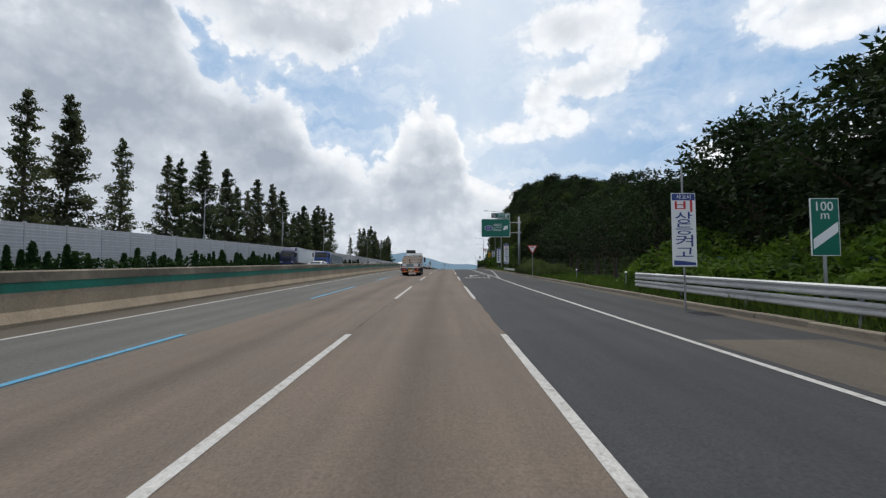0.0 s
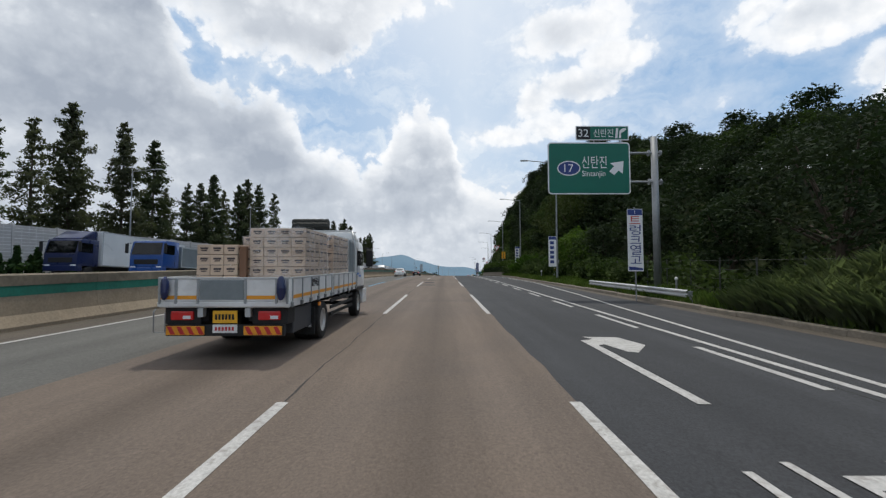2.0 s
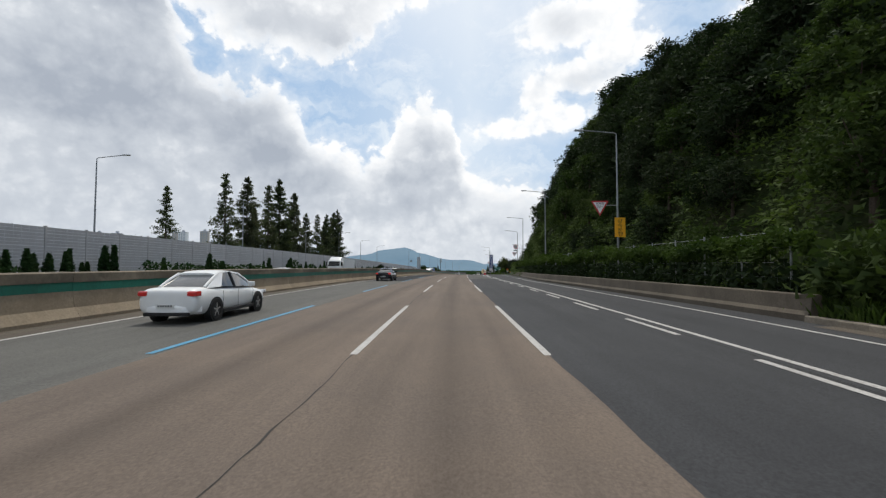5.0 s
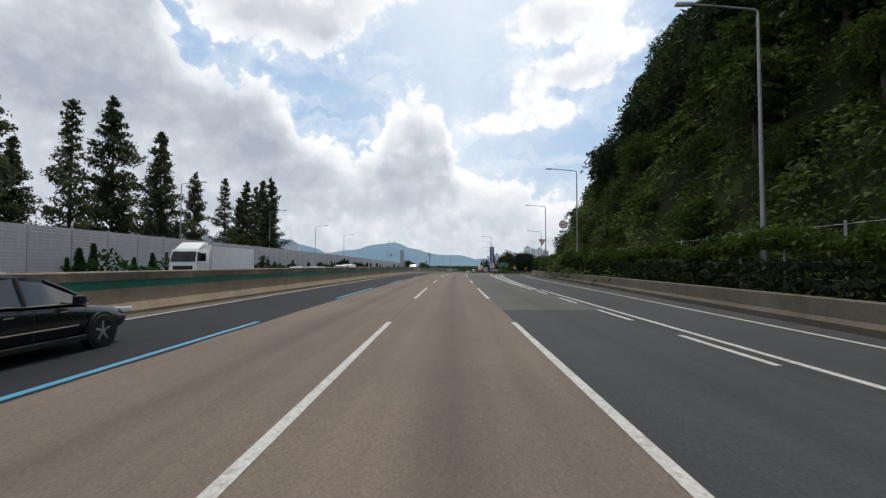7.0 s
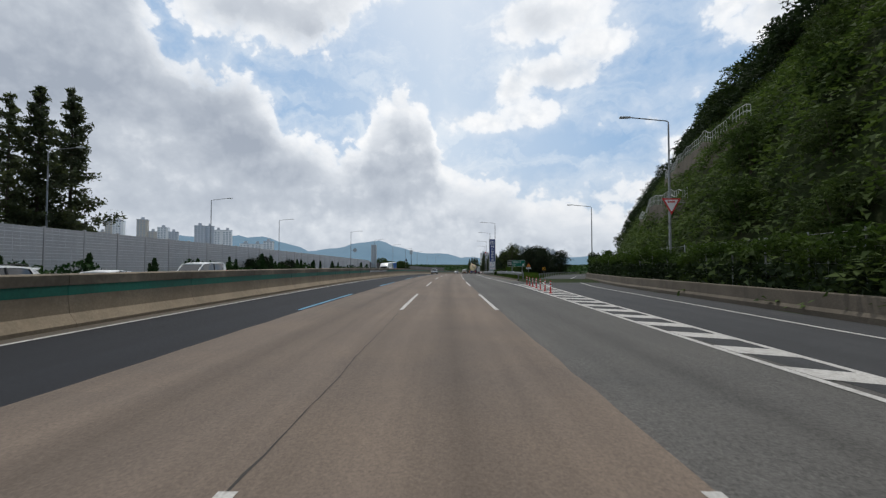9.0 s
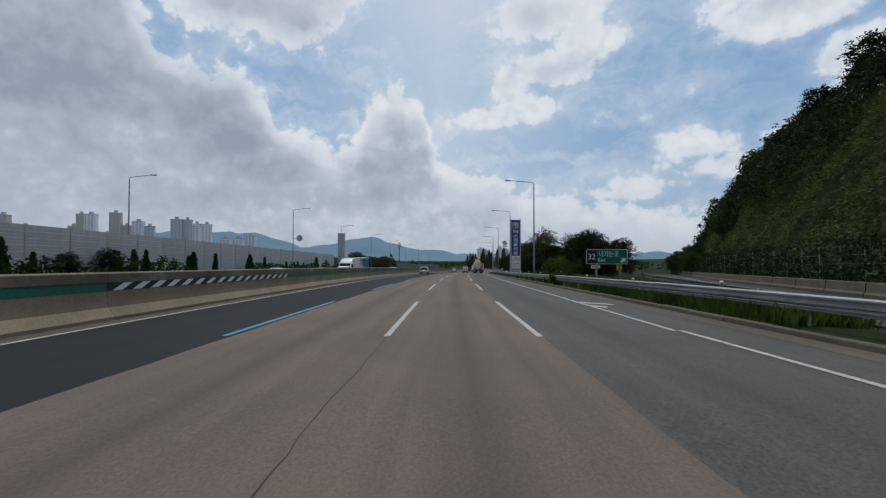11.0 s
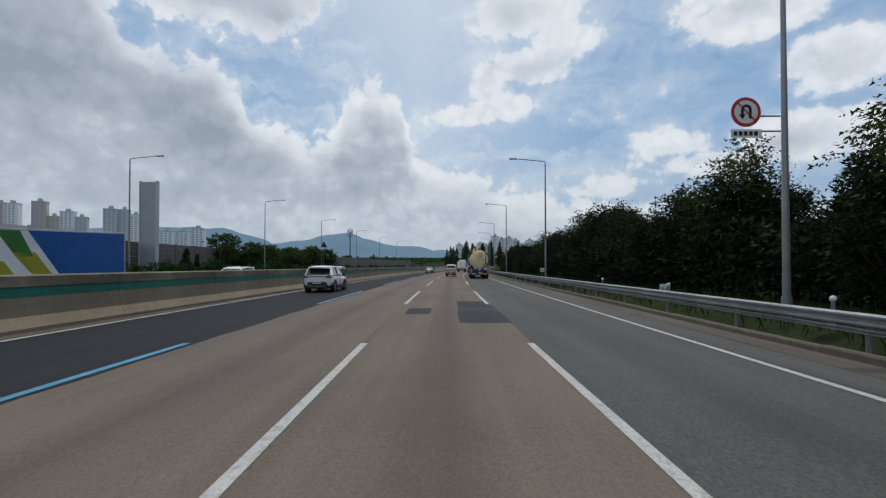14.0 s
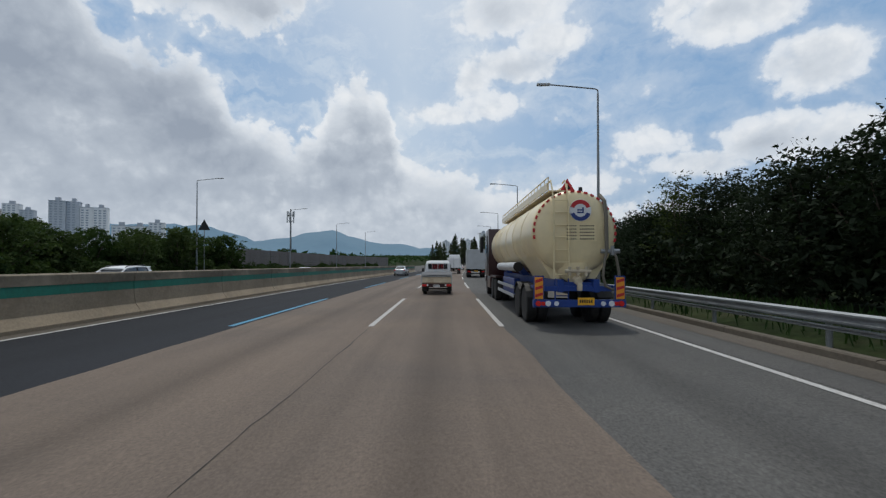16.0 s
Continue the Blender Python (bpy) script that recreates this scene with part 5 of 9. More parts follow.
# greenery beyond the opposite side after the noise wall
garden = broad_tree(45, 7.0, 3.4, M["leaf_wood"], "rounded green tree beyond the opposite carriageway", "trees beyond the opposite carriageway", "garden_tree", leaf=0.24, trunk_part=0.18, clumps=30, each=110)
for k in range(30):
    s = 386 + 1.8 * k + rnd.uniform(-1, 1)
    plant(garden, s, -33.2 - rnd.uniform(0, 6), rnd.uniform(0.55, 0.95), rnd.uniform(0, 360), 0.0)
for k in range(10):
    s = 442 + 9 * k
    plant(garden, s, -38 - rnd.uniform(0, 6), rnd.uniform(0.5, 0.8), rnd.uniform(0, 360), 0.0)
for k in range(30):
    s = 372 + 5.5 * k
    plant(bushes[0], s, -32.2 - rnd.uniform(0, 0.5), rnd.uniform(0.5, 0.8), rnd.uniform(0, 360), 0.0)
for s, u, k in ((262, -37.5, 0.62), (268, -38.0, 0.5), (300, -36, 0.62), (322, -37, 0.55), (342, -36.5, 0.6), (352, -37, 0.7), (126, -37, 0.55), (146, -37, 0.6), (156, -37.5, 0.5), (172, -38, 0.6), (177, -37, 0.7)):
    plant(garden, s, u, k, s * 31, 0.0)
# the avenue far ahead
for k in range(30):
    s = 640 + rnd.uniform(0, 80)
    plant(talls[rnd.randrange(3)], s, -34 + 2.0 * k + rnd.uniform(-1, 1), rnd.uniform(0.8, 1.25), rnd.uniform(0, 360), 0.0)
for k in range(14):
    s = 510 + 12 * k
    plant(talls[k % 3], s, 14 + rnd.uniform(0, 10), rnd.uniform(0.45, 0.7), rnd.uniform(0, 360), 0.0)
# far fields and gardens: low woods run together
n = 16000
cs = 470 + rng.random(n) ** 1.5 * 900
cu = np.where(rng.random(n) < 0.6, -40 - rng.random(n) ** 1.4 * 420, 18 + rng.random(n) * 160)
cz = np.array([(2.5 + 4.5 * max(0, noise.noise((a * 0.03, b * 0.05, 2.0)) + 0.4)) for a, b in zip(cs, cu)]) * rng.random(n) ** 0.5
leaf_stuff("far_woods", cs, cu, cz, np.full(n, 1.5), rng, M["leaf_shrub"], "low woods and gardens far along the motorway", "woodland", up=0.6)

# trees and bushes at the foot of the hill beyond the ramp
for k in range(30):
    s = 326 + 78 * (k * 0.618 % 1.0)
    plant(woods[rnd.randrange(3)], s, HILL_FOOT(s) + rnd.uniform(-5, 8), rnd.uniform(0.5, 0.85), rnd.uniform(0, 360))
for s, u, k in ((274, -31.6, 0.42), (279, -31.8, 0.5), (286, -31.5, 0.38), (291, -31.8, 0.45), (133, -37, 0.7), (137, -37.4, 0.55), (141, -37, 0.6), (150, -37, 0.7), (159, -37.4, 0.6), (164, -37, 0.7), (284, -37.5, 0.62), (308, -36.5, 0.68), (313, -37, 0.55)):
    plant(sides[0], s, u, k, s * 31, 0.0)
# bushy growth on the steep lower slope
for k in range(60):
    s = 140 + 96 * (k * 0.618 % 1.0)
    plant(woods[0 if s > 172 else k % 3], s, HILL_FOOT(s) + 0.5 + 11 * (k / 60), rnd.uniform(0.36, 0.6), rnd.uniform(0, 360), land(s, HILL_FOOT(s) + 0.5 + 11 * (k / 60)) - 1.0)
# extra trees low on the slope
for k in range(125):
    s = 104 + 112 * (k * 0.618 % 1.0)
    plant(woods[0 if s > 172 and k % 4 else rnd.randrange(3)], s, HILL_FOOT(s) + 2.5 + 19 * (k / 125) + rnd.uniform(-1, 1), rnd.uniform(0.45, 0.85), rnd.uniform(0, 360))
for k in range(14):
    s = rnd.uniform(100, 130)
    plant(woods[rnd.randrange(3)], s, rnd.uniform(16, 22), rnd.uniform(0.6, 0.85), rnd.uniform(0, 360))

# the closed canopy of the wood behind them: domed crowns run together
n = 70000
cs = np.concatenate([rng.uniform(-60, 110, n // 3), rng.uniform(100, 235, n // 3), rng.uniform(225, 400, n - 2 * (n // 3))])
cu = np.array([HILL_FOOT(s) for s in cs]) + np.where(cs < 105, 1.0, np.where(cs < 222, 5.0, np.where(cs < 300, 13.0, 4.0))) + rng.beta(1.0, 1.3, n) * 30
keep = np.array([(noise.noise((a * 0.08, b * 0.1, 20.0)) > -0.35) for a, b in zip(cs, cu)])
cs, cu = cs[keep], cu[keep]


def crown_top(s, u):
    """Height of overlapping domes about 5 m across."""
    best = 0.0
    for i in (-1, 0, 1):
        for j in (-1, 0, 1):
            a, b = math.floor(s / 4.6) + i, math.floor(u / 4.6) + j
            q = noise.cell_vector((a * 1.7, b * 2.3, 0.5))
            d2 = ((s - (a + 0.5 + 0.4 * q.x) * 4.6) ** 2 + (u - (b + 0.5 + 0.4 * q.y) * 4.6) ** 2) / (2.5 + 0.8 * q.z) ** 2
            if d2 < 1:
                best = max(best, (4.6 + 1.6 * q.z) * (0.55 + 0.45 * math.sqrt(1 - d2)))
    return best


cz = np.array([land(a, b) + crown_top(a, b) * (1 - 0.45 * r * r) for a, b, r in zip(cs, cu, rng.random(len(cs)))])
n = len(cs)
way_ = np.stack([-0.5 + 0.8 * rng.normal(size=n), 0.8 * rng.normal(size=n), 0.35 + 0.4 * rng.normal(size=n)], 1)
at_, out_ = sprays(rng, PN(cs, cu, cz), way_, rng.uniform(0.7, 1.5, n), 5)
tagged(new("wood_canopy", leaf_mesh("wood_canopy", at_, np.full(len(at_), 0.27), rng, M["leaf_dark"], 0.8, out_)), "closed dark green canopy of the wooded hill", "woodland", kind="stuff")
# dark scrub added as the shade under the trees behind the guard rail
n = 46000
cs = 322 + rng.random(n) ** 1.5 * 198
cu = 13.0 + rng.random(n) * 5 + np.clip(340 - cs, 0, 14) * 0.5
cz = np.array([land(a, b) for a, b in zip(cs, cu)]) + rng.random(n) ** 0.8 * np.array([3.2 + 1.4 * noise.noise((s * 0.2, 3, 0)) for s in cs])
leaf_stuff("scrub", cs, cu, cz, np.full(n, 0.22), rng, M["leaf_black"], "dark scrub added for the shade under the trees behind the guard rail", "undergrowth")
# ---------------------------------------------------------------- lamps, rails, signs
def street_lamp(high, base):
    """A tapered steel mast with one raised arm and a flat lamp head; the arm points to -x."""
    root = thing("street_lamp", Matrix(), "grey galvanised street lamp with one long arm", "street lamp", "street lamps along the motorway")
    bm = bmesh.new()
    tube(bm, (0, 0, base), (0, 0, high - 0.25), 0.105, 0.055, 10)
    tube(bm, (0, 0, base), (0, 0, base + 0.9), 0.13, 0.13, 10)
    part("mast", bm, M["galvanised"], root, smooth=False)
    bm = bmesh.new()
    pipe(bm, [(0, 0, high - 0.35), (0, 0, high - 0.08), (-0.12, 0, high), (-1.4, 0, high + 0.13), (-2.7, 0, high + 0.25)], 0.04)
    part("arm", bm, M["galvanised"], root)
    bm = bmesh.new()
    box(bm, -3.35, -2.62, -0.12, 0.12, high + 0.20, high + 0.31, 0.035)
    head = part("lamp_head", bm, M["pale_steel"], root)
    bm = bmesh.new()
    box(bm, -3.28, -2.85, -0.09, 0.09, high + 0.185, high + 0.205)
    part("lamp_glass", bm, M["clear_light"], head)
    return root


lamp_r = street_lamp(11.35, -0.5)
RIGHT_LAMPS = [(87.6, 10.9, 0.0), (119.8, 12.7, 1.3), (148.9, 13.15, 1.0), (176.3, 12.6, 0.8), (207.4, 13.5, 0.6), (234.8, 15.2, 0.3), (266.6, 19.6, -1.4), (303.3, 9.1, 0.05), (333.8, 9.45, 0.42), (363.2, 9.0, 0.05), (393.4, 8.6, 0.0),
               (424, 8.5, 0.0), (454, 8.5, 0.0), (484, 8.5, 0.0), (514, 8.5, 0.0)]
for i, (s, u, z) in enumerate(RIGHT_LAMPS):
    ob = lamp_r if i == 0 else copy_thing(lamp_r, on_road(s, u, z, tilt=False))
    ob.matrix_basis = on_road(s, u, z, tilt=False)
for s, u in ((65, -34.6), (95, -34.6), (125, -34.6), (155, -34.8), (185.2, -35.2), (215, -35.5), (244, -36.5), (273.7, -37.9), (302.6, -39.0), (332.6, -30.8), (364.6, -31.3), (393.7, -30.7), (423.9, -31.4), (454, -31.4), (484, -31.4), (514, -31.4)):
    ob = copy_thing(lamp_r, on_road(s, u, 1.0, yaw=180, tilt=False))
    ob.matrix_basis = on_road(s, u, 0.85, yaw=180, tilt=False)


def beam_profile(z, r=0.155):
    """A W-shaped rail section (u, z)."""
    front = [(0.0, -r), (-0.07, -r * 0.72), (-0.07, -r * 0.42), (-0.01, -r * 0.12), (-0.01, r * 0.12), (-0.07, r * 0.42), (-0.07, r * 0.72), (0.0, r)]
    return [(u, z + w) for u, w in front] + [(u + 0.008, z + w) for u, w in front[::-1]]


def guard_rail(name, s0, s1, line, levels, material, label, lift=lambda s: 0.0):
    root = thing(name, Matrix(), label, "guard rail", kind="structure")
    rails = [cast_profile("rail_beam", beam_profile(z, r), 4.03, material) for z, r in levels]
    head = max(z for z, r in levels)
    bm = bmesh.new()
    tube(bm, (0.13, 0, -0.3), (0.13, 0, head + 0.12), 0.06, 0.06, 8)
    box(bm, 0.0, 0.12, -0.05, 0.05, head - 0.1, head + 0.1)
    post = bpy.data.meshes.new("rail_post")
    bm.to_mesh(post)
    bm.free()
    post.materials.append(M["galvanised"])
    s = s0
    while s < s1 - 0.1:
        turn = -math.degrees(math.atan2(line(s + 4) - line(s), 4))
        for me in rails + [post]:
            ob = new(me.name, me)
            ob.parent = root
            ob.matrix_basis = on_road(s, line(s), lift(s), yaw=turn)
        s += 4.0
    return root


guard_rail("guard_rail", -41, 23, lambda s: 10.0, ((0.62, 0.155), (0.99, 0.155)), M["pale_steel"], "pale double-beam steel guard rail on the verge")
guard_rail("guard_rail", 63.5, 73.5, lambda s: 10.05, ((0.52, 0.155),), M["pale_steel"], "short pale steel guard rail by the exit sign")
guard_rail("guard_rail", 258, 560, lambda s: MAIN_R(s) + 0.85, ((0.41, 0.055), (0.63, 0.135)), M["galvanised"], "long galvanised steel guard rail behind the kerb", at_s([(265, 0.18), (300, 0.04), (315, 0.0)]))
guard_rail("guard_rail", 270, 340, lambda s: RAMP_L(s) - 0.9, ((0.55, 0.125),), M["fence_steel"], "dull steel guard rail beside the exit ramp")


def fence(name, s0, s1, line, high, label, base=0.0, step=2.5, steel="galvanised"):
    root = thing(name, Matrix(), label, "fence", kind="structure")
    bm = bmesh.new()
    tube(bm, (0, 0, base - 0.3), (0, 0, high), 0.035, 0.035, 7)
    post = bpy.data.meshes.new("fence_post")
    bm.to_mesh(post)
    bm.free()
    post.materials.append(M[steel])
    bm = bmesh.new()
    for k in range(5):
        z = base + 0.2 + (high - base - 0.3) * k / 4
        tube(bm, (0, 0, z), (0, step, z), 0.007, 0.007, 4, caps=False)
    for k in range(1, 8):
        tube(bm, (0, step * k / 8, base + 0.2), (0, step * k / 8, high - 0.1), 0.002, 0.002, 3, caps=False)
    net = bpy.data.meshes.new("fence_net")
    bm.to_mesh(net)
    bm.free()
    net.materials.append(M[steel])
    s = s0
    while s < s1:
        for me in (post, net):
            ob = new(me.name, me)
            ob.parent = root
            ob.matrix_basis = on_road(s, line(s), 0.0, yaw=-math.degrees(math.atan2(line(s + step) - line(s), step)))
        s += step
    return root


fence("wire_fence", 128, 342, lambda s: KERB(s) + 1.2, 2.9, "steel post and wire fence above the low wall", 0.5, steel="rib_steel")
fence("wire_fence", 34, 112, lambda s: 13.2, 2.0, "grey steel wire fence on the verge", steel="fence_steel")
sheet = thing("blue_sheet_fence", Matrix(), "faded blue sheet metal fence behind the trees", "fence", kind="structure")
for k in range(14):
    bm = bmesh.new()
    for j in range(10):
        box(bm, -0.02 + 0.02 * (j % 2), 0.02 + 0.02 * (j % 2), 0.3 * j, 0.3 * j + 0.3, 0.1, 2.1)
    ob = link("sheet_panel", bm, M["blue_fence"], sheet)
    ob.matrix_basis = on_road(2 + 3.0 * k, 24.0 - 0.12 * k, land(2 + 3.0 * k, 24.0 - 0.12 * k) - 0.2)


def sign_post(root, x, z1, r=0.04, y=0.06, z0=-0.2, name="post", n=8):
    bm = bmesh.new()
    tube(bm, (x, y, z0), (x, y, z1), r, r, n)
    return part(name, bm, M["galvanised"], root)


def flat(root, name, outline, material, y=0.0, deep=0.02, label=""):
    bm = bmesh.new()
    plate(bm, outline, y, y + deep)
    return part(name, bm, material, root, label)


def rect(x0, x1, z0, z1, r=0.0):
    if not r:
        return [(x0, z0), (x1, z0), (x1, z1), (x0, z1)]
    out = []
    for cx, cz, a in ((x1 - r, z0 + r, -90), (x1 - r, z1 - r, 0), (x0 + r, z1 - r, 90), (x0 + r, z0 + r, 180)):
        out += [(cx + r * math.cos(radians(a + 22.5 * k)), cz + r * math.sin(radians(a + 22.5 * k))) for k in range(5)]
    return out


def sheet_sign(root, x0, x1, z0, z1, face, edge=0.05, r=0.12, y=0.0):
    """A sign board: aluminium sheet, white border, coloured field."""
    board = flat(root, "board", rect(x0, x1, z0, z1, r), M["sign_white"], y, 0.03)
    flat(board, "field", rect(x0 + edge, x1 - edge, z0 + edge, z1 - edge, r * 0.7), face, y - 0.005, 0.004)
    return board


def bars(parent, x0, x1, z, high, count, material, y, gap=0.3):
    """Rows of unreadable small writing as plain bars."""
    w = (x1 - x0) / count
    bm = bmesh.new()
    for k in range(count):
        box(bm, x0 + w * k, x0 + w * (k + 1 - gap), y - 0.002, y, z, z + high)
    return part("small_print", bm, material, parent)


def exit_arrow(parent, cx, cz, k, material, y):
    """An arrow that points up to the right."""
    pts = [(-0.50, -0.36), (-0.14, 0.0), (-0.42, 0.22), (0.5, 0.36), (0.42, -0.52), (0.16, -0.30), (-0.16, -0.60)]
    return flat(parent, "arrow", [(cx + x * k, cz + z * k) for x, z in pts], material, y, 0.003)


# overhead exit sign on its cantilever mast
g = thing("exit_direction_sign", on_road(69.0, 8.0, 0.0, tilt=False), "large green exit direction sign on a grey cantilever mast", "road sign")
sheet_sign(g, -2.19, 2.19, 5.43, 8.22, M["sign_green"], 0.06, 0.18)
flat(g, "route_shield", disc(28, 0.62, -1.08, 6.82, 0.40), M["sign_white"], -0.012, 0.004)
flat(g, "route_field", disc(28, 0.56, -1.08, 6.82, 0.345), M["sign_blue"], -0.016, 0.004)
letters("route_number", "17", 0.62, M["sign_white"], g, (-1.08, -0.018, 6.82))
letters("place_name", "신탄진", 0.74, M["sign_white"], g, (0.28, -0.008, 7.16), width=1.32)
letters("place_name", "Sintanjin", 0.42, M["sign_white"], g, (0.24, -0.008, 6.50), width=1.24)
exit_arrow(g, 1.45, 6.93, 0.78, M["sign_white"], -0.010)
sheet_sign(g, -0.68, 2.15, 8.34, 9.12, M["sign_green"], 0.045, 0.06)
flat(g, "number_field", rect(-0.64, 0.10, 8.39, 9.07), M["sign_black"], -0.010, 0.004)
letters("junction_number", "32", 0.60, M["sign_white"], g, (-0.27, -0.012, 8.73))
letters("place_name", "신탄진", 0.48, M["sign_white"], g, (0.80, -0.008, 8.73), width=1.05)
flat(g, "junction_mark", [(1.42, 8.45), (1.55, 8.45), (1.60, 9.0), (1.48, 9.0)], M["sign_white"], -0.009, 0.003)
flat(g, "junction_mark", [(1.62, 8.45), (1.74, 8.45), (1.74, 8.72), (2.02, 8.9), (2.02, 9.0), (1.85, 9.0), (1.66, 8.85)], M["sign_white"], -0.009, 0.003)
bm = bmesh.new()
tube(bm, (3.56, 0.15, -0.2), (3.56, 0.15, 8.55), 0.19, 0.17, 16)
part("mast", bm, M["galvanised"], g, smooth=True)
for z in (6.12, 7.68):
    bm = bmesh.new()
    tube(bm, (-1.6, 0.15, z), (3.9, 0.15, z), 0.065, 0.065, 10)
    for x in (3.25, 3.87):
        tube(bm, (x - 0.03, 0.15, z), (x + 0.03, 0.15, z), 0.17, 0.17, 12)
    part("arm", bm, M["galvanised"], g)
for x in (0.3, 1.8):
    bm = bmesh.new()
    box(bm, x - 0.03, x + 0.03, 0.035, 0.09, 5.6, 8.9)
    part("rib", bm, M["galvanised"], g)


def banner(s, u, z0, z1, wide, words, pole, label, yaw=0.0, head=""):
    """A tall white board with a blue head and stacked letters, on a thin pole."""
    b = thing("banner_sign", on_road(s, u, 0, yaw=yaw, tilt=False), label, "banner sign", "tall white safety banners")
    board = flat(b, "board", rect(-wide / 2, wide / 2, z0, z1), M["sign_white"], 0, 0.025)
    hh = (z1 - z0) * 0.10
    flat(board, "head_field", rect(-wide / 2 + 0.02, wide / 2 - 0.02, z1 - hh, z1 - 0.02), M["sign_blue"], -0.004, 0.004)
    flat(board, "foot_mark", [(-wide * 0.45, z0 + 0.05), (wide * 0.45, z0 + 0.05), (wide * 0.45, z0 + 0.14), (0.0, z0 + 0.19), (-wide * 0.45, z0 + 0.22)], M["sign_blue"], -0.004, 0.004)
    if head:
        letters("heading", head, hh * 0.75, M["sign_white"], board, (0, -0.010, z1 - hh * 0.52))
    step = (z1 - z0 - hh - 0.3) / max(len(words), 1)
    for k, c in enumerate(words):
        letters("letter", c, step * 1.12, M["sign_red"] if k == 0 else M["sign_blue"], board, (0, -0.006, z1 - hh - step * (k + 0.5)), width=wide * 0.72)
    sign_post(b, 0.0, pole, 0.035, 0.06)
    return b


banner(16.4, 8.95, 1.52, 4.14, 0.86, "비상등켜고", 5.15, "tall white banner about hazard lights on a thin pole", 0, "사고시")
banner(66.4, 9.25, 1.39, 4.32, 0.72, "트렁크열고", 4.4, "tall white banner about opening the boot on a thin pole", 0, "1")
b3 = thing("banner_sign", on_road(87.3, 10.35, 0, tilt=False), "tall white banner with blue head fixed to a lamp mast", "banner sign", "tall white safety banners")
bb = flat(b3, "board", rect(-0.36, 0.36, 1.55, 4.35), M["sign_white"], -0.2, 0.025)
flat(bb, "head_field", rect(-0.34, 0.34, 4.05, 4.33), M["sign_blue"], -0.205, 0.004)
for k in range(5):
    bars(bb, -0.22, 0.30, 1.85 + 0.44 * k, 0.28, 1, M["sign_blue"], -0.205)
bm = bmesh.new()
tube(bm, (0.0, -0.18, 3.9), (0.5, 0.3, 3.9), 0.02, 0.02, 6)
tube(bm, (0.0, -0.18, 2.0), (0.5, 0.3, 2.0), 0.02, 0.02, 6)
part("clamp", bm, M["galvanised"], b3)
copy_thing(b3, on_road(119.4, 12.1, 0.6, tilt=False))

d = thing("distance_sign", on_road(12.6, 10.75, 0, tilt=False), "green 100 m distance board on a post", "road sign")
sheet_sign(d, -0.39, 0.39, 1.85, 3.42, M["sign_green"], 0.02, 0.02)
letters("distance", "100", 0.36, M["sign_white"], d, (0, -0.008, 3.20))
letters("unit", "m", 0.34, M["sign_white"], d, (0, -0.008, 2.93))
flat(d, "slash", [(-0.34, 2.02), (-0.34, 2.30), (0.34, 2.78), (0.34, 2.50)], M["sign_white"], -0.009, 0.003)
sign_post(d, 0.0, 3.4, 0.045)


def triangle_sign(root, cx, cz, k, words, y=0.0):
    """A red-edged triangle, point down."""
    tri = lambda q: [(cx - 0.5 * q, cz + 0.29 * q), (cx, cz - 0.58 * q), (cx + 0.5 * q, cz + 0.29 * q)]
    face = flat(root, "triangle", tri(k), M["sign_red"], y, 0.02)
    flat(face, "white_field", tri(k * 0.74), M["sign_white"], y - 0.004, 0.004)
    if words:
        letters("lettering", words[0], 0.20 * k, M["sign_black"], face, (cx, y - 0.009, cz + 0.11 * k), width=0.44 * k)
        letters("lettering", words[1], 0.13 * k, M["sign_black"], face, (cx, y - 0.009, cz - 0.06 * k), width=0.32 * k)
    else:
        bars(face, cx - 0.2 * k, cx + 0.2 * k, cz + 0.06 * k, 0.1 * k, 4, M["sign_red"], y - 0.006)
    return face


y1 = thing("triangle_sign", on_road(46.5, 9.35, 0.0, tilt=False), "red and white triangle sign, point down, on a post", "road sign")
triangle_sign(y1, 0, 3.05, 1.05, None)
sign_post(y1, 0.0, 3.2, 0.04)
y2 = thing("triangle_sign", on_road(148.9, 11.75, 0.0, tilt=False), "red triangle slow sign on an arm of a lamp mast", "road sign")
triangle_sign(y2, 0, 6.45, 1.4, ("천천히", "SLOW"))
bm = bmesh.new()
tube(bm, (-0.3, 0.05, 6.5), (1.42, 0.05, 6.5), 0.03, 0.03, 8)
part("arm", bm, M["galvanised"], y2)
sd = thing("slow_down_board", on_road(148.9, 13.27, 0.0, tilt=False), "orange slow down board strapped to a lamp mast", "road sign")
flat(sd, "board", rect(-0.42, 0.42, 3.93, 5.5), M["sign_yellow"], -0.16, 0.02)
for k, word in enumerate("감속운행"):
    letters("lettering", word, 0.34, M["sign_black"], sd, (0, -0.166, 5.23 - 0.35 * k), width=0.36)
for z in (4.2, 5.2):
    bm = bmesh.new()
    box(bm, -0.26, 0.04, -0.14, 0.0, z, z + 0.05)
    part("strap", bm, M["galvanised"], sd)
y3 = thing("triangle_sign", on_road(232.5, 14.2, 0.0, tilt=False), "red and white triangle sign on an ivy-clad mast", "road sign")
triangle_sign(y3, 0, 5.6, 1.2, None)
bm = bmesh.new()
tube(bm, (0.0, 0.05, 5.7), (1.0, 0.3, 5.7), 0.03, 0.03, 8)
part("arm", bm, M["galvanised"], y3)

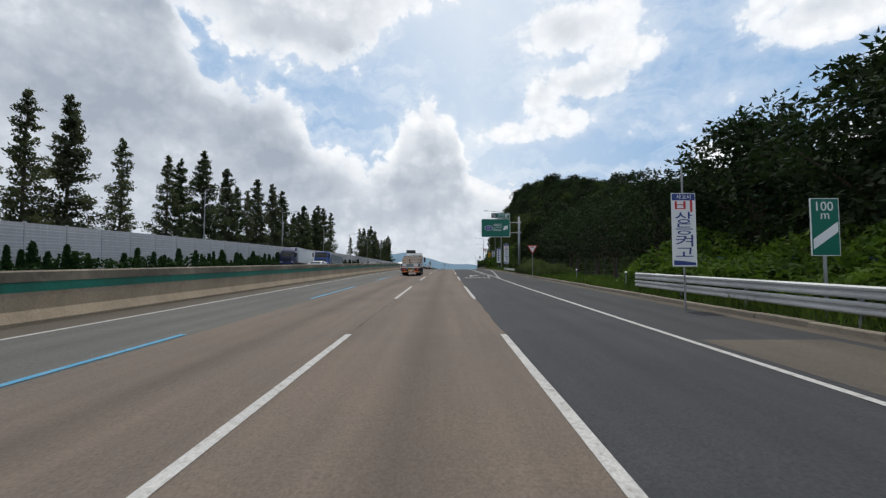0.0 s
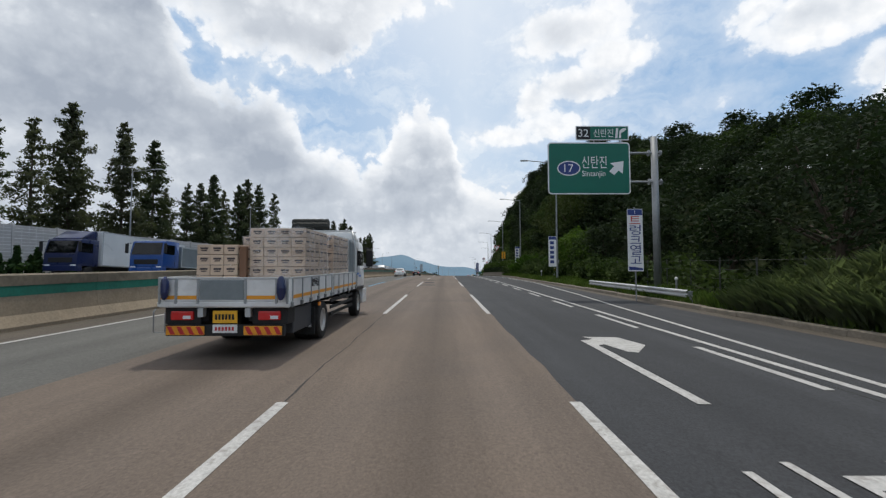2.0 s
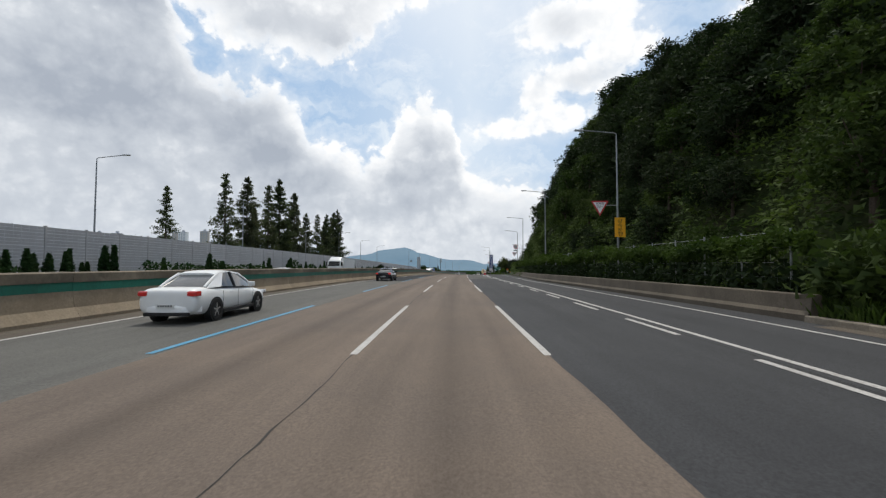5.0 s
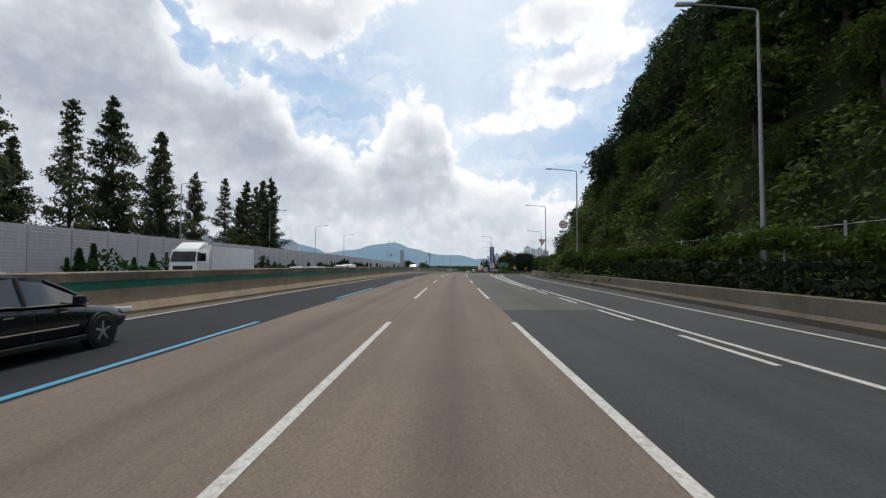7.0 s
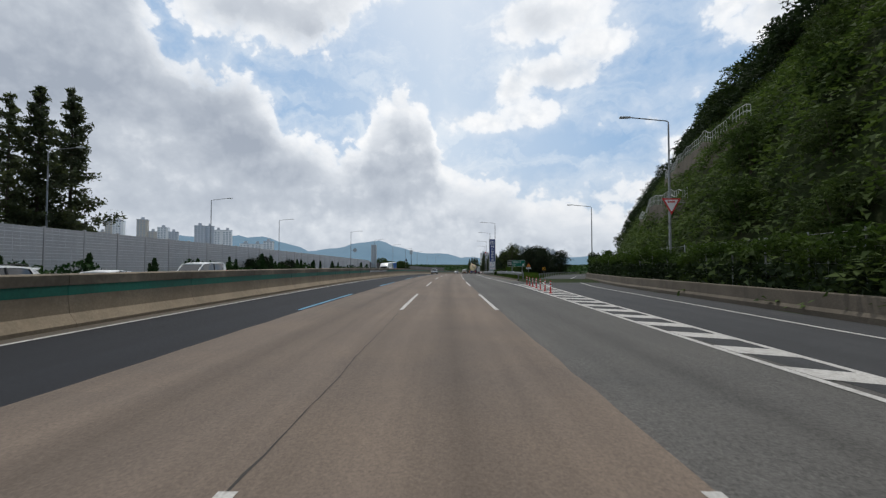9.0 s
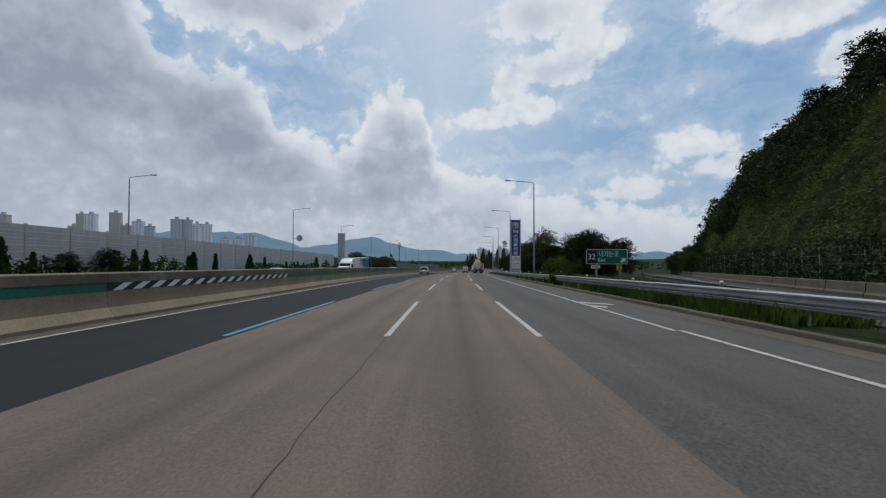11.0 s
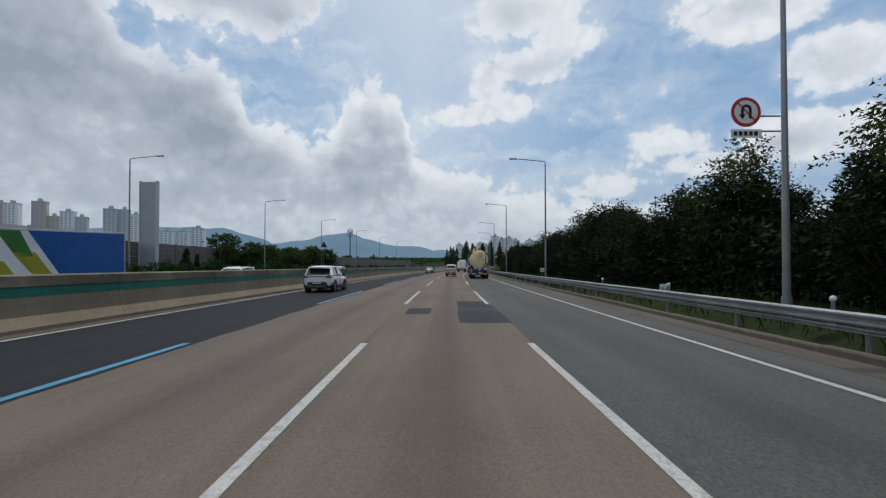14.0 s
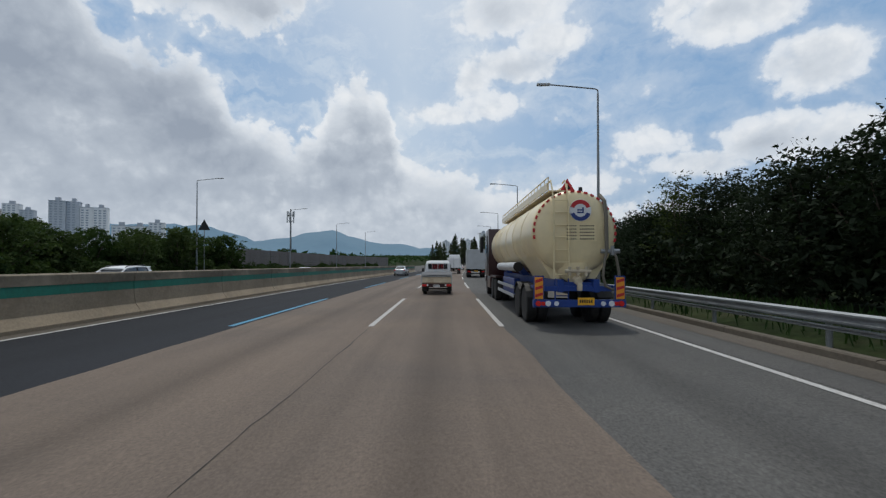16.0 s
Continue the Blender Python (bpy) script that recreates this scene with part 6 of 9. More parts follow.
c40 = thing("speed_sign", on_road(207.2, 11.95, 0.0, tilt=False), "round red-ringed 40 speed limit sign on a mast arm", "road sign")
ring = flat(c40, "ring", disc(32, 0.45, 0, 6.06), M["sign_red"], 0, 0.02)
flat(ring, "white_field", disc(32, 0.34, 0, 6.06), M["sign_white"], -0.004, 0.004)
letters("number", "40", 0.46, M["sign_black"], ring, (0, -0.008, 6.06), width=0.46)
pl = flat(c40, "sub_plate", rect(-0.45, 0.45, 5.12, 5.42), M["sign_white"], 0, 0.02)
bars(pl, -0.38, 0.38, 5.2, 0.13, 6, M["sign_black"], -0.002)
bm = bmesh.new()
tube(bm, (-0.1, 0.05, 5.75), (1.6, 0.05, 5.75), 0.03, 0.03, 8)
tube(bm, (0, 0.05, 5.2), (0, 0.05, 6.3), 0.03, 0.03, 8)
part("arm", bm, M["galvanised"], c40)

ut = thing("no_u_turn_sign", on_road(333.9, 8.45, 0.07, tilt=False), "round no U-turn sign with a small plate on a mast arm", "road sign")
ring = flat(ut, "ring", disc(32, 0.42, 0, 5.95), M["sign_red"], 0, 0.02)
flat(ring, "white_field", disc(32, 0.33, 0, 5.95), M["sign_white"], -0.004, 0.004)
bm = bmesh.new()
arc = [(-0.11, 5.84)] + [(0.11 * math.cos(radians(a)), 6.02 + 0.11 * math.sin(radians(a))) for a in range(180, -1, -30)] + [(0.11, 5.76)]
for (x0, z0), (x1, z1) in zip(arc, arc[1:]):
    tube(bm, (x0, -0.008, z0), (x1, -0.008, z1), 0.038, 0.038, 6)
plate(bm, [(-0.20, 5.88), (-0.02, 5.88), (-0.11, 5.74)], -0.014, -0.006)
part("turn_symbol", bm, M["sign_black"], ring)
flat(ring, "slash", [(-0.25, 6.18), (-0.22, 6.21), (0.25, 5.72), (0.22, 5.69)], M["sign_red"], -0.020, 0.003)
pl = flat(ut, "sub_plate", rect(-0.43, 0.43, 5.22, 5.46), M["sign_white"], 0, 0.02)
bars(pl, -0.36, 0.36, 5.28, 0.12, 5, M["sign_black"], -0.002)
for z in (5.42, 5.85):
    bm = bmesh.new()
    tube(bm, (0.0, 0.06, z), (1.0, 0.06, z), 0.025, 0.025, 8)
    part("arm", bm, M["galvanised"], ut)
bk = thing("round_sign_back", on_road(332.6, -29.6, 0.0, tilt=False), "grey back of a round sign on a lamp mast arm", "road sign")
flat(bk, "disc", disc(28, 0.58, 0, 6.9), M["sign_back"], 0, 0.03)
bm = bmesh.new()
tube(bm, (-1.2, -0.03, 6.85), (0.3, -0.03, 6.85), 0.03, 0.03, 8)
part("arm", bm, M["galvanised"], bk)

ex = thing("exit_sign", on_road(285.1, 11.55, 0.0, tilt=False), "green exit board with black number field on two posts", "road sign")
sheet_sign(ex, -1.55, 1.55, 1.77, 2.89, M["sign_green"], 0.03, 0.05)
flat(ex, "number_field", rect(-1.5, -0.78, 1.82, 2.84), M["sign_black"], -0.010, 0.004)
letters("junction_number", "32", 0.62, M["sign_white"], ex, (-1.14, -0.014, 2.33))
letters("lettering", "나가는곳", 0.48, M["sign_white"], ex, (0.15, -0.008, 2.55), width=1.5)
letters("lettering", "Exit", 0.36, M["sign_white"], ex, (-0.38, -0.008, 2.08))
exit_arrow(ex, 1.22, 2.10, 0.40, M["sign_white"], -0.010)
for x in (-0.75, 1.05):
    sign_post(ex, x, 2.8, 0.06, 0.08)

wn_ = thing("warning_sign", on_road(304.8, 16.6, 0.0, tilt=False), "orange warning triangle over a white plate on a post", "road sign")
flat(wn_, "triangle", [(-0.5, 1.85), (0.5, 1.85), (0, 2.72)], M["sign_red"], 0, 0.02)
flat(wn_, "orange_field", [(-0.36, 1.92), (0.36, 1.92), (0, 2.56)], M["sign_yellow"], -0.004, 0.004)
flat(wn_, "symbol", [(-0.07, 1.98), (0.03, 1.98), (0.10, 2.3), (-0.02, 2.36)], M["sign_black"], -0.009, 0.003)
pl = flat(wn_, "sub_plate", rect(-0.5, 0.5, 1.36, 1.72), M["sign_white"], 0, 0.02)
bars(pl, -0.4, 0.4, 1.46, 0.16, 5, M["sign_blue"], -0.002)
sign_post(wn_, 0.0, 2.6, 0.04)
for s, u in ((308.0, 20.5), (320.0, 18.0), (333.0, 25.0)):
    cv = thing("chevron_sign", on_road(s, u, 0.0, tilt=False), "yellow and black chevron board on a post", "road sign", "chevron boards on the ramp bend")
    flat(cv, "board", rect(-0.32, 0.32, 1.1, 1.8), M["sign_yellow"], 0, 0.02)
    flat(cv, "chevron", [(-0.2, 1.15), (0.08, 1.15), (0.26, 1.45), (0.08, 1.75), (-0.2, 1.75), (-0.02, 1.45)], M["sign_black"], -0.004, 0.003)
    sign_post(cv, 0.0, 1.7, 0.035)
for s, u, z, lab in ((291.0, 9.4, 1.0, "small white plate on a short post"), (372.0, 10.4, 1.25, "small green and white plate on a short post"), (340.5, 9.3, 0.7, "small white plate on a short post"), (98.5, 13.0, 1.15, "small pale blue notice on the wire fence")):
    p1 = thing("small_plate", on_road(s, u, 0, tilt=False), lab, "plate")
    pl = flat(p1, "plate", rect(-0.22, 0.22, z - 0.2, z + 0.2), M["sign_white"], 0, 0.015)
    bars(pl, -0.16, 0.16, z - 0.08, 0.14, 2, M["sign_green"] if "green" in lab else M["sign_back"], -0.002)
    sign_post(p1, 0.0, z + 0.1, 0.025)
on = thing("orange_plate", on_road(93.0, 12.2, 0, tilt=False), "small orange plate on the verge", "plate")
flat(on, "plate", rect(-0.28, 0.28, 1.1, 1.35), M["sign_yellow"], 0, 0.015)
sign_post(on, 0.0, 1.2, 0.025)

gate = thing("gate_frame", on_road(92.6, 12.3, 0.1, tilt=False), "grey steel pipe gate frame on the verge", "gate")
for y in (0.0, 2.0):
    bm = bmesh.new()
    tube(bm, (0, y, -0.2), (0, y, 2.15), 0.045, 0.045, 8)
    part("post", bm, M["rib_steel"], gate)
for z in (0.55, 2.1):
    bm = bmesh.new()
    tube(bm, (0, 0, z), (0, 2.0, z), 0.03, 0.03, 8)
    part("cross_rail", bm, M["rib_steel"], gate)
# delineators with round heads behind the rail, and orange posts in the gore
dl = thing("delineator", on_road(268, 10.2, 0, tilt=False), "short white delineator post with a round head", "delineator", "delineators behind the guard rail")
sign_post(dl, 0, 0.95, 0.045, 0.0, -0.2, "post")
bm = bmesh.new()
bmesh.ops.create_uvsphere(bm, u_segments=12, v_segments=8, radius=0.075, matrix=Matrix.Translation((0, 0, 1.0)))
part("head", bm, M["sign_white"], dl, smooth=True)
for k in range(1, 11):
    s = 268 + 8.0 * k
    copy_thing(dl, on_road(s, 9.2 if s > 300 else 10.2 - 0.03 * (s - 268), -0.1, tilt=False))
for s, u in ((22, 10.6), (36, 10.8), (26.5, 10.9), (66, 10.9), (96, 11.2)):
    copy_thing(dl, on_road(s, u, 0.05, tilt=False))
fp = thing("orange_post", on_road(231, 6.15, 0, tilt=False), "orange flexible post with white bands in the gore", "traffic post", "orange posts in the gore")
bm = bmesh.new()
tube(bm, (0, 0, 0), (0, 0, 0.04), 0.12, 0.10, 12)
tube(bm, (0, 0, 0.04), (0, 0, 0.75), 0.04, 0.04, 10)
body = part("stem", bm, M["sign_red"], fp)
for z in (0.42, 0.60):
    bm = bmesh.new()
    tube(bm, (0, 0, z), (0, 0, z + 0.07), 0.043, 0.043, 10)
    part("reflective_band", bm, M["sign_white"], body)
for k in range(1, 7):
    copy_thing(fp, on_road(231 + 2.2 * k, 6.15 + 0.14 * k, 0, tilt=False))

# the bus lane pylon and its twin seen from behind
py = thing("bus_lane_pylon", on_road(327.8, 9.82, 0, tilt=False), "tall blue bus lane pylon sign with white letters", "pylon sign")
bm = bmesh.new()
box(bm, -0.80, 0.80, 0.02, 0.40, 0.0, 9.62, 0.02)
part("case", bm, M["sign_back"], py)
for x in (-0.80, 0.80):
    bm = bmesh.new()
    box(bm, x - 0.06, x + 0.06, -0.02, 0.44, -0.2, 9.74, 0.02)
    part("side_post", bm, M["pale_steel"], py)
fld = flat(py, "blue_field", rect(-0.72, 0.72, 3.50, 9.58), M["sign_blue"], 0.0, 0.018)
for k, c in enumerate("버스전용차로"):
    letters("letter", c, 0.66, M["sign_white"], fld, (0, -0.006, 7.60 - 0.732 * k), width=0.78, bold=0.014)
for a, b, z0, z1 in ((-0.52, -0.46, 8.2, 9.15), (0.46, 0.52, 8.2, 9.15), (-0.52, 0.52, 9.1, 9.16), (-0.52, 0.52, 8.17, 8.23), (-0.34, -0.28, 8.3, 8.95), (0.28, 0.34, 8.3, 8.95), (-0.30, 0.30, 8.82, 9.0), (-0.07, 0.07, 8.5, 8.8)):
    flat(fld, "symbol_line", rect(a, b, z0, z1), M["sign_white"], -0.005, 0.004)
flat(fld, "symbol_arrow", [(-0.16, 8.52), (0.0, 8.34), (0.16, 8.52)], M["sign_white"], -0.006, 0.004)
wf_ = flat(py, "white_field", rect(-0.70, 0.70, 1.34, 3.46), M["sign_white"], 0.0, 0.018)
for z, w, size, m in ((3.22, "평일", 0.22, "sign_blue"), (2.94, "오산~한남", 0.24, "sign_blue"), (2.66, "07:00~21:00", 0.22, "sign_red"), (2.19, "토요일·공휴일", 0.22, "sign_blue"), (1.89, "신탄진~한남", 0.24, "sign_blue"), (1.61, "07:00~21:00", 0.22, "sign_red")):
    letters("small_letters", w, size, M[m], wf_, (0.0, -0.004, z), width=0.35 if w == "평일" else 1.16, deep=0.002, bold=0.004)
bm = bmesh.new()
box(bm, -0.74, 0.74, -0.015, 0.02, 1.22, 1.30)
part("cross_bar", bm, M["pale_steel"], py)
tw = thing("pylon_back", on_road(369.2, -32.7, 0, tilt=False), "tall grey back of a pylon sign", "pylon sign")
bm = bmesh.new()
box(bm, -0.88, 0.88, 0, 0.4, 0.0, 10.8, 0.02)
part("case", bm, M["sign_back"], tw)
for x in (-0.9, 0.9):
    bm = bmesh.new()
    box(bm, x - 0.07, x + 0.07, -0.06, 0.44, -0.2, 10.9, 0.02)
    part("side_post", bm, M["pale_steel"], tw)
for z in (2.4, 6.9):
    bm = bmesh.new()
    box(bm, -0.83, 0.83, -0.03, 0.0, z, z + 0.06)
    part("cross_bar", bm, M["pale_steel"], tw)

# hill terraces with railings
ter = thing("hill_terrace", Matrix(), "grey stepped retaining walls with pale railings on the cut slope", "retaining wall", kind="structure")
for off, s0, s1, high in ((4.2, 246, 278, 1.2), (7.6, 240, 272, 1.7)):
    vs2, fs2 = [], []
    n = 22
    for i in range(n + 1):
        s = s0 + (s1 - s0) * i / n
        u = HILL_FOOT(s) + off
        z = land(s, u)
        top = z + high * min(1, 0.3 + i / 6)
        vs2 += [P(s, u - 0.7, z - 1.0), P(s, u - 0.5, top), P(s, u + 1.6, top), P(s, u + 1.6, z - 1.0)]
        if i:
            a = 4 * (i - 1)
            fs2 += [(a, a + 4, a + 5, a + 1), (a + 1, a + 5, a + 6, a + 2)]
    mesh_ob("retaining_wall", vs2, fs2, M["old_concrete"], ter)
    bm = bmesh.new()
    pts = []
    for i in range(2 * n + 1):
        s = s0 + (s1 - s0) * i / (2 * n)
        u = HILL_FOOT(s) + off
        z = land(s, u) + high * min(1, 0.3 + i / 12)
        p = P(s, u - 0.4, z)
        tube(bm, p, p + Vector((0, 0, 1.1)), 0.03, 0.03, 5, caps=False)
        pts.append(p)
    for h in (0.55, 1.1):
        pipe(bm, [p + Vector((0, 0, h)) for p in pts], 0.03, 5)
    link("railing", bm, M["pale_steel"], ter)

# warning sign held off a lamp mast on the opposite side, seen from behind
ws = thing("warning_sign", on_road(425.4, -31.35, 0, tilt=False), "grey back of a triangular warning sign on a mast", "road sign")
flat(ws, "plate", [(-0.78, 6.1), (0.78, 6.1), (0.0, 7.5)], M["sign_black"], 0, 0.03)
bm = bmesh.new()
tube(bm, (-0.85, 0.06, 6.15), (0.6, 0.06, 6.15), 0.05, 0.05, 6)
tube(bm, (0.0, 0.06, 0.0), (0.0, 0.06, 6.9), 0.06, 0.05, 8)
part("carrier", bm, M["galvanised"], ws)
# communications mast behind the trees of the opposite side
cm = thing("communications_mast", on_road(473.1, -39.1, 0, tilt=False), "slim steel communications mast with antenna panels", "mast")
bm = bmesh.new()
tube(bm, (0, 0, -0.2), (0, 0, 14.8), 0.24, 0.14, 10)
part("pole", bm, M["fence_steel"], cm)
for k, z in enumerate((13.3, 12.0)):
    bm = bmesh.new()
    pipe(bm, [(0.75 * math.cos(a * math.tau / 12), 0.75 * math.sin(a * math.tau / 12), z) for a in range(13)], 0.04, 5)
    for a in range(4):
        tube(bm, (0, 0, z), (0.75 * math.cos(a * 1.571), 0.75 * math.sin(a * 1.571), z), 0.03, 0.03, 5)
    ring = part("platform", bm, M["fence_steel"], cm)
    for a in range(5):
        bm = bmesh.new()
        x, y = 0.8 * math.cos(a * 1.257 + k), 0.8 * math.sin(a * 1.257 + k)
        box(bm, x - 0.12, x + 0.12, y - 0.08, y + 0.08, z - 0.4, z + 1.0, 0.03)
        part("antenna_panel", bm, M["pale_steel"], ring)
# ---------------------------------------------------------------- vehicles
# every vehicle: x to the right, y forward from its tail, z up from the road
def spin(bm, profile, n, c):
    """A solid turned about the x axis from (x, radius) points."""
    rings = [[bm.verts.new((c[0] + x, c[1] + r * math.cos(k * math.tau / n), c[2] + r * math.sin(k * math.tau / n))) for k in range(n)] for x, r in profile]
    for a, b in zip(rings, rings[1:]):
        for k in range(n):
            bm.faces.new((a[k], a[(k + 1) % n], b[(k + 1) % n], b[k]))
    bm.faces.new(rings[0][::-1])
    bm.faces.new(rings[-1])
    bmesh.ops.recalc_face_normals(bm, faces=bm.faces)
    return bm


def smooth_by_angle(ob, angle=35):
    me = ob.data
    bm = bmesh.new()
    bm.from_mesh(me)
    for e in bm.edges:
        e.smooth = len(e.link_faces) == 2 and e.calc_face_angle(0) < radians(angle)
    for f in bm.faces:
        f.smooth = True
    bm.to_mesh(me)
    bm.free()
    return ob


def wheel(root, x, y, r, w, spokes=0, rim="rim"):
    """A wheel: hub, tyre with rounded shoulders, dished rim with holes or spokes. x is the outer face's side."""
    side = 1 if x > 0 else -1
    c = (x - side * w / 2, y, r)
    bm = bmesh.new()
    spin(bm, [(-w * 0.3, r * 0.5), (w * 0.25, r * 0.5)], 16, c)
    hub = part("wheel", bm, M["chassis"], root)
    bm = bmesh.new()
    spin(bm, [(-w * 0.5, r * 0.64), (-w * 0.5, r * 0.92), (-w * 0.40, r), (w * 0.40, r), (w * 0.5, r * 0.92), (w * 0.5, r * 0.64), (w * 0.3, r * 0.60), (-w * 0.3, r * 0.60)], 28, c)
    smooth_by_angle(part("tyre", bm, M["rubber"], hub))
    bm = bmesh.new()
    o = side * w
    if spokes:
        spin(bm, [(o * 0.28, r * 0.66), (o * 0.42, r * 0.66), (o * 0.42, r * 0.60), (o * 0.30, r * 0.58)], 24, c)
        for k in range(spokes):
            a = k * math.tau / spokes
            m = Matrix.Translation(c) @ Matrix.Rotation(a, 4, "X")
            box(bm, o * 0.36 - 0.015, o * 0.36 + 0.015, -r * 0.07, r * 0.07, r * 0.05, r * 0.60, 0.0, m)
        spin(bm, [(o * 0.30, r * 0.14), (o * 0.44, r * 0.12)], 12, c)
    else:
        spin(bm, [(o * 0.30, r * 0.64), (o * 0.47, r * 0.62), (o * 0.45, r * 0.56), (o * 0.12, r * 0.50), (o * 0.12, r * 0.30), (o * 0.30, r * 0.20), (o * 0.34, r * 0.05)], 24, c)
    smooth_by_angle(part("rim", bm, M[rim], hub))
    if not spokes:
        bm = bmesh.new()
        for k in range(8):
            a = k * math.tau / 8
            p = Vector(c) + Vector((o * 0.125, r * 0.40 * math.cos(a), r * 0.40 * math.sin(a)))
            tube(bm, p, p + Vector((side * 0.012, 0, 0)), r * 0.075, r * 0.075, 8)
        part("hand_hole", bm, M["chassis"], hub)
    return hub


def shell(root, name, stations, material, subd=2, label=""):
    """A smooth body skin: stations of (y, z low, z mid, z top, half widths low, mid, top)."""
    rings = []
    for y, zl, zm, zt, wl, wm, wt in stations:
        rings.append([(-wl * 0.7, y, zl), (-wl, y, zl + 0.03), (-wm, y, zm), (-wt, y, zt - 0.02), (-wt * 0.75, y, zt), (wt * 0.75, y, zt), (wt, y, zt - 0.02), (wm, y, zm), (wl, y, zl + 0.03), (wl * 0.7, y, zl)])
    bm = loft(bmesh.new(), rings)
    ob = part(name, bm, material, root, label, smooth=True)
    if subd:
        mod = ob.modifiers.new("round", "SUBSURF")
        mod.levels = mod.render_levels = subd
    return ob


def lamp_plate(parent, name, x0, x1, y0, y1, z0, z1, material, bevel=0.02):
    bm = bmesh.new()
    box(bm, x0, x1, y0, y1, z0, z1, bevel)
    return part(name, bm, material, parent)


def number_plate(root, x, y, z, w, h, material, ink, face=-1):
    bm = bmesh.new()
    box(bm, x - w / 2, x + w / 2, y - 0.008, y + 0.008, z - h / 2, z + h / 2, 0.004)
    pl = part("number_plate", bm, M[material], root)
    bars(pl, x - w * 0.40, x + w * 0.42, z - h * 0.22, h * 0.44, 6, M[ink], y + face * 0.009 if face < 0 else y + 0.011, 0.35)
    return pl


CARS = dict(
    sedan=dict(long=4.9, wide=0.92, roof=1.46, wheels=(0.98, 3.82), r=0.335,
               body=[(0.0, 0.36, 0.64, 0.90, 0.74, 0.82, 0.70), (0.08, 0.26, 0.64, 1.02, 0.82, 0.89, 0.76), (0.9, 0.22, 0.64, 1.03, 0.85, 0.92, 0.80), (2.4, 0.20, 0.60, 0.96, 0.85, 0.92, 0.86), (3.6, 0.22, 0.60, 0.92, 0.84, 0.91, 0.82), (4.6, 0.26, 0.55, 0.76, 0.76, 0.84, 0.72), (4.9, 0.36, 0.50, 0.62, 0.58, 0.66, 0.60)],
               glass=[(0.72, 0.98, 1.01, 0.72, 0.66), (1.55, 1.00, 1.39, 0.82, 0.60), (2.2, 0.96, 1.44, 0.84, 0.64), (2.75, 0.95, 1.38, 0.84, 0.62), (3.65, 0.90, 0.94, 0.78, 0.72)],
               roof_line=[(1.45, 1.385, 0.56), (1.85, 1.45, 0.61), (2.3, 1.46, 0.66), (2.78, 1.40, 0.63)]),
    suv=dict(long=4.66, wide=0.93, roof=1.66, wheels=(0.92, 3.62), r=0.36,
             body=[(0.0, 0.46, 0.76, 1.00, 0.76, 0.84, 0.74), (0.10, 0.32, 0.74, 1.12, 0.83, 0.90, 0.80), (0.9, 0.26, 0.70, 1.10, 0.86, 0.93, 0.87), (2.3, 0.25, 0.68, 1.05, 0.87, 0.93, 0.88), (3.3, 0.26, 0.68, 1.04, 0.86, 0.93, 0.85), (4.35, 0.30, 0.64, 0.92, 0.78, 0.86, 0.76), (4.66, 0.42, 0.60, 0.74, 0.60, 0.70, 0.64)],
             glass=[(0.12, 1.06, 1.09, 0.82, 0.79), (0.60, 1.09, 1.53, 0.87, 0.70), (1.6, 1.07, 1.61, 0.88, 0.72), (2.5, 1.04, 1.55, 0.87, 0.69), (3.4, 1.02, 1.06, 0.80, 0.74)],
             roof_line=[(0.30, 1.555, 0.66), (0.6, 1.605, 0.70), (1.1, 1.645, 0.73), (1.8, 1.66, 0.74), (2.3, 1.625, 0.72), (2.62, 1.565, 0.69)]),
    van=dict(long=5.1, wide=0.97, roof=1.95, wheels=(0.95, 4.0), r=0.34,
             body=[(0.0, 0.45, 0.75, 1.05, 0.78, 0.86, 0.82), (0.1, 0.32, 0.75, 1.12, 0.86, 0.95, 0.92), (1.0, 0.26, 0.75, 1.12, 0.90, 0.97, 0.94), (3.0, 0.26, 0.72, 1.10, 0.90, 0.97, 0.94), (4.3, 0.28, 0.70, 1.06, 0.88, 0.95, 0.88), (4.95, 0.32, 0.66, 0.92, 0.80, 0.88, 0.78), (5.1, 0.42, 0.62, 0.78, 0.66, 0.74, 0.68)],
             glass=[(0.06, 1.08, 1.10, 0.90, 0.86), (0.18, 1.10, 1.82, 0.93, 0.80), (2.0, 1.10, 1.90, 0.94, 0.82), (3.5, 1.08, 1.84, 0.93, 0.80), (4.55, 1.02, 1.06, 0.86, 0.80)],
             roof_line=[(0.10, 1.82, 0.79), (0.6, 1.93, 0.84), (2.5, 1.95, 0.86), (3.55, 1.86, 0.82)]),
)


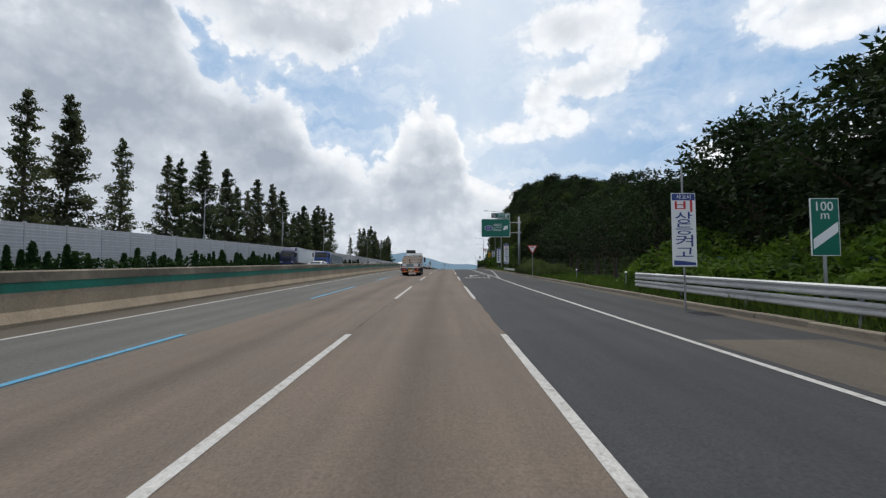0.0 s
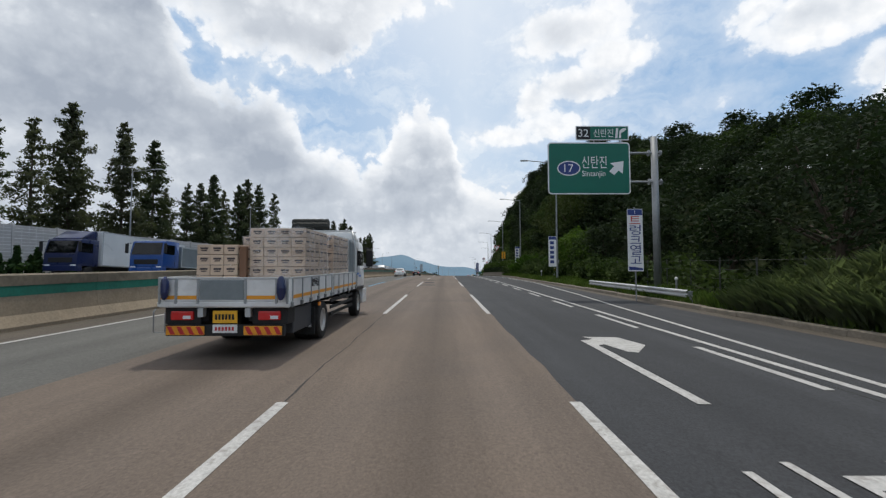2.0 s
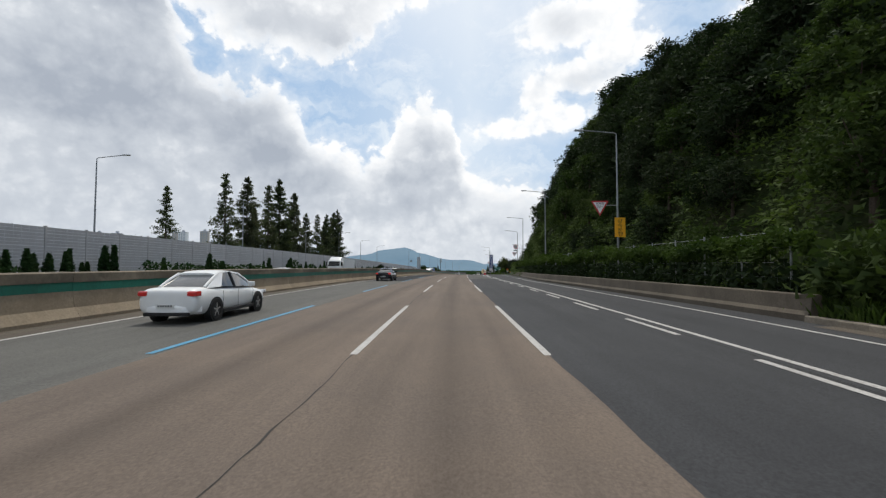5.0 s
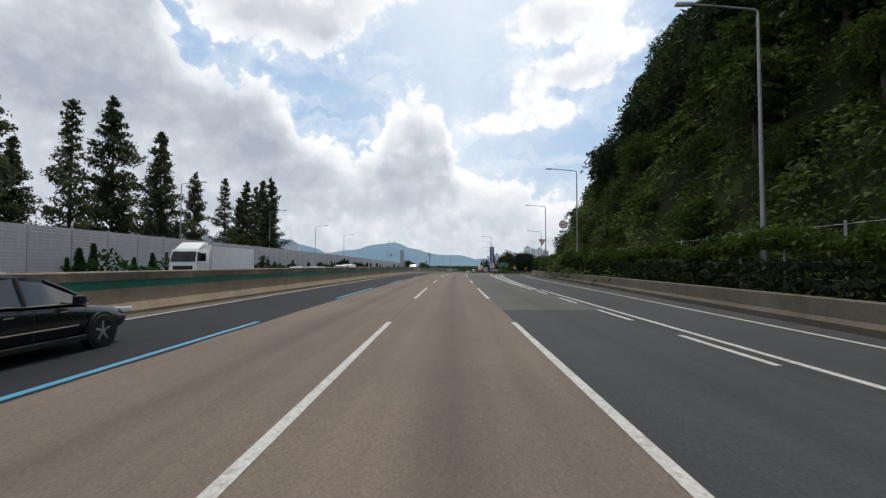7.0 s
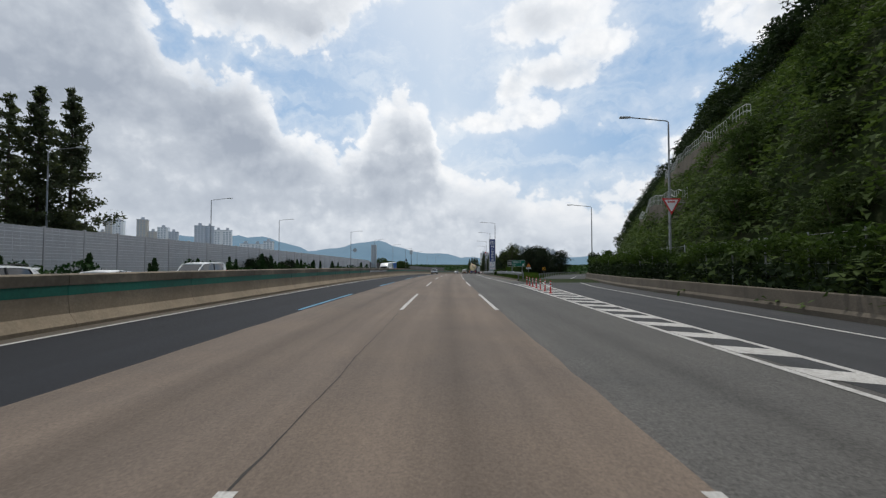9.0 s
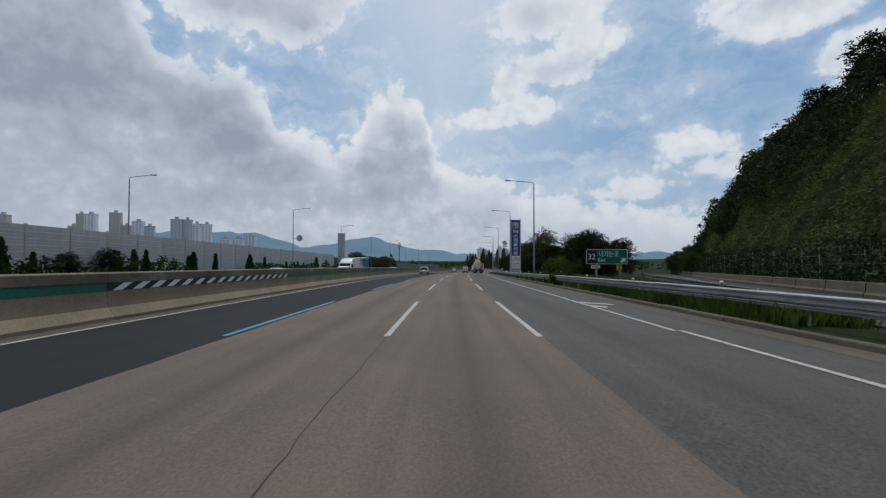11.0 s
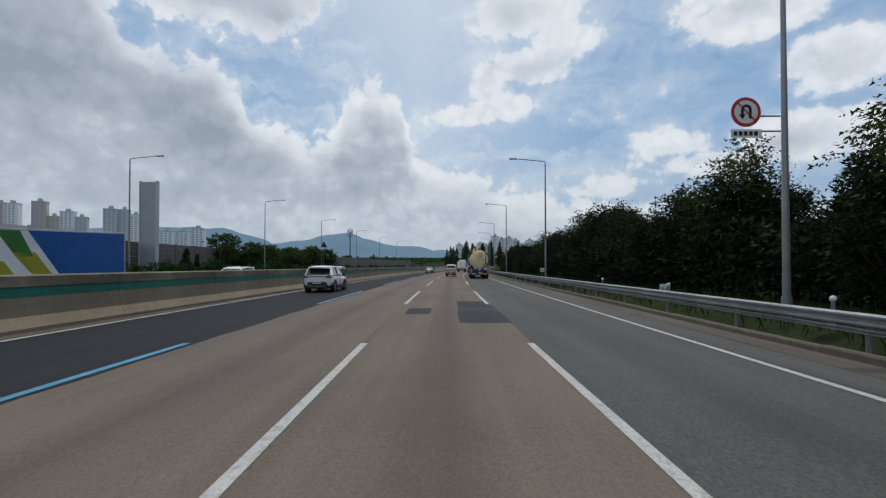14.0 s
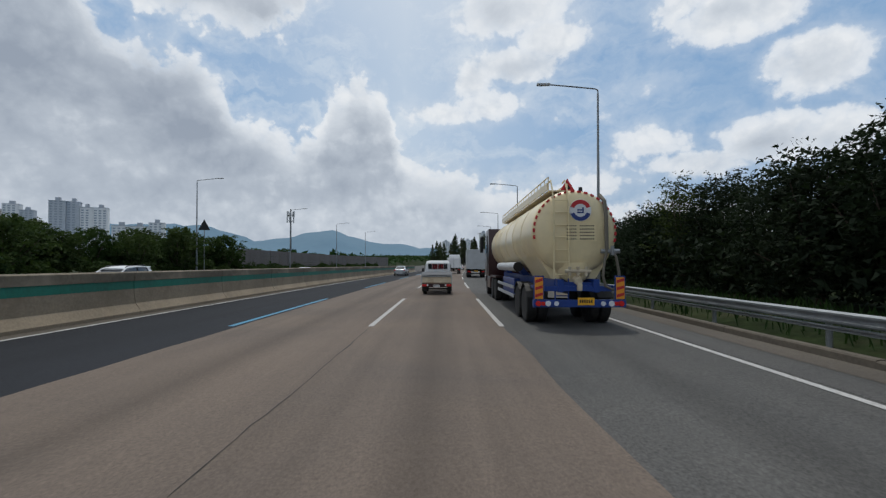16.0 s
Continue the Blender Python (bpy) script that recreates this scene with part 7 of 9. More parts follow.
def car(kind, paint, m, label, group="", name="car", tail="red_light", trim="black_plastic", rack=False, chrome_line=False):
    k = CARS[kind]
    arch = 1.24 if kind == "suv" else 1.14
    root = thing(name, m, label, "car", group)
    body = shell(root, "body", k["body"], M[paint])
    # glasshouse, roof, pillars
    rings = [[(-wb, y, zb), (-wt, y, zt), (-wt * 0.5, y, zt + 0.015), (wt * 0.5, y, zt + 0.015), (wt, y, zt), (wb, y, zb)] for y, zb, zt, wb, wt in k["glass"]]
    gl = part("glasshouse", loft(bmesh.new(), rings), M["glass"], root, "dark tinted windows", smooth=False)
    smooth_by_angle(gl, 28)
    rl = k["roof_line"]
    rings = [[(-w, y, z - 0.05), (-w * 0.97, y, z), (-w * 0.5, y, z + 0.03), (w * 0.5, y, z + 0.03), (w * 0.97, y, z), (w, y, z - 0.05)] for y, z, w in rl]
    smooth_by_angle(part("roof", loft(bmesh.new(), rings), M[paint], root), 40)
    G = k["glass"]
    for s in (-1, 1):
        for a, b in ((0, 1), (-1, -2)):
            ya, yb = G[a], G[b]
            bm = bmesh.new()
            pipe(bm, [(s * ya[4], ya[0], ya[2]), (s * (ya[4] + yb[4]) / 2 * 1.01, (ya[0] + yb[0]) / 2, (ya[2] + yb[2]) / 2 + 0.02), (s * yb[4], yb[0], yb[2])], 0.042, 6)
            part("pillar", bm, M[paint], root)
        y, zb, zt, wb, wt = G[2]
        bm = bmesh.new()
        pipe(bm, [(s * wb * 1.0, y, zb), (s * (wb + wt) / 2 * 1.005, y, (zb + zt) / 2), (s * wt, y, zt)], 0.036, 6)
        part("pillar", bm, M["black_plastic"], root)
        bm = bmesh.new()
        ym = G[3][0] + 0.35
        box(bm, s * 0.88 - 0.02, s * 1.06, ym, ym + 0.12, G[3][1] - 0.02, G[3][1] + 0.14, 0.03) if s > 0 else box(bm, -1.06, -0.86, ym, ym + 0.12, G[3][1] - 0.02, G[3][1] + 0.14, 0.03)
        part("mirror", bm, M["black_plastic"] if kind == "suv" else M[paint], root)
        for y in (k["long"] * 0.36, k["long"] * 0.57):
            bm = bmesh.new()
            box(bm, s * (k["wide"] - 0.005) - 0.012, s * (k["wide"] - 0.005) + 0.012, y, y + 0.16, 0.80 + 0.10 * (kind != "sedan"), 0.825 + 0.10 * (kind != "sedan"), 0.006)
            part("door_handle", bm, M["chrome"] if chrome_line else M[paint], root)
        for y in (k["long"] * 0.27, k["long"] * 0.465, k["long"] * 0.685):
            bm = bmesh.new()
            box(bm, s * (k["wide"] + 0.001) - 0.004, s * (k["wide"] + 0.001) + 0.002, y - 0.006, y + 0.006, 0.32, 0.88)
            part("door_gap", bm, M["black_plastic"], root)
        bm = bmesh.new()
        box(bm, s * (k["wide"] - 0.03) - 0.04, s * (k["wide"] - 0.03) + 0.03, k["wheels"][0] + 0.4, k["wheels"][1] - 0.4, 0.22, 0.42 if kind == "suv" else 0.32, 0.02)
        part("sill", bm, M[trim], root)
        for y in k["wheels"]:
            # black ring in place of the wheel well's shade; on the SUV also cladding
            bm = bmesh.new()
            spin(bm, [(s * (k["wide"] - 0.20), k["r"] * arch), (s * (k["wide"] - 0.012), k["r"] * arch), (s * (k["wide"] - 0.012), k["r"] * 1.02)], 24, (0, y, k["r"]))
            part("wheel_arch", bm, M["black_plastic"], root)
            wheel(root, s * (k["wide"] + 0.005), y, k["r"], 0.22, 5)
        if kind == "sedan":
            lamp_plate(root, "tail_lamp", *sorted((s * 0.56, s * 0.835)), 0.0, 0.30, 0.78, 0.93, M[tail], 0.05)
        elif kind == "suv":
            lamp_plate(root, "tail_lamp", *sorted((s * 0.54, s * 0.865)), -0.015, 0.40, 0.92, 1.04, M["lamp_smoked"], 0.05)
        else:
            lamp_plate(root, "tail_lamp", *sorted((s * 0.78, s * 0.93)), 0.02, 0.12, 0.85, 1.35, M[tail], 0.03)
        lamp_plate(root, "headlamp", *sorted((s * 0.44, s * 0.80)), k["long"] - 0.34, k["long"] - 0.10, 0.62 + 0.12 * (kind != "sedan"), 0.74 + 0.14 * (kind != "sedan"), M["clear_light"], 0.03)
        if chrome_line:
            bm = bmesh.new()
            pipe(bm, [(s * (G[1][3] + 0.03), G[1][0] - 0.1, G[1][1]), (s * (G[2][3] + 0.035), G[2][0], G[2][1]), (s * (G[3][3] + 0.03), G[3][0] + 0.45, G[3][1] - 0.01)], 0.012, 5)
            box(bm, s * 0.925 - 0.008, s * 0.925 + 0.008, 1.55, 3.2, 0.52, 0.545)
            part("chrome_strip", bm, M["chrome"], root)
    bm = bmesh.new()
    zb = 0.70 if kind == "suv" else 0.54
    loft(bm, [[(x * q * (1.06 if kind == "suv" else 1.0), -0.045 + 0.30 * abs(x / 0.86) ** 4 + dy, z) for x in (-0.86, -0.78, -0.6, -0.3, 0, 0.3, 0.6, 0.78, 0.86)] for z, dy, q in ((0.27, 0.10, 0.94), (0.33, 0.01, 1.0), (zb - 0.06, 0.0, 1.0), (zb, 0.06, 0.97), (zb, 0.30, 0.90), (0.27, 0.30, 0.9))], caps=False)
    smooth_by_angle(part("rear_bumper", bm, M[trim if kind == "suv" else paint], root), 50)
    # body-coloured quarter panels behind the side windows
    (y0, zb0, zt0, wb0, wt0), (y1, zb1, zt1, wb1, wt1) = G[0], G[1]
    for s in (-1, 1):
        quad = [(y0 - 0.02, zb0, wb0), (y1, zt1 + 0.01, wt1), (y1 + (0.14 if kind == "suv" else 0.26), zt1 + 0.035, wt1 + 0.012), (y1 - 0.06 if kind == "suv" else y0 + 0.62, zb1, wb1)]
        loft_in = [[(s * (w + d), y, z) for y, z, w in quad] for d in (0.004, 0.022)]
        smooth_by_angle(part("quarter_panel", loft(bmesh.new(), loft_in), M[paint], root), 30)
    lamp_plate(root, "bumper_insert", -0.62, 0.62, -0.06, 0.1, 0.24, 0.34, M["black_plastic"], 0.02)
    lamp_plate(root, "grille", -0.42, 0.42, k["long"] - 0.10, k["long"] - 0.02, 0.40, 0.60, M["black_plastic"], 0.02)
    number_plate(root, 0, -0.058 if kind == "suv" else -0.056, 0.62 if kind == "suv" else 0.52, 0.52, 0.11, "plate_white", "sign_black")
    if kind == "suv":
        lamp_plate(root, "dark_strip", -0.66, 0.66, -0.012, 0.12, 0.985, 1.035, M["black_plastic"], 0.01)
        lamp_plate(root, "spoiler", -0.64, 0.64, 0.22, 0.60, 1.545, 1.60, M[paint], 0.025)
        lamp_plate(root, "chrome_line", -0.55, 0.55, -0.062, -0.04, 0.40, 0.43, M["chrome"], 0.004)
    if rack:
        for s in (-1, 1):
            bm = bmesh.new()
            pipe(bm, [(s * 0.62, 0.7, 1.64), (s * 0.63, 0.85, 1.71), (s * 0.63, 2.2, 1.71), (s * 0.61, 2.4, 1.63)], 0.02, 6)
            part("roof_rail", bm, M["black_plastic"], root)
    return root


lane_cars, oncoming = "cars in the fast lane", "oncoming cars beyond the median"
car("sedan", "white_paint", on_road(125.0, -7.9), "white saloon car in the fast lane", lane_cars, "saloon_car", "red_light")
car("sedan", "black_paint", on_road(163.2, -8.05, yaw=-0.5), "glossy black saloon with lit tail lamps and chrome window line", lane_cars, "saloon_car", "red_lit", chrome_line=True)
car("suv", "white_paint", on_road(349.2, -8.1), "white SUV with black bumper and roof rails", lane_cars, "sport_utility", "red_light", rack=True)
car("sedan", "silver_paint", on_road(436, -7.6), "grey saloon far ahead in the fast lane", lane_cars, "saloon_car")
car("suv", "black_paint", on_road(470, -3.8), "dark SUV far ahead on the motorway", lane_cars, "sport_utility")
car("sedan", "white_paint", on_road(505, 0.1), "white saloon far ahead on the motorway", lane_cars, "saloon_car")
first = car("sedan", "white_paint", on_road(155.0, -15.4, yaw=180), "white oncoming saloon behind the median barrier", oncoming, "saloon_car")
for s, u in ((96, -15.2), (226, -15.3), (214, -18.9), (304, -15.5), (328, -15.3), (419, -15.3)):
    copy_thing(first, on_road(s, u, yaw=180))
second = car("suv", "white_paint", on_road(58.5, -15.6, yaw=180), "white oncoming SUV behind the median barrier", oncoming, "sport_utility", rack=True)
for s, u in ((357, -16.0), (314, -15.6), (397, -19.0), (220, -15.2)):
    copy_thing(second, on_road(s, u, yaw=180))
third = car("sedan", "silver_paint", on_road(174, -15.4, yaw=180), "silver oncoming saloon behind the median barrier", oncoming, "saloon_car")
for s, u in ((209, -15.4), (224, -19.2), (300, -19.0), (385, -15.4)):
    copy_thing(third, on_road(s, u, yaw=180))
car("van", "white_paint", on_road(242, -19.8, yaw=180), "pale blue-white oncoming van behind the median barrier", oncoming, "van")


def cab(root, paint, y0, y1, wide, z0, z1, rake=0.25, nose=0.0, roof_fairing=False):
    """A lorry cab with raked windscreen, side windows, doors, mirrors, lamps and bumper."""
    h = z1 - z0
    side = [(y0, z0), (y1, z0), (y1 + nose, z0 + 0.08 * h), (y1 + nose, z0 + 0.42 * h), (y1 - 0.02, z0 + 0.50 * h), (y1 - rake, z1 - 0.06), (y1 - rake - 0.2, z1), (y0, z1)]
    bm = bmesh.new()
    loft(bm, [[(-wide, y, z) for y, z in side], [(-wide * 0.98, y, z) for y, z in side][:0] or [(wide, y, z) for y, z in side]])
    bmesh.ops.bevel(bm, geom=list(bm.edges), offset=0.06, segments=2, affect="EDGES", profile=0.6)
    sh = smooth_by_angle(part("cab", bm, M[paint], root), 40)
    bm = bmesh.new()
    a, b = (y1 + 0.030, z0 + 0.475 * h), (y1 - rake + 0.045, z1 - 0.16)
    vs = [bm.verts.new(p) for p in ((-wide * 0.90, a[0], a[1]), (wide * 0.90, a[0], a[1]), (wide * 0.86, b[0], b[1]), (-wide * 0.86, b[0], b[1]))]
    bm.faces.new(vs)
    bmesh.ops.solidify(bm, geom=bm.faces[:], thickness=0.02)
    part("windscreen", bm, M["glass"], root, "dark windscreen")
    for s in (-1, 1):
        bm = bmesh.new()
        x = s * (wide + 0.006)
        yb = y0 + (y1 - y0) * 0.30
        vs = [bm.verts.new(p) for p in ((x, yb, z0 + 0.50 * h), (x, y1 - 0.16, z0 + 0.50 * h), (x, y1 - rake - 0.02, z1 - 0.30), (x, yb, z1 - 0.28))]
        bm.faces.new(vs)
        bmesh.ops.solidify(bm, geom=bm.faces[:], thickness=0.012)
        part("side_window", bm, M["glass"], root)
        bm = bmesh.new()
        for p, q in (((x, yb - 0.05, z0 + 0.05 * h), (x, yb - 0.05, z1 - 0.2)), ((x, yb - 0.05, z0 + 0.05 * h), (x, y1 - 0.1, z0 + 0.05 * h))):
            tube(bm, p, q, 0.008, 0.008, 4)
        part("door_gap", bm, M["black_plastic"], root)
        bm = bmesh.new()
        box(bm, *sorted((s * (wide + 0.10), s * (wide + 0.30))), y1 - 0.02, y1 + 0.10, z0 + 0.52 * h, z0 + 0.88 * h, 0.03)
        mir = part("mirror", bm, M["black_plastic"], root)
        bm = bmesh.new()
        pipe(bm, [(s * wide, y1 - 0.2, z0 + 0.9 * h), (s * (wide + 0.2), y1 + 0.02, z0 + 0.88 * h)], 0.018, 6)
        part("mirror_arm", bm, M["black_plastic"], mir)
        lamp_plate(root, "headlamp", *sorted((s * wide * 0.62, s * wide * 0.94)), y1 + nose - 0.05, y1 + nose + 0.02, z0 - 0.12, z0 + 0.10, M["clear_light"], 0.03)
    lamp_plate(root, "front_bumper", -wide * 1.0, wide * 1.0, y1 - 0.5, y1 + nose + 0.04, z0 - 0.36, z0 + 0.02, M[paint], 0.05)
    lamp_plate(root, "grille", -wide * 0.72, wide * 0.72, y1 + nose - 0.02, y1 + nose + 0.025, z0 + 0.12 * h, z0 + 0.30 * h, M["chassis"], 0.02)
    if roof_fairing:
        bm = bmesh.new()
        prof = [(y0, z1 - 0.02), (y0, z1 + 0.70), (y0 + 0.5, z1 + 0.68), (y1 - rake - 0.15, z1 + 0.05), (y1 - rake - 0.15, z1 - 0.02)]
        loft(bm, [[(-wide * 0.88, y, z) for y, z in prof], [(wide * 0.88, y, z) for y, z in prof]])
        bmesh.ops.bevel(bm, geom=list(bm.edges), offset=0.08, segments=2, affect="EDGES", profile=0.6)
        smooth_by_angle(part("roof_fairing", bm, M[paint], root), 40)
    return sh


def chevrons(parent, x0, x1, y, z0, z1):
    """A red and yellow striped warning board."""
    bm = bmesh.new()
    box(bm, x0, x1, y, y + 0.012, z0, z1)
    bd = part("warning_board", bm, M["orange_tape"], parent, "orange and red striped warning board")
    w = (x1 - x0) / 4
    for k in range(4):
        bm = bmesh.new()
        a = x0 + w * k
        plate(bm, [(a + w * 0.1, z1 - 0.01), (a + w * 0.55, z1 - 0.01), (min(a + w * 1.0, x1), z0 + 0.01), (a + w * 0.5, z0 + 0.01)], y - 0.004, y)
        part("red_stripe", bm, M["sign_red"], bd)
    return bd


def carton_stack(m, nx, ny, nz, size, wrap, label):
    """Pallets of printed cartons in clear film, standing on the truck bed."""
    root = thing("carton_stack", m, label, "cartons", "carton stacks on the flatbed")
    sx, sy, sz = size
    bm = bmesh.new()
    box(bm, -0.005, sx - 0.010, 0.005, sy - 0.005, 0.004, sz - 0.006, 0.008)
    one = bpy.data.meshes.new("carton")
    bm.to_mesh(one)
    bm.free()
    one.materials.append(M["carton"])
    bm = bmesh.new()
    box(bm, sx * 0.22, sx * 0.80, -0.002, 0.004, sz * 0.52, sz * 0.70)
    box(bm, sx * 0.30, sx * 0.72, -0.002, 0.004, sz * 0.34, sz * 0.45)
    box(bm, sx - 0.012, sx - 0.006, sy * 0.20, sy * 0.78, sz * 0.52, sz * 0.70)
    ink = bpy.data.meshes.new("print")
    bm.to_mesh(ink)
    bm.free()
    ink.materials.append(M["carton_side"])
    rnd = random.Random(nx * 100 + ny)
    for i in range(nx):
        for j in range(ny):
            for k in range(nz):
                if 0 < i < nx - 1 and 0 < j < ny - 1 and k < nz - 1:
                    continue
                ob = new("carton", one)
                ob.parent = root
                ob.matrix_basis = pose(i * sx + rnd.uniform(-0.008, 0.008), j * sy + rnd.uniform(-0.008, 0.008), k * sz, 0, 0, rnd.uniform(-0.6, 0.6))
                if j == 0 or i == nx - 1:
                    pr = new("print", ink)
                    pr.parent = ob
    if wrap:
        bm = bmesh.new()
        X, Y, Z = nx * sx, ny * sy, nz * sz
        rings = []
        for z in (0.02, Z * 0.33, Z * 0.66, Z * 0.97, Z + 0.02):
            ring = []
            for k in range(24):
                t = k / 24 * 4
                e, f = int(t), t - int(t)
                x, y = [(-0.02 + f * (X + 0.04), -0.02), (X + 0.02, -0.02 + f * (Y + 0.04)), (X + 0.02 - f * (X + 0.04), Y + 0.02), (-0.02, Y + 0.02 - f * (Y + 0.04))][e]
                ring.append((x + rnd.uniform(-0.008, 0.008), y + rnd.uniform(-0.008, 0.008), z + rnd.uniform(-0.02, 0.02)))
            rings.append(ring)
        film_ob = part("stretch_film", loft(bm, rings, caps=False), M["film"], root, "clear wrinkled stretch film", smooth=True)
        film_ob.visible_shadow = False
    return root


def film_material():
    m = bpy.data.materials.new("stretch_film")
    m.use_nodes = True
    g = Nodes(m.node_tree)
    at = g.add("ShaderNodeTexCoord").outputs["Object"]
    gl = g.add("ShaderNodeBsdfGlossy")
    gl.inputs["Roughness"].default_value = 0.22
    gl.inputs[0].default_value = (0.9, 0.9, 0.92, 1)
    r = g.add("ShaderNodeBump")
    r.inputs["Strength"].default_value, r.inputs["Distance"].default_value = 1.0, 0.05
    g.put(r.inputs["Height"], g.noise(g.vec("MULTIPLY", at, (3.0, 3.0, 9.0)), 2.0, 5.0, 0.6, 1.0))
    g.put(gl.inputs["Normal"], r.outputs[0])
    df = g.add("ShaderNodeBsdfDiffuse")
    df.inputs[0].default_value = (0.75, 0.76, 0.78, 1)
    ad = g.add("ShaderNodeMixShader")
    ad.inputs[0].default_value = 0.5
    g.l.new(gl.outputs[0], ad.inputs[1])
    g.l.new(df.outputs[0], ad.inputs[2])
    mx = g.add("ShaderNodeMixShader")
    g.put(mx.inputs[0], g.span(g.noise(at, 2.2, 5.0, 0.65, 1.2), 0.40, 0.76, 0.07, 0.46))
    g.l.new(g.add("ShaderNodeBsdfTransparent").outputs[0], mx.inputs[1])
    g.l.new(ad.outputs[0], mx.inputs[2])
    g.l.new(mx.outputs[0], g.add("ShaderNodeOutputMaterial").inputs[0])
    return m


M["film"] = film_material()


def flatbed_truck(m):
    root = thing("flatbed_truck", m, "white flatbed lorry with orange-striped drop sides", "lorry")
    W2, bed = 1.16, 1.06
    bm = bmesh.new()
    box(bm, -W2, W2, 0.0, 6.25, bed - 0.13, bed, 0.01)
    part("bed", bm, M["board"], root)
    bm = bmesh.new()
    for x in (-0.42, 0.42):
        box(bm, x - 0.05, x + 0.05, 0.2, 8.0, 0.66, bed - 0.13)
    for y in (0.5, 1.4, 3.2, 4.4, 5.6):
        box(bm, -1.05, 1.05, y, y + 0.09, bed - 0.24, bed - 0.13)
    part("chassis_frame", bm, M["chassis"], root)
    # drop sides, each a board with posts, tape and latches
    def side_board(x, y0, y1):
        sd = 1 if x > 0 else -1
        bm = bmesh.new()
        box(bm, x - 0.02, x + 0.02, y0, y1, bed - 0.02, bed + 0.385, 0.008)
        b = part("drop_side", bm, M["board"], root)
        lamp_plate(b, "top_rail", x - 0.03, x + 0.03, y0, y1, bed + 0.375, bed + 0.41, M["pale_steel"], 0.006)
        lamp_plate(b, "orange_stripe", *sorted((x + sd * 0.015, x + sd * 0.024)), y0 + 0.02, y1 - 0.02, bed + 0.02, bed + 0.085, M["orange_tape"], 0)
        n = max(2, int((y1 - y0) / 0.52))
        for k in range(n + 1):
            y = y0 + 0.03 + (y1 - y0 - 0.06) * k / n
            lamp_plate(b, "rib", *sorted((x + sd * 0.012, x + sd * 0.036)), y - 0.018, y + 0.018, bed - 0.03, bed + 0.385, M["rib_steel"], 0)
            lamp_plate(b, "latch", *sorted((x, x + sd * 0.05)), y - 0.05, y + 0.02, bed - 0.13, bed - 0.04, M["galvanised"], 0.006)
        return b
    for x in (-W2, W2):
        b = side_board(x, 0.06, 3.05)
        side_board(x, 3.16, 6.2)
        lamp_plate(root, "stake", x - 0.035, x + 0.035, 3.06, 3.15, bed - 0.12, bed + 0.43, M["board"], 0.008)
        if x > 0:
            w = letters("lettering", "개인화물", 0.20, M["sign_black"], b, (x + 0.024, 1.55, bed + 0.26), width=0.62)
            w.matrix_basis = pose(x + 0.026, 1.55, bed + 0.27, 90, 0, 90)
    # tailgate
    bm = bmesh.new()
    box(bm, -W2, W2, -0.02, 0.02, bed - 0.02, bed + 0.385, 0.008)
    tg = part("tailgate", bm, M["board"], root)
    lamp_plate(tg, "top_rail", -W2, W2, -0.03, 0.03, bed + 0.375, bed + 0.41, M["pale_steel"], 0.006)
    lamp_plate(tg, "grey_panel", -0.42, 0.36, -0.030, -0.018, bed + 0.01, bed + 0.36, M["board_grey"], 0.004)
    for a, b in ((-W2 + 0.05, -0.46), (0.40, W2 - 0.18)):
        lamp_plate(tg, "orange_stripe", a, b, -0.026, -0.018, bed + 0.02, bed + 0.085, M["orange_tape"], 0)
    for x in (-W2 + 0.03, -W2 + 0.32, -0.45, 0.39, W2 - 0.22, W2 - 0.03):
        lamp_plate(tg, "rib", x - 0.02, x + 0.02, -0.040, -0.012, bed - 0.06, bed + 0.385, M["rib_steel"], 0)
    for x in (-W2 + 0.16, W2 - 0.12):
        bm = bmesh.new()
        bmesh.ops.create_uvsphere(bm, u_segments=10, v_segments=8, radius=0.1, matrix=Matrix.Translation((x, -0.09, bed + 0.22)) @ Matrix.Diagonal((0.8, 0.6, 2.2, 1)))
        for v in bm.verts:
            v.co += 0.02 * noise.noise_vector(v.co * 9)
        part("rope_bag", bm, M["navy_paint"], tg, "hanging dark blue strap bundle")
    lamp_plate(root, "rear_sill", -W2 - 0.01, W2 + 0.01, -0.03, 0.06, bed - 0.11, bed - 0.03, M["board"], 0.01)
    for x in (-0.42, 0.42):
        lamp_plate(root, "bracket", x - 0.05, x + 0.05, 0.0, 0.12, bed - 0.30, bed - 0.14, M["pale_steel"], 0.01)
    bm = bmesh.new()
    pipe(bm, [(-W2 - 0.02, -0.05, bed - 0.14), (-W2 - 0.02, -0.10, bed - 0.20), (-W2 - 0.02, -0.10, bed - 0.55), (-W2 + 0.18, -0.10, bed - 0.55), (-W2 + 0.18, -0.10, bed - 0.20)], 0.012, 5)
    part("step_loop", bm, M["galvanised"], root)
    # tail
    lamp_plate(root, "under_run_bar", -1.06, 1.06, 0.05, 0.14, 0.42, 0.62, M["chassis"], 0.01)
    chevrons(root, -1.04, -0.36, 0.03, 0.44, 0.60)
    chevrons(root, 0.34, 1.02, 0.03, 0.44, 0.60)
    for x0, x1 in ((-0.98, -0.58), (0.58, 0.98)):
        lamp_plate(root, "lamp_housing", x0 - 0.12, x1 + 0.12, 0.10, 0.5, 0.62, 0.93, M["chassis"], 0.02)
        tl = lamp_plate(root, "tail_lamp", x0, x1, 0.06, 0.14, 0.70, 0.86, M["red_light"], 0.02)
        lamp_plate(tl, "reversing_lamp", x0 + 0.22, x0 + 0.36, 0.052, 0.08, 0.72, 0.78, M["clear_light"], 0.01)
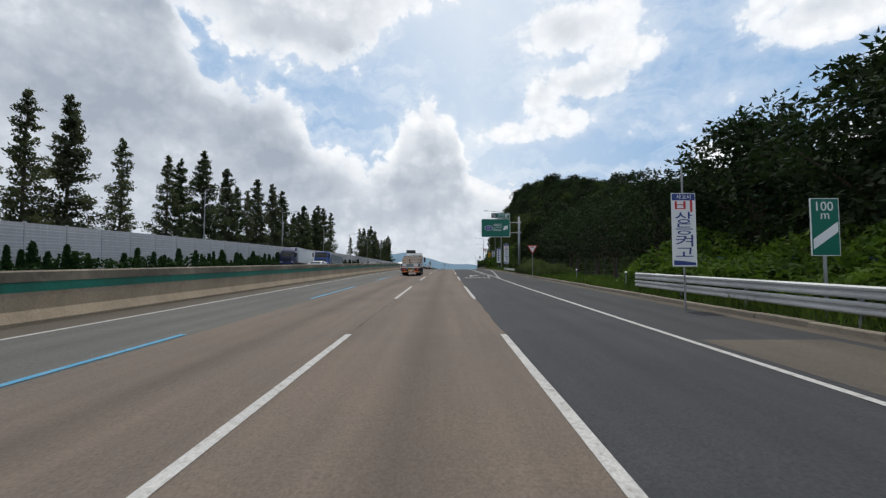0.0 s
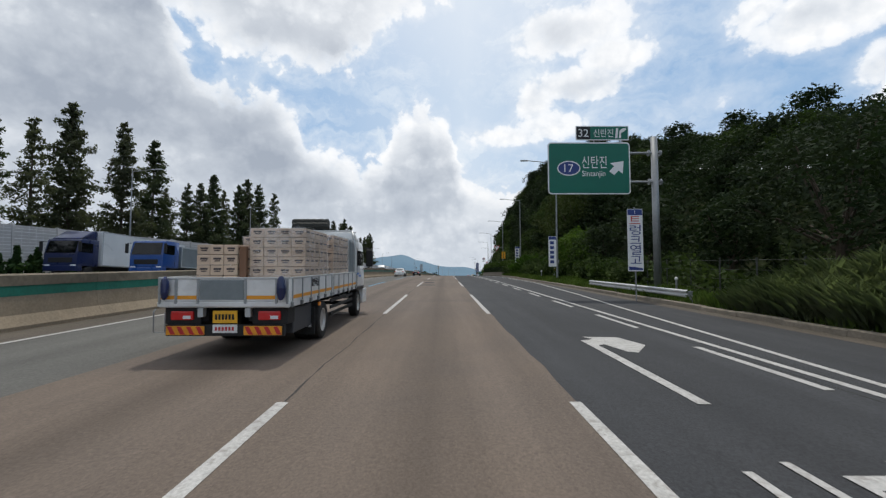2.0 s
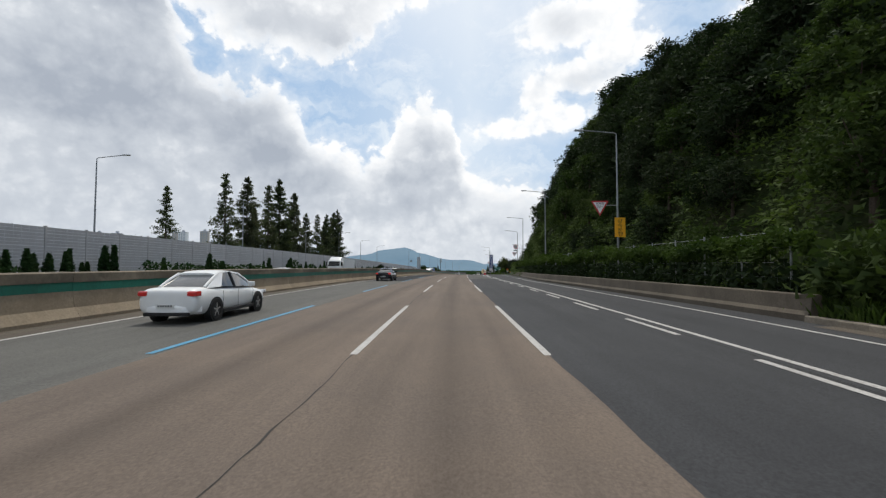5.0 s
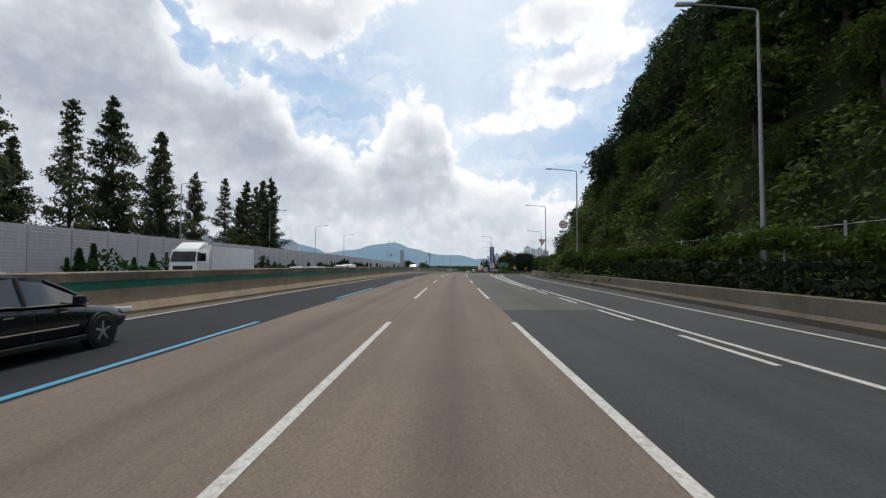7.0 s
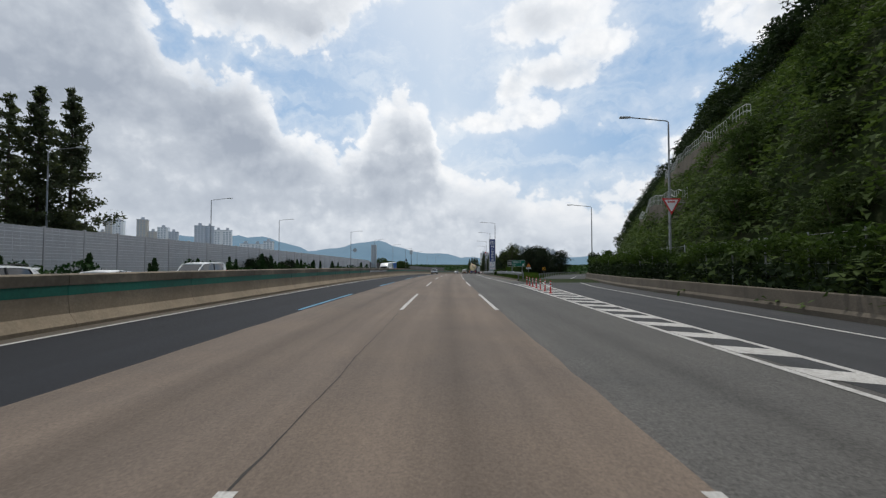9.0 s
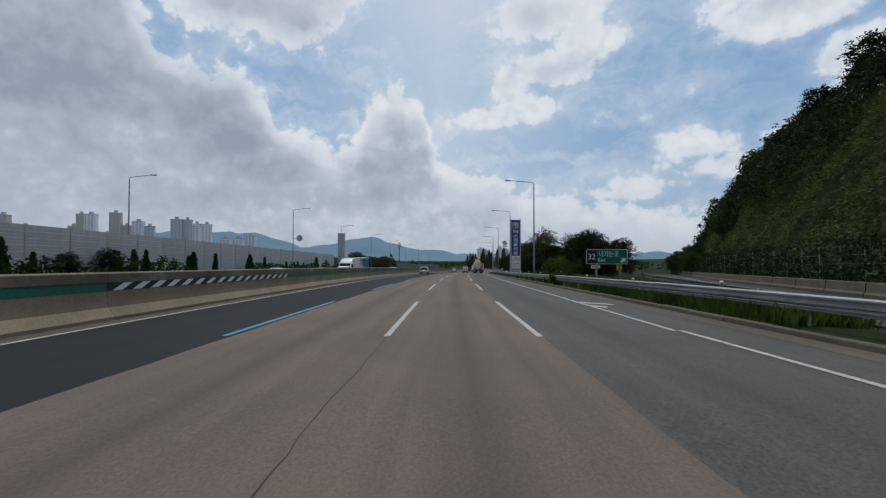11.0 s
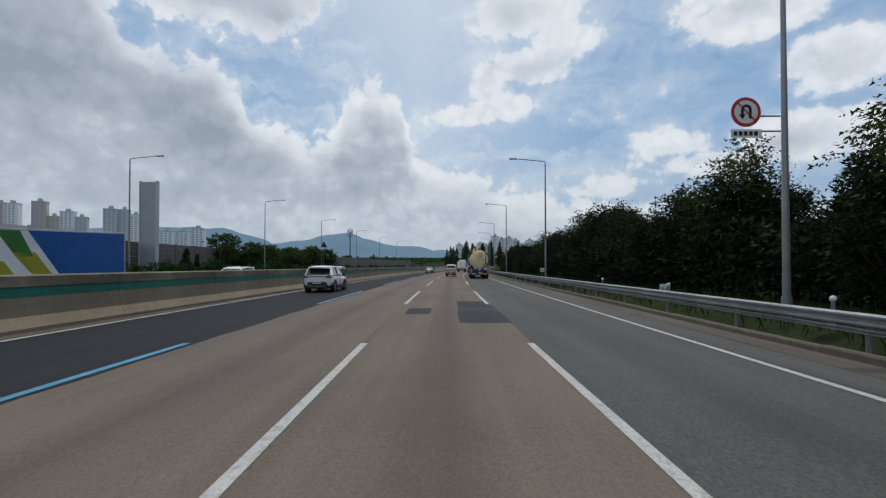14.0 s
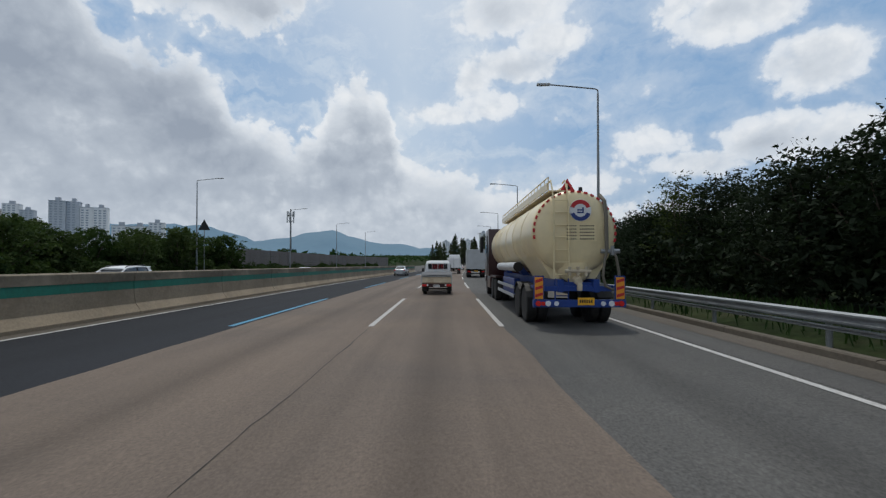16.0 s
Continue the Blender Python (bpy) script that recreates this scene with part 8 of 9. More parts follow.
    number_plate(root, 0.0, 0.05, 0.76, 0.44, 0.22, "plate_yellow", "sign_black")
    number_plate(root, 0.0, 0.05, 0.55, 0.44, 0.15, "plate_white", "sign_red")
    for x in (-0.98, 0.98):
        bm = bmesh.new()
        box(bm, x - 0.09, x + 0.09, 0.5, 1.7, 0.40, 0.88, 0.03)
        part("tool_box", bm, M["tarp_dark"], root, "dark grey tool box")
        lamp_plate(root, "side_marker", *sorted((x * 1.16, x * 1.20)), 1.95, 2.07, bed - 0.27, bed - 0.19, M["amber_light"], 0.01)
        bm = bmesh.new()
        box(bm, x - 0.22, x + 0.16, 1.68, 1.71, 0.20, 0.78)
        mf = part("mud_flap", bm, M["rubber"], root)
        bars(mf, x - 0.16, x + 0.12, 0.36, 0.08, 3, M["sign_white"], 1.678)
        for z in (0.44, 0.60, 0.76):
            lamp_plate(root, "side_guard", x * 1.13 - 0.02, x * 1.13 + 0.02, 3.2, 5.9, z, z + 0.08, M["chassis"], 0.008)
        wheel(root, (1 if x > 0 else -1) * 1.13, 2.45, 0.43, 0.30)
        wheel(root, (1 if x > 0 else -1) * 1.10, 7.05, 0.43, 0.26)
        wheel(root, (1 if x > 0 else -1) * 0.80, 2.45, 0.43, 0.26)
        lamp_plate(root, "front_mudguard", x * 1.06 - 0.14, x * 1.06 + 0.14, 6.45, 7.65, 0.86, 0.98, M["black_plastic"], 0.03)
        lamp_plate(root, "cab_step", x * 1.06 - 0.12, x * 1.06 + 0.12, 7.55, 8.3, 0.38, 0.86, M["white_paint"], 0.03)
    bm = bmesh.new()
    tube(bm, (-1.0, 2.45, 0.43), (1.0, 2.45, 0.43), 0.08, 0.08, 10)
    tube(bm, (-1.0, 7.05, 0.43), (1.0, 7.05, 0.43), 0.06, 0.06, 10)
    part("axles", bm, M["chassis"], root)
    # headboard, grey tarpaulin panel, ladder frame
    bm = bmesh.new()
    box(bm, -1.10, 1.10, 5.62, 6.28, bed, 2.48, 0.10)
    part("headboard", bm, M["board_grey"], root, "dark grey headboard behind the cab")
    bm = bmesh.new()
    for x in (-1.1, 1.1):
        pipe(bm, [(x, 6.30, bed), (x, 6.32, 2.3), (x * 0.96, 6.40, 2.62), (x * 0.86, 6.6, 2.78)], 0.03, 6)
    pipe(bm, [(-0.95, 6.6, 2.78), (0.95, 6.6, 2.78)], 0.03, 6)
    pipe(bm, [(-0.95, 7.3, 2.78), (0.95, 7.3, 2.78)], 0.03, 6)
    part("roof_rack", bm, M["pale_steel"], root)
    cab(root, "white_paint", 6.45, 8.38, 1.06, 0.86, 2.45, 0.30)
    bm = bmesh.new()
    prof = [(6.5, 2.40), (6.5, 2.74), (7.0, 2.73), (7.75, 2.56), (8.0, 2.43)]
    loft(bm, [[(-1.0, y, z) for y, z in prof], [(1.0, y, z) for y, z in prof]])
    bmesh.ops.bevel(bm, geom=list(bm.edges), offset=0.07, segments=2, affect="EDGES", profile=0.6)
    smooth_by_angle(part("roof_dome", bm, M["white_paint"], root), 40)
    for z, y in ((1.36, 6.95), (1.28, 7.30)):
        lamp_plate(root, "blue_decal", 1.066, 1.070, y, y + 0.40, z, z + 0.06, M["trailer_blue"], 0)
    for s in (-1, 1):
        bm = bmesh.new()
        box(bm, *sorted((s * 1.16, s * 1.40)), 8.16, 8.26, 1.62, 2.22, 0.03)
        mir = part("mirror", bm, M["black_plastic"], root)
        bm = bmesh.new()
        pipe(bm, [(s * 1.0, 8.05, 2.30), (s * 1.28, 8.20, 2.28), (s * 1.28, 8.20, 1.60), (s * 1.02, 8.05, 1.52)], 0.018, 6)
        part("mirror_arm", bm, M["black_plastic"], mir)
    return root


truck_at = on_road(53.45, -3.71)
flatbed_truck(truck_at)
CT = (0.285, 0.36, 0.198)
bed_at = truck_at @ pose(0, 0, 1.064)
carton_stack(bed_at @ pose(-0.06, 1.20, 0), 4, 5, 7, CT, True, "tall film-wrapped stack of brown printed cartons")
carton_stack(bed_at @ pose(-1.06, 1.05, 0), 3, 4, 5, (0.27, 0.36, 0.208), False, "lower stack of brown printed cartons")
carton_stack(bed_at @ pose(-0.02, 3.45, 0), 4, 5, 7, CT, True, "second film-wrapped carton stack behind the cab")
carton_stack(bed_at @ pose(-1.12, 3.30, 0), 4, 5, 7, (0.265, 0.36, 0.192), True, "third film-wrapped carton stack near the cab")
brown = thing("brown_sheet", bed_at @ pose(-0.235, 1.10, 0), "upright brown board between the carton stacks", "board")
bm = bmesh.new()
box(bm, 0, 0.14, 0, 0.10, 0.002, 1.0, 0.01)
part("board", bm, M["carton_dark"], brown)
roll = thing("rolled_sheet", truck_at @ pose(-0.1, 6.85, 2.82), "black rolled tarpaulin on the cab roof rack", "tarpaulin")
bm = bmesh.new()
for k, (y, z, r) in enumerate(((0.0, 0.13, 0.15), (0.24, 0.12, 0.14), (0.12, 0.27, 0.13))):
    pts = [(-0.95 + 0.115 * j, y + 0.02 * math.sin(j * 2 + k), z + 0.012 * math.cos(j * 3 + k)) for j in range(11)]
    pipe(bm, pts, r, 10)
part("roll", bm, M["rubber_net"], roll)


def pickup(m):
    root = thing("small_pickup", m, "worn cream and white small pickup with a dark cover", "pickup")
    W2 = 0.84
    lamp_plate(root, "bed_floor", -W2, W2, 0.05, 2.85, 0.62, 0.72, M["cream_dirty"], 0.01)
    for x in (-W2, W2):
        lamp_plate(root, "drop_side", x - 0.02, x + 0.02, 0.05, 2.85, 0.66, 1.05, M["cream_dirty"], 0.01)
        lamp_plate(root, "side_rail", x - 0.03, x + 0.03, 0.0, 0.08, 0.62, 1.10, M["pale_steel"], 0.008)
        wheel(root, (1 if x > 0 else -1) * 0.80, 0.95, 0.29, 0.20)
        wheel(root, (1 if x > 0 else -1) * 0.80, 3.75, 0.29, 0.20)
        lamp_plate(root, "mud_flap", x * 0.86 - 0.13, x * 0.86 + 0.13, 0.52, 0.54, 0.16, 0.60, M["rubber"], 0)
        tl = lamp_plate(root, "tail_lamp", *sorted((x * 0.98, x * 0.62)), 0.0, 0.08, 0.47, 0.60, M["red_light"], 0.02)
        lamp_plate(tl, "reversing_lamp", *sorted((x * 0.66, x * 0.56)), -0.008, 0.05, 0.49, 0.58, M["clear_light"], 0.01)
    tg = lamp_plate(root, "tailgate", -W2 + 0.03, W2 - 0.03, 0.02, 0.06, 0.64, 0.98, M["cream_dirty"], 0.01)
    lamp_plate(tg, "rust_edge", -W2 + 0.05, W2 - 0.05, 0.012, 0.024, 0.64, 0.68, M["carton_dark"], 0)
    bm = bmesh.new()
    prof = [(0.0, 1.00), (0.05, 1.12), (0.5, 1.24), (2.6, 1.26), (2.8, 1.22), (2.8, 1.02), (0.05, 0.98)]
    loft(bm, [[(-W2 - 0.02, y, z) for y, z in prof], [(W2 + 0.02, y, z) for y, z in prof]])
    smooth_by_angle(part("tarpaulin", bm, M["tarp_dark"], root, "taut dark grey tarpaulin over the bed"), 25)
    bm = bmesh.new()
    pipe(bm, [(-W2 - 0.02, -0.01, 1.06), (-0.3, -0.015, 1.03), (0.3, -0.015, 1.03), (W2 + 0.02, -0.01, 1.06)], 0.018, 6)
    part("strap", bm, M["pale_steel"], root)
    lamp_plate(root, "rear_bar", -0.80, 0.80, 0.06, 0.14, 0.42, 0.60, M["chassis"], 0.02)
    lamp_plate(root, "bumper_panel", -0.80, 0.80, 0.03, 0.08, 0.46, 0.62, M["maroon_paint"], 0.01)
    number_plate(root, 0, 0.02, 0.50, 0.34, 0.13, "plate_white", "sign_black")
    bm = bmesh.new()
    for x in (-0.4, 0.4):
        box(bm, x - 0.05, x + 0.05, 0.2, 4.4, 0.42, 0.6)
    part("chassis_frame", bm, M["chassis"], root)
    # cab seen from behind
    rings = []
    for y, zt, w in ((2.90, 1.80, 0.70), (3.02, 1.94, 0.72), (3.7, 1.96, 0.72), (4.1, 1.86, 0.70), (4.55, 1.16, 0.80), (4.75, 0.9, 0.80)):
        rings.append([(-0.82, y, 0.55), (-0.83, y, 1.15 if zt > 1.2 else zt - 0.1), (-w, y, zt - 0.06), (-w * 0.8, y, zt), (w * 0.8, y, zt), (w, y, zt - 0.06), (0.83, y, 1.15 if zt > 1.2 else zt - 0.1), (0.82, y, 0.55)])
    smooth_by_angle(part("cab", loft(bmesh.new(), rings), M["white_paint"], root), 30)
    for a, b in ((-0.60, -0.36), (-0.32, -0.03), (0.03, 0.32), (0.36, 0.60)):
        lamp_plate(root, "rear_window", a, b, 2.865, 2.91, 1.42, 1.74, M["glass"], 0.03)
    for k in range(7):
        x = -0.33 + 0.11 * k
        lamp_plate(root, "window_guard", x - 0.012, x + 0.012, 2.845, 2.862, 1.42, 1.74, M["sign_red"], 0)
    for s in (-1, 1):
        bm = bmesh.new()
        box(bm, *sorted((s * 0.92, s * 1.06)), 4.05, 4.12, 1.24, 1.46, 0.02)
        mir = part("mirror", bm, M["black_plastic"], root)
        bm = bmesh.new()
        pipe(bm, [(s * 0.8, 4.2, 1.3), (s * 0.95, 4.1, 1.34)], 0.015, 5)
        part("mirror_arm", bm, M["black_plastic"], mir)
        lamp_plate(root, "side_window", *sorted((s * 0.79, s * 0.825)), 3.15, 4.05, 1.25, 1.72, M["glass"], 0.02)
    lamp_plate(root, "front_bumper", -0.82, 0.82, 4.65, 4.85, 0.35, 0.6, M["black_plastic"], 0.03)
    bm = bmesh.new()
    tube(bm, (-0.75, 0.95, 0.29), (0.75, 0.95, 0.29), 0.05, 0.05, 8)
    tube(bm, (-0.75, 3.75, 0.29), (0.75, 3.75, 0.29), 0.05, 0.05, 8)
    part("axles", bm, M["chassis"], root)
    return root


pickup(on_road(393.9, -0.28))


def tanker(m):
    root = thing("bulk_tanker", m, "cream bulk tank semi-trailer on a blue chassis", "tanker lorry")
    R, cz, y0, y1 = 1.18, 2.60, 0.35, 11.6

    def ring(y, r, z=cz, sx=1.0):
        return [(r * sx * math.cos(k * math.tau / 40), y, z + r * math.sin(k * math.tau / 40)) for k in range(40)]
    bm = bmesh.new()
    loft(bm, [ring(y0 - 0.16, R * 0.35), ring(y0 - 0.13, R * 0.62), ring(y0 - 0.06, R * 0.88), ring(y0 + 0.06, R * 0.985), ring(y0 + 0.16, R), ring(4.0, R), ring(4.05, R * 1.006), ring(4.12, R), ring(7.8, R), ring(7.85, R * 1.006), ring(7.92, R), ring(y1, R), ring(y1 + 0.15, R * 0.95), ring(y1 + 0.3, R * 0.7), ring(y1 + 0.35, R * 0.3)])
    smooth_by_angle(part("tank", bm, M["cream_paint"], root), 45)
    bm = bmesh.new()
    for y in (2.2, 4.05, 5.9, 7.85, 9.8):
        loft(bm, [ring(y - 0.02, R + 0.002), ring(y - 0.02, R + 0.014), ring(y + 0.02, R + 0.014), ring(y + 0.02, R + 0.002)], caps=False)
    part("weld_bands", bm, M["cream_paint"], root)
    # sloping outlet cone at the tail
    bm = bmesh.new()
    loft(bm, [[(0.62 * math.cos(k * math.tau / 24), y0 + 0.35 + 0.50 * math.sin(k * math.tau / 24), 1.75) for k in range(24)], [(0.40 * math.cos(k * math.tau / 24), y0 + 0.12 + 0.32 * math.sin(k * math.tau / 24), 1.36) for k in range(24)],
              [(0.16 * math.cos(k * math.tau / 24), y0 - 0.02 + 0.14 * math.sin(k * math.tau / 24), 1.18) for k in range(24)]])
    smooth_by_angle(part("outlet_cone", bm, M["cream_paint"], root), 40)
    bm = bmesh.new()
    tube(bm, (-0.34, y0 - 0.30, 1.52), (0.34, y0 - 0.30, 1.52), 0.05, 0.05, 8)
    for x in (-0.22, 0.0, 0.22):
        tube(bm, (x, y0 - 0.30, 1.40), (x, y0 - 0.30, 1.64), 0.045, 0.045, 8)
    tube(bm, (0.0, y0 - 0.36, 1.24), (0.0, y0 - 0.05, 1.30), 0.10, 0.14, 12)
    box(bm, -0.05, 0.07, y0 - 0.45, y0 - 0.36, 1.0, 1.2)
    part("valve_group", bm, M["cream_dirty"], root, "dusty outlet valves")
    # red reflex dashes round the tail
    bm = bmesh.new()
    for k in range(44):
        a = radians(-12 + 204 * k / 43)
        if k % 2:
            continue
        c, s = math.cos(a), math.sin(a)
        m1 = Matrix.Translation((c * R * 0.955, y0 - 0.002, cz + s * R * 0.955)) @ Matrix.Rotation(-a + math.pi / 2, 4, "Y")
        box(bm, -0.050, 0.050, -0.02, 0.02, -0.026, 0.026, 0, m1)
    part("reflex_dashes", bm, M["sign_red"], root)
    # emblem and lettering on the dished end
    ye = y0 - 0.172
    em = flat(root, "emblem", disc(32, 0.30, 0.12, 3.18), M["sign_white"], ye, 0.05)
    flat(em, "emblem_upper", [(0.12 + 0.29 * math.cos(radians(a)), 3.18 + 0.29 * math.sin(radians(a))) for a in range(20, 161, 10)] + [(0.12 + 0.18 * math.cos(radians(a)), 3.18 + 0.18 * math.sin(radians(a))) for a in range(160, 19, -10)], M["sign_red"], ye - 0.005, 0.004)
    flat(em, "emblem_lower", [(0.12 + 0.29 * math.cos(radians(a)), 3.18 + 0.29 * math.sin(radians(a))) for a in range(200, 341, 10)] + [(0.12 + 0.18 * math.cos(radians(a)), 3.18 + 0.18 * math.sin(radians(a))) for a in range(340, 199, -10)], M["sign_blue"], ye - 0.005, 0.004)
    flat(em, "emblem_mark", rect(0.03, 0.21, 3.10, 3.14), M["sign_blue"], ye - 0.006, 0.004)
    flat(em, "emblem_mark", rect(0.03, 0.21, 3.17, 3.21), M["sign_blue"], ye - 0.006, 0.004)
    flat(em, "emblem_mark", rect(0.17, 0.21, 3.10, 3.26), M["sign_blue"], ye - 0.006, 0.004)
    lab = flat(root, "data_panel", rect(-0.32, 0.56, 2.32, 2.84), M["cream_paint"], ye - 0.002, 0.06)
    for k in range(5):
        bars(lab, -0.26, 0.02, 2.38 + 0.09 * k, 0.03, 5, M["carton_side"], ye - 0.004)
        bars(lab, 0.10, 0.50, 2.38 + 0.09 * k, 0.03, 7, M["carton_side"], ye - 0.004)
    # ladder
    bm = bmesh.new()
    for x in (-0.62, -0.22):
        pipe(bm, [(x, y0 - 0.22, 1.30), (x, y0 - 0.22, 3.2), (x, y0 - 0.10, 3.72), (x, y0 + 0.12, 4.06), (x, y0 + 0.4, 4.02)], 0.022, 6)
    for k in range(7):
        tube(bm, (-0.62, y0 - 0.22, 1.42 + 0.34 * k), (-0.22, y0 - 0.22, 1.42 + 0.34 * k), 0.016, 0.016, 6)
    part("ladder", bm, M["cream_paint"], root)
    bm = bmesh.new()
    for x in (-0.60, -0.24):
        tube(bm, (x, y0 - 0.22, 0.72), (x, y0 - 0.22, 1.32), 0.02, 0.02, 6)
    for z in (0.85, 1.1):
        tube(bm, (-0.60, y0 - 0.22, z), (-0.24, y0 - 0.22, z), 0.016, 0.016, 6)
    part("lower_ladder", bm, M["blue_paint"], root)
    # top walkway with folding rail
    bm = bmesh.new()
    box(bm, -0.58, -0.10, y0 + 0.5, y1 - 0.4, cz + R + 0.02, cz + R + 0.06)
    part("walkway", bm, M["cream_dirty"], root)
    bm = bmesh.new()
    for x, zt in ((-0.62, 0.42), (-0.08, 0.22)):
        tube(bm, (x, y0 + 0.4, cz + R + zt), (x, y1 - 0.4, cz + R + zt), 0.02, 0.02, 6)
        n = 20
        for k in range(n + 1):
            y = y0 + 0.4 + (y1 - y0 - 0.8) * k / n
            tube(bm, (x, y, cz + R - 0.02), (x, y, cz + R + zt), 0.014, 0.014, 5)
    part("walkway_rail", bm, M["cream_paint"], root)
    bm = bmesh.new()
    box(bm, -0.66, -0.62, y0 + 0.4, y1 - 0.4, cz + R + 0.05, cz + R + 0.26)
    part("kick_plate", bm, M["cream_paint"], root)
    for y in (2.6, 5.2, 8.4):
        bm = bmesh.new()
        tube(bm, (0.15, y, cz + R - 0.06), (0.15, y, cz + R + 0.14), 0.28, 0.26, 20)
        part("hatch", bm, M["cream_paint"], root)
    bm = bmesh.new()
    tube(bm, (0.28, y0 + 0.35, cz + R - 0.08), (0.28, y0 + 0.35, cz + R + 0.12), 0.07, 0.05, 10)
    part("vent", bm, M["black_plastic"], root)
    tri = flat(root, "warning_triangle", [(-0.28, cz + R + 0.02), (0.18, cz + R + 0.02), (-0.05, cz + R + 0.40)], M["sign_red"], y0 + 0.5, 0.02)
    flat(tri, "triangle_field", [(-0.14, cz + R + 0.09), (0.04, cz + R + 0.09), (-0.05, cz + R + 0.25)], M["chassis"], y0 + 0.495, 0.004)
    # hoses and pipe on the tail
    bm = bmesh.new()
    pipe(bm, [(0.74, y0 + 0.1, cz + R - 0.15), (0.80, y0 - 0.10, 3.45), (0.80, y0 - 0.22, 3.0), (0.80, y0 - 0.24, 2.1)], 0.055, 10)
    part("riser_pipe", bm, M["hose"], root)
    bm = bmesh.new()
    pipe(bm, [(0.80, y0 - 0.24, 2.1), (0.72, y0 - 0.30, 1.8), (0.66, y0 - 0.33, 1.4), (0.72, y0 - 0.34, 1.12), (0.92, y0 - 0.34, 1.02), (1.08, y0 - 0.32, 1.15), (1.10, y0 - 0.3, 1.5), (1.04, y0 - 0.27, 1.9), (0.98, y0 - 0.22, 2.05)], 0.038, 8)
    part("hose", bm, M["hose"], root)
    bm = bmesh.new()
    tube(bm, (0.66, y0 - 0.2, 2.06), (1.16, y0 - 0.2, 2.06), 0.06, 0.06, 8)
    tube(bm, (0.95, y0 - 0.26, 1.95), (0.95, y0 - 0.26, 2.2), 0.05, 0.05, 8)
    part("coupling", bm, M["galvanised"], root)
    bm = bmesh.new()
    tube(bm, (-1.12, 3.2, 1.62), (-1.12, 8.2, 1.62), 0.16, 0.16, 18)
    part("hose_tube", bm, M["pale_steel"], root, "long steel hose tube")
    bm = bmesh.new()
    tube(bm, (-1.12, 3.17, 1.62), (-1.12, 3.2, 1.62), 0.165, 0.165, 18)
    part("tube_cap", bm, M["black_plastic"], root)
    bm = bmesh.new()
    tube(bm, (1.12, 3.2, 1.62), (1.12, 8.2, 1.62), 0.16, 0.16, 18)
    part("hose_tube", bm, M["pale_steel"], root, "long steel hose tube")
    # chassis
    bm = bmesh.new()
    for x in (-0.48, 0.48):
        box(bm, x - 0.08, x + 0.08, 0.0, 11.4, 0.95, 1.30)
    for y in (0.1, 2.0, 3.4, 6.0, 9.0):
        box(bm, -0.48, 0.48, y, y + 0.14, 1.0, 1.22)
    part("chassis_frame", bm, M["blue_paint"], root)
    bm = bmesh.new()
    for x in (-0.62, 0.62):
        for y in (4.4, 8.6):
            plate(bm, [(x - 0.12, 1.30), (x + 0.12, 1.30), (x * 1.5 + 0.10, 1.75), (x * 1.5 - 0.10, 1.75)], y, y + 0.5)
    part("saddles", bm, M["blue_paint"], root)
    bm = bmesh.new()
    box(bm, -0.9, 0.9, 0.02, 0.12, 0.98, 1.12, 0.01)
    part("rear_cross_member", bm, M["blue_paint"], root)
    bm = bmesh.new()
    for x in (-1.08, 1.08):
        box(bm, x - 0.04, x + 0.04, -0.04, 0.06, 0.74, 1.12)
        box(bm, x - 0.04, x + 0.04, -0.02, 0.9, 1.04, 1.12)
    part("rear_stay", bm, M["blue_paint"], root)
    bm = bmesh.new()
    loft(bm, [[(-1.0, 0.5, 1.95), (1.0, 0.5, 1.95), (0.62, 0.5, 1.30), (-0.62, 0.5, 1.30)], [(-1.0, 3.2, 1.95), (1.0, 3.2, 1.95), (0.62, 3.2, 1.30), (-0.62, 3.2, 1.30)]])
    part("tank_skirt", bm, M["cream_paint"], root)
    bp = lamp_plate(root, "rear_bumper", -1.23, 1.23, -0.10, 0.06, 0.56, 0.76, M["blue_paint"], 0.015)
    for x in (-1.10, -0.84, 0.84, 1.10):
        bm = bmesh.new()
        tube(bm, (x, -0.125, 0.66), (x, -0.10, 0.66), 0.072, 0.078, 16)
        part("tail_lamp", bm, M["clear_light"] if abs(x) < 0.9 else M["red_light"], bp)
    for x in (-0.97, 0.97):
        lamp_plate(bp, "reflector", x - 0.05, x + 0.05, -0.115, -0.10, 0.61, 0.71, M["red_light"], 0.004)
    for x in (-0.62, 0.62):
        bm = bmesh.new()
        tube(bm, (x, -0.125, 0.66), (x, -0.10, 0.66), 0.06, 0.065, 14)
        part("white_lamp", bm, M["clear_light"], bp)
    number_plate(root, 0.16, -0.115, 0.72, 0.44, 0.20, "plate_yellow", "sign_black")
    for x in (-1.08, 1.08):
        fl = lamp_plate(root, "warning_board", x - 0.11, x + 0.11, -0.09, -0.07, 0.78, 1.36, M["orange_tape"], 0.004)
        lamp_plate(fl, "board_frame", x - 0.14, x + 0.14, -0.068, -0.04, 0.76, 1.40, M["blue_paint"], 0.006)
        for k in range(3):
            bm = bmesh.new()
            z = 0.82 + 0.19 * k
            plate(bm, [(x - 0.10, z), (x - 0.10, z + 0.08), (x + 0.10, z + 0.14), (x + 0.10, z + 0.06)], -0.095, -0.09)
            part("red_stripe", bm, M["sign_red"], fl)
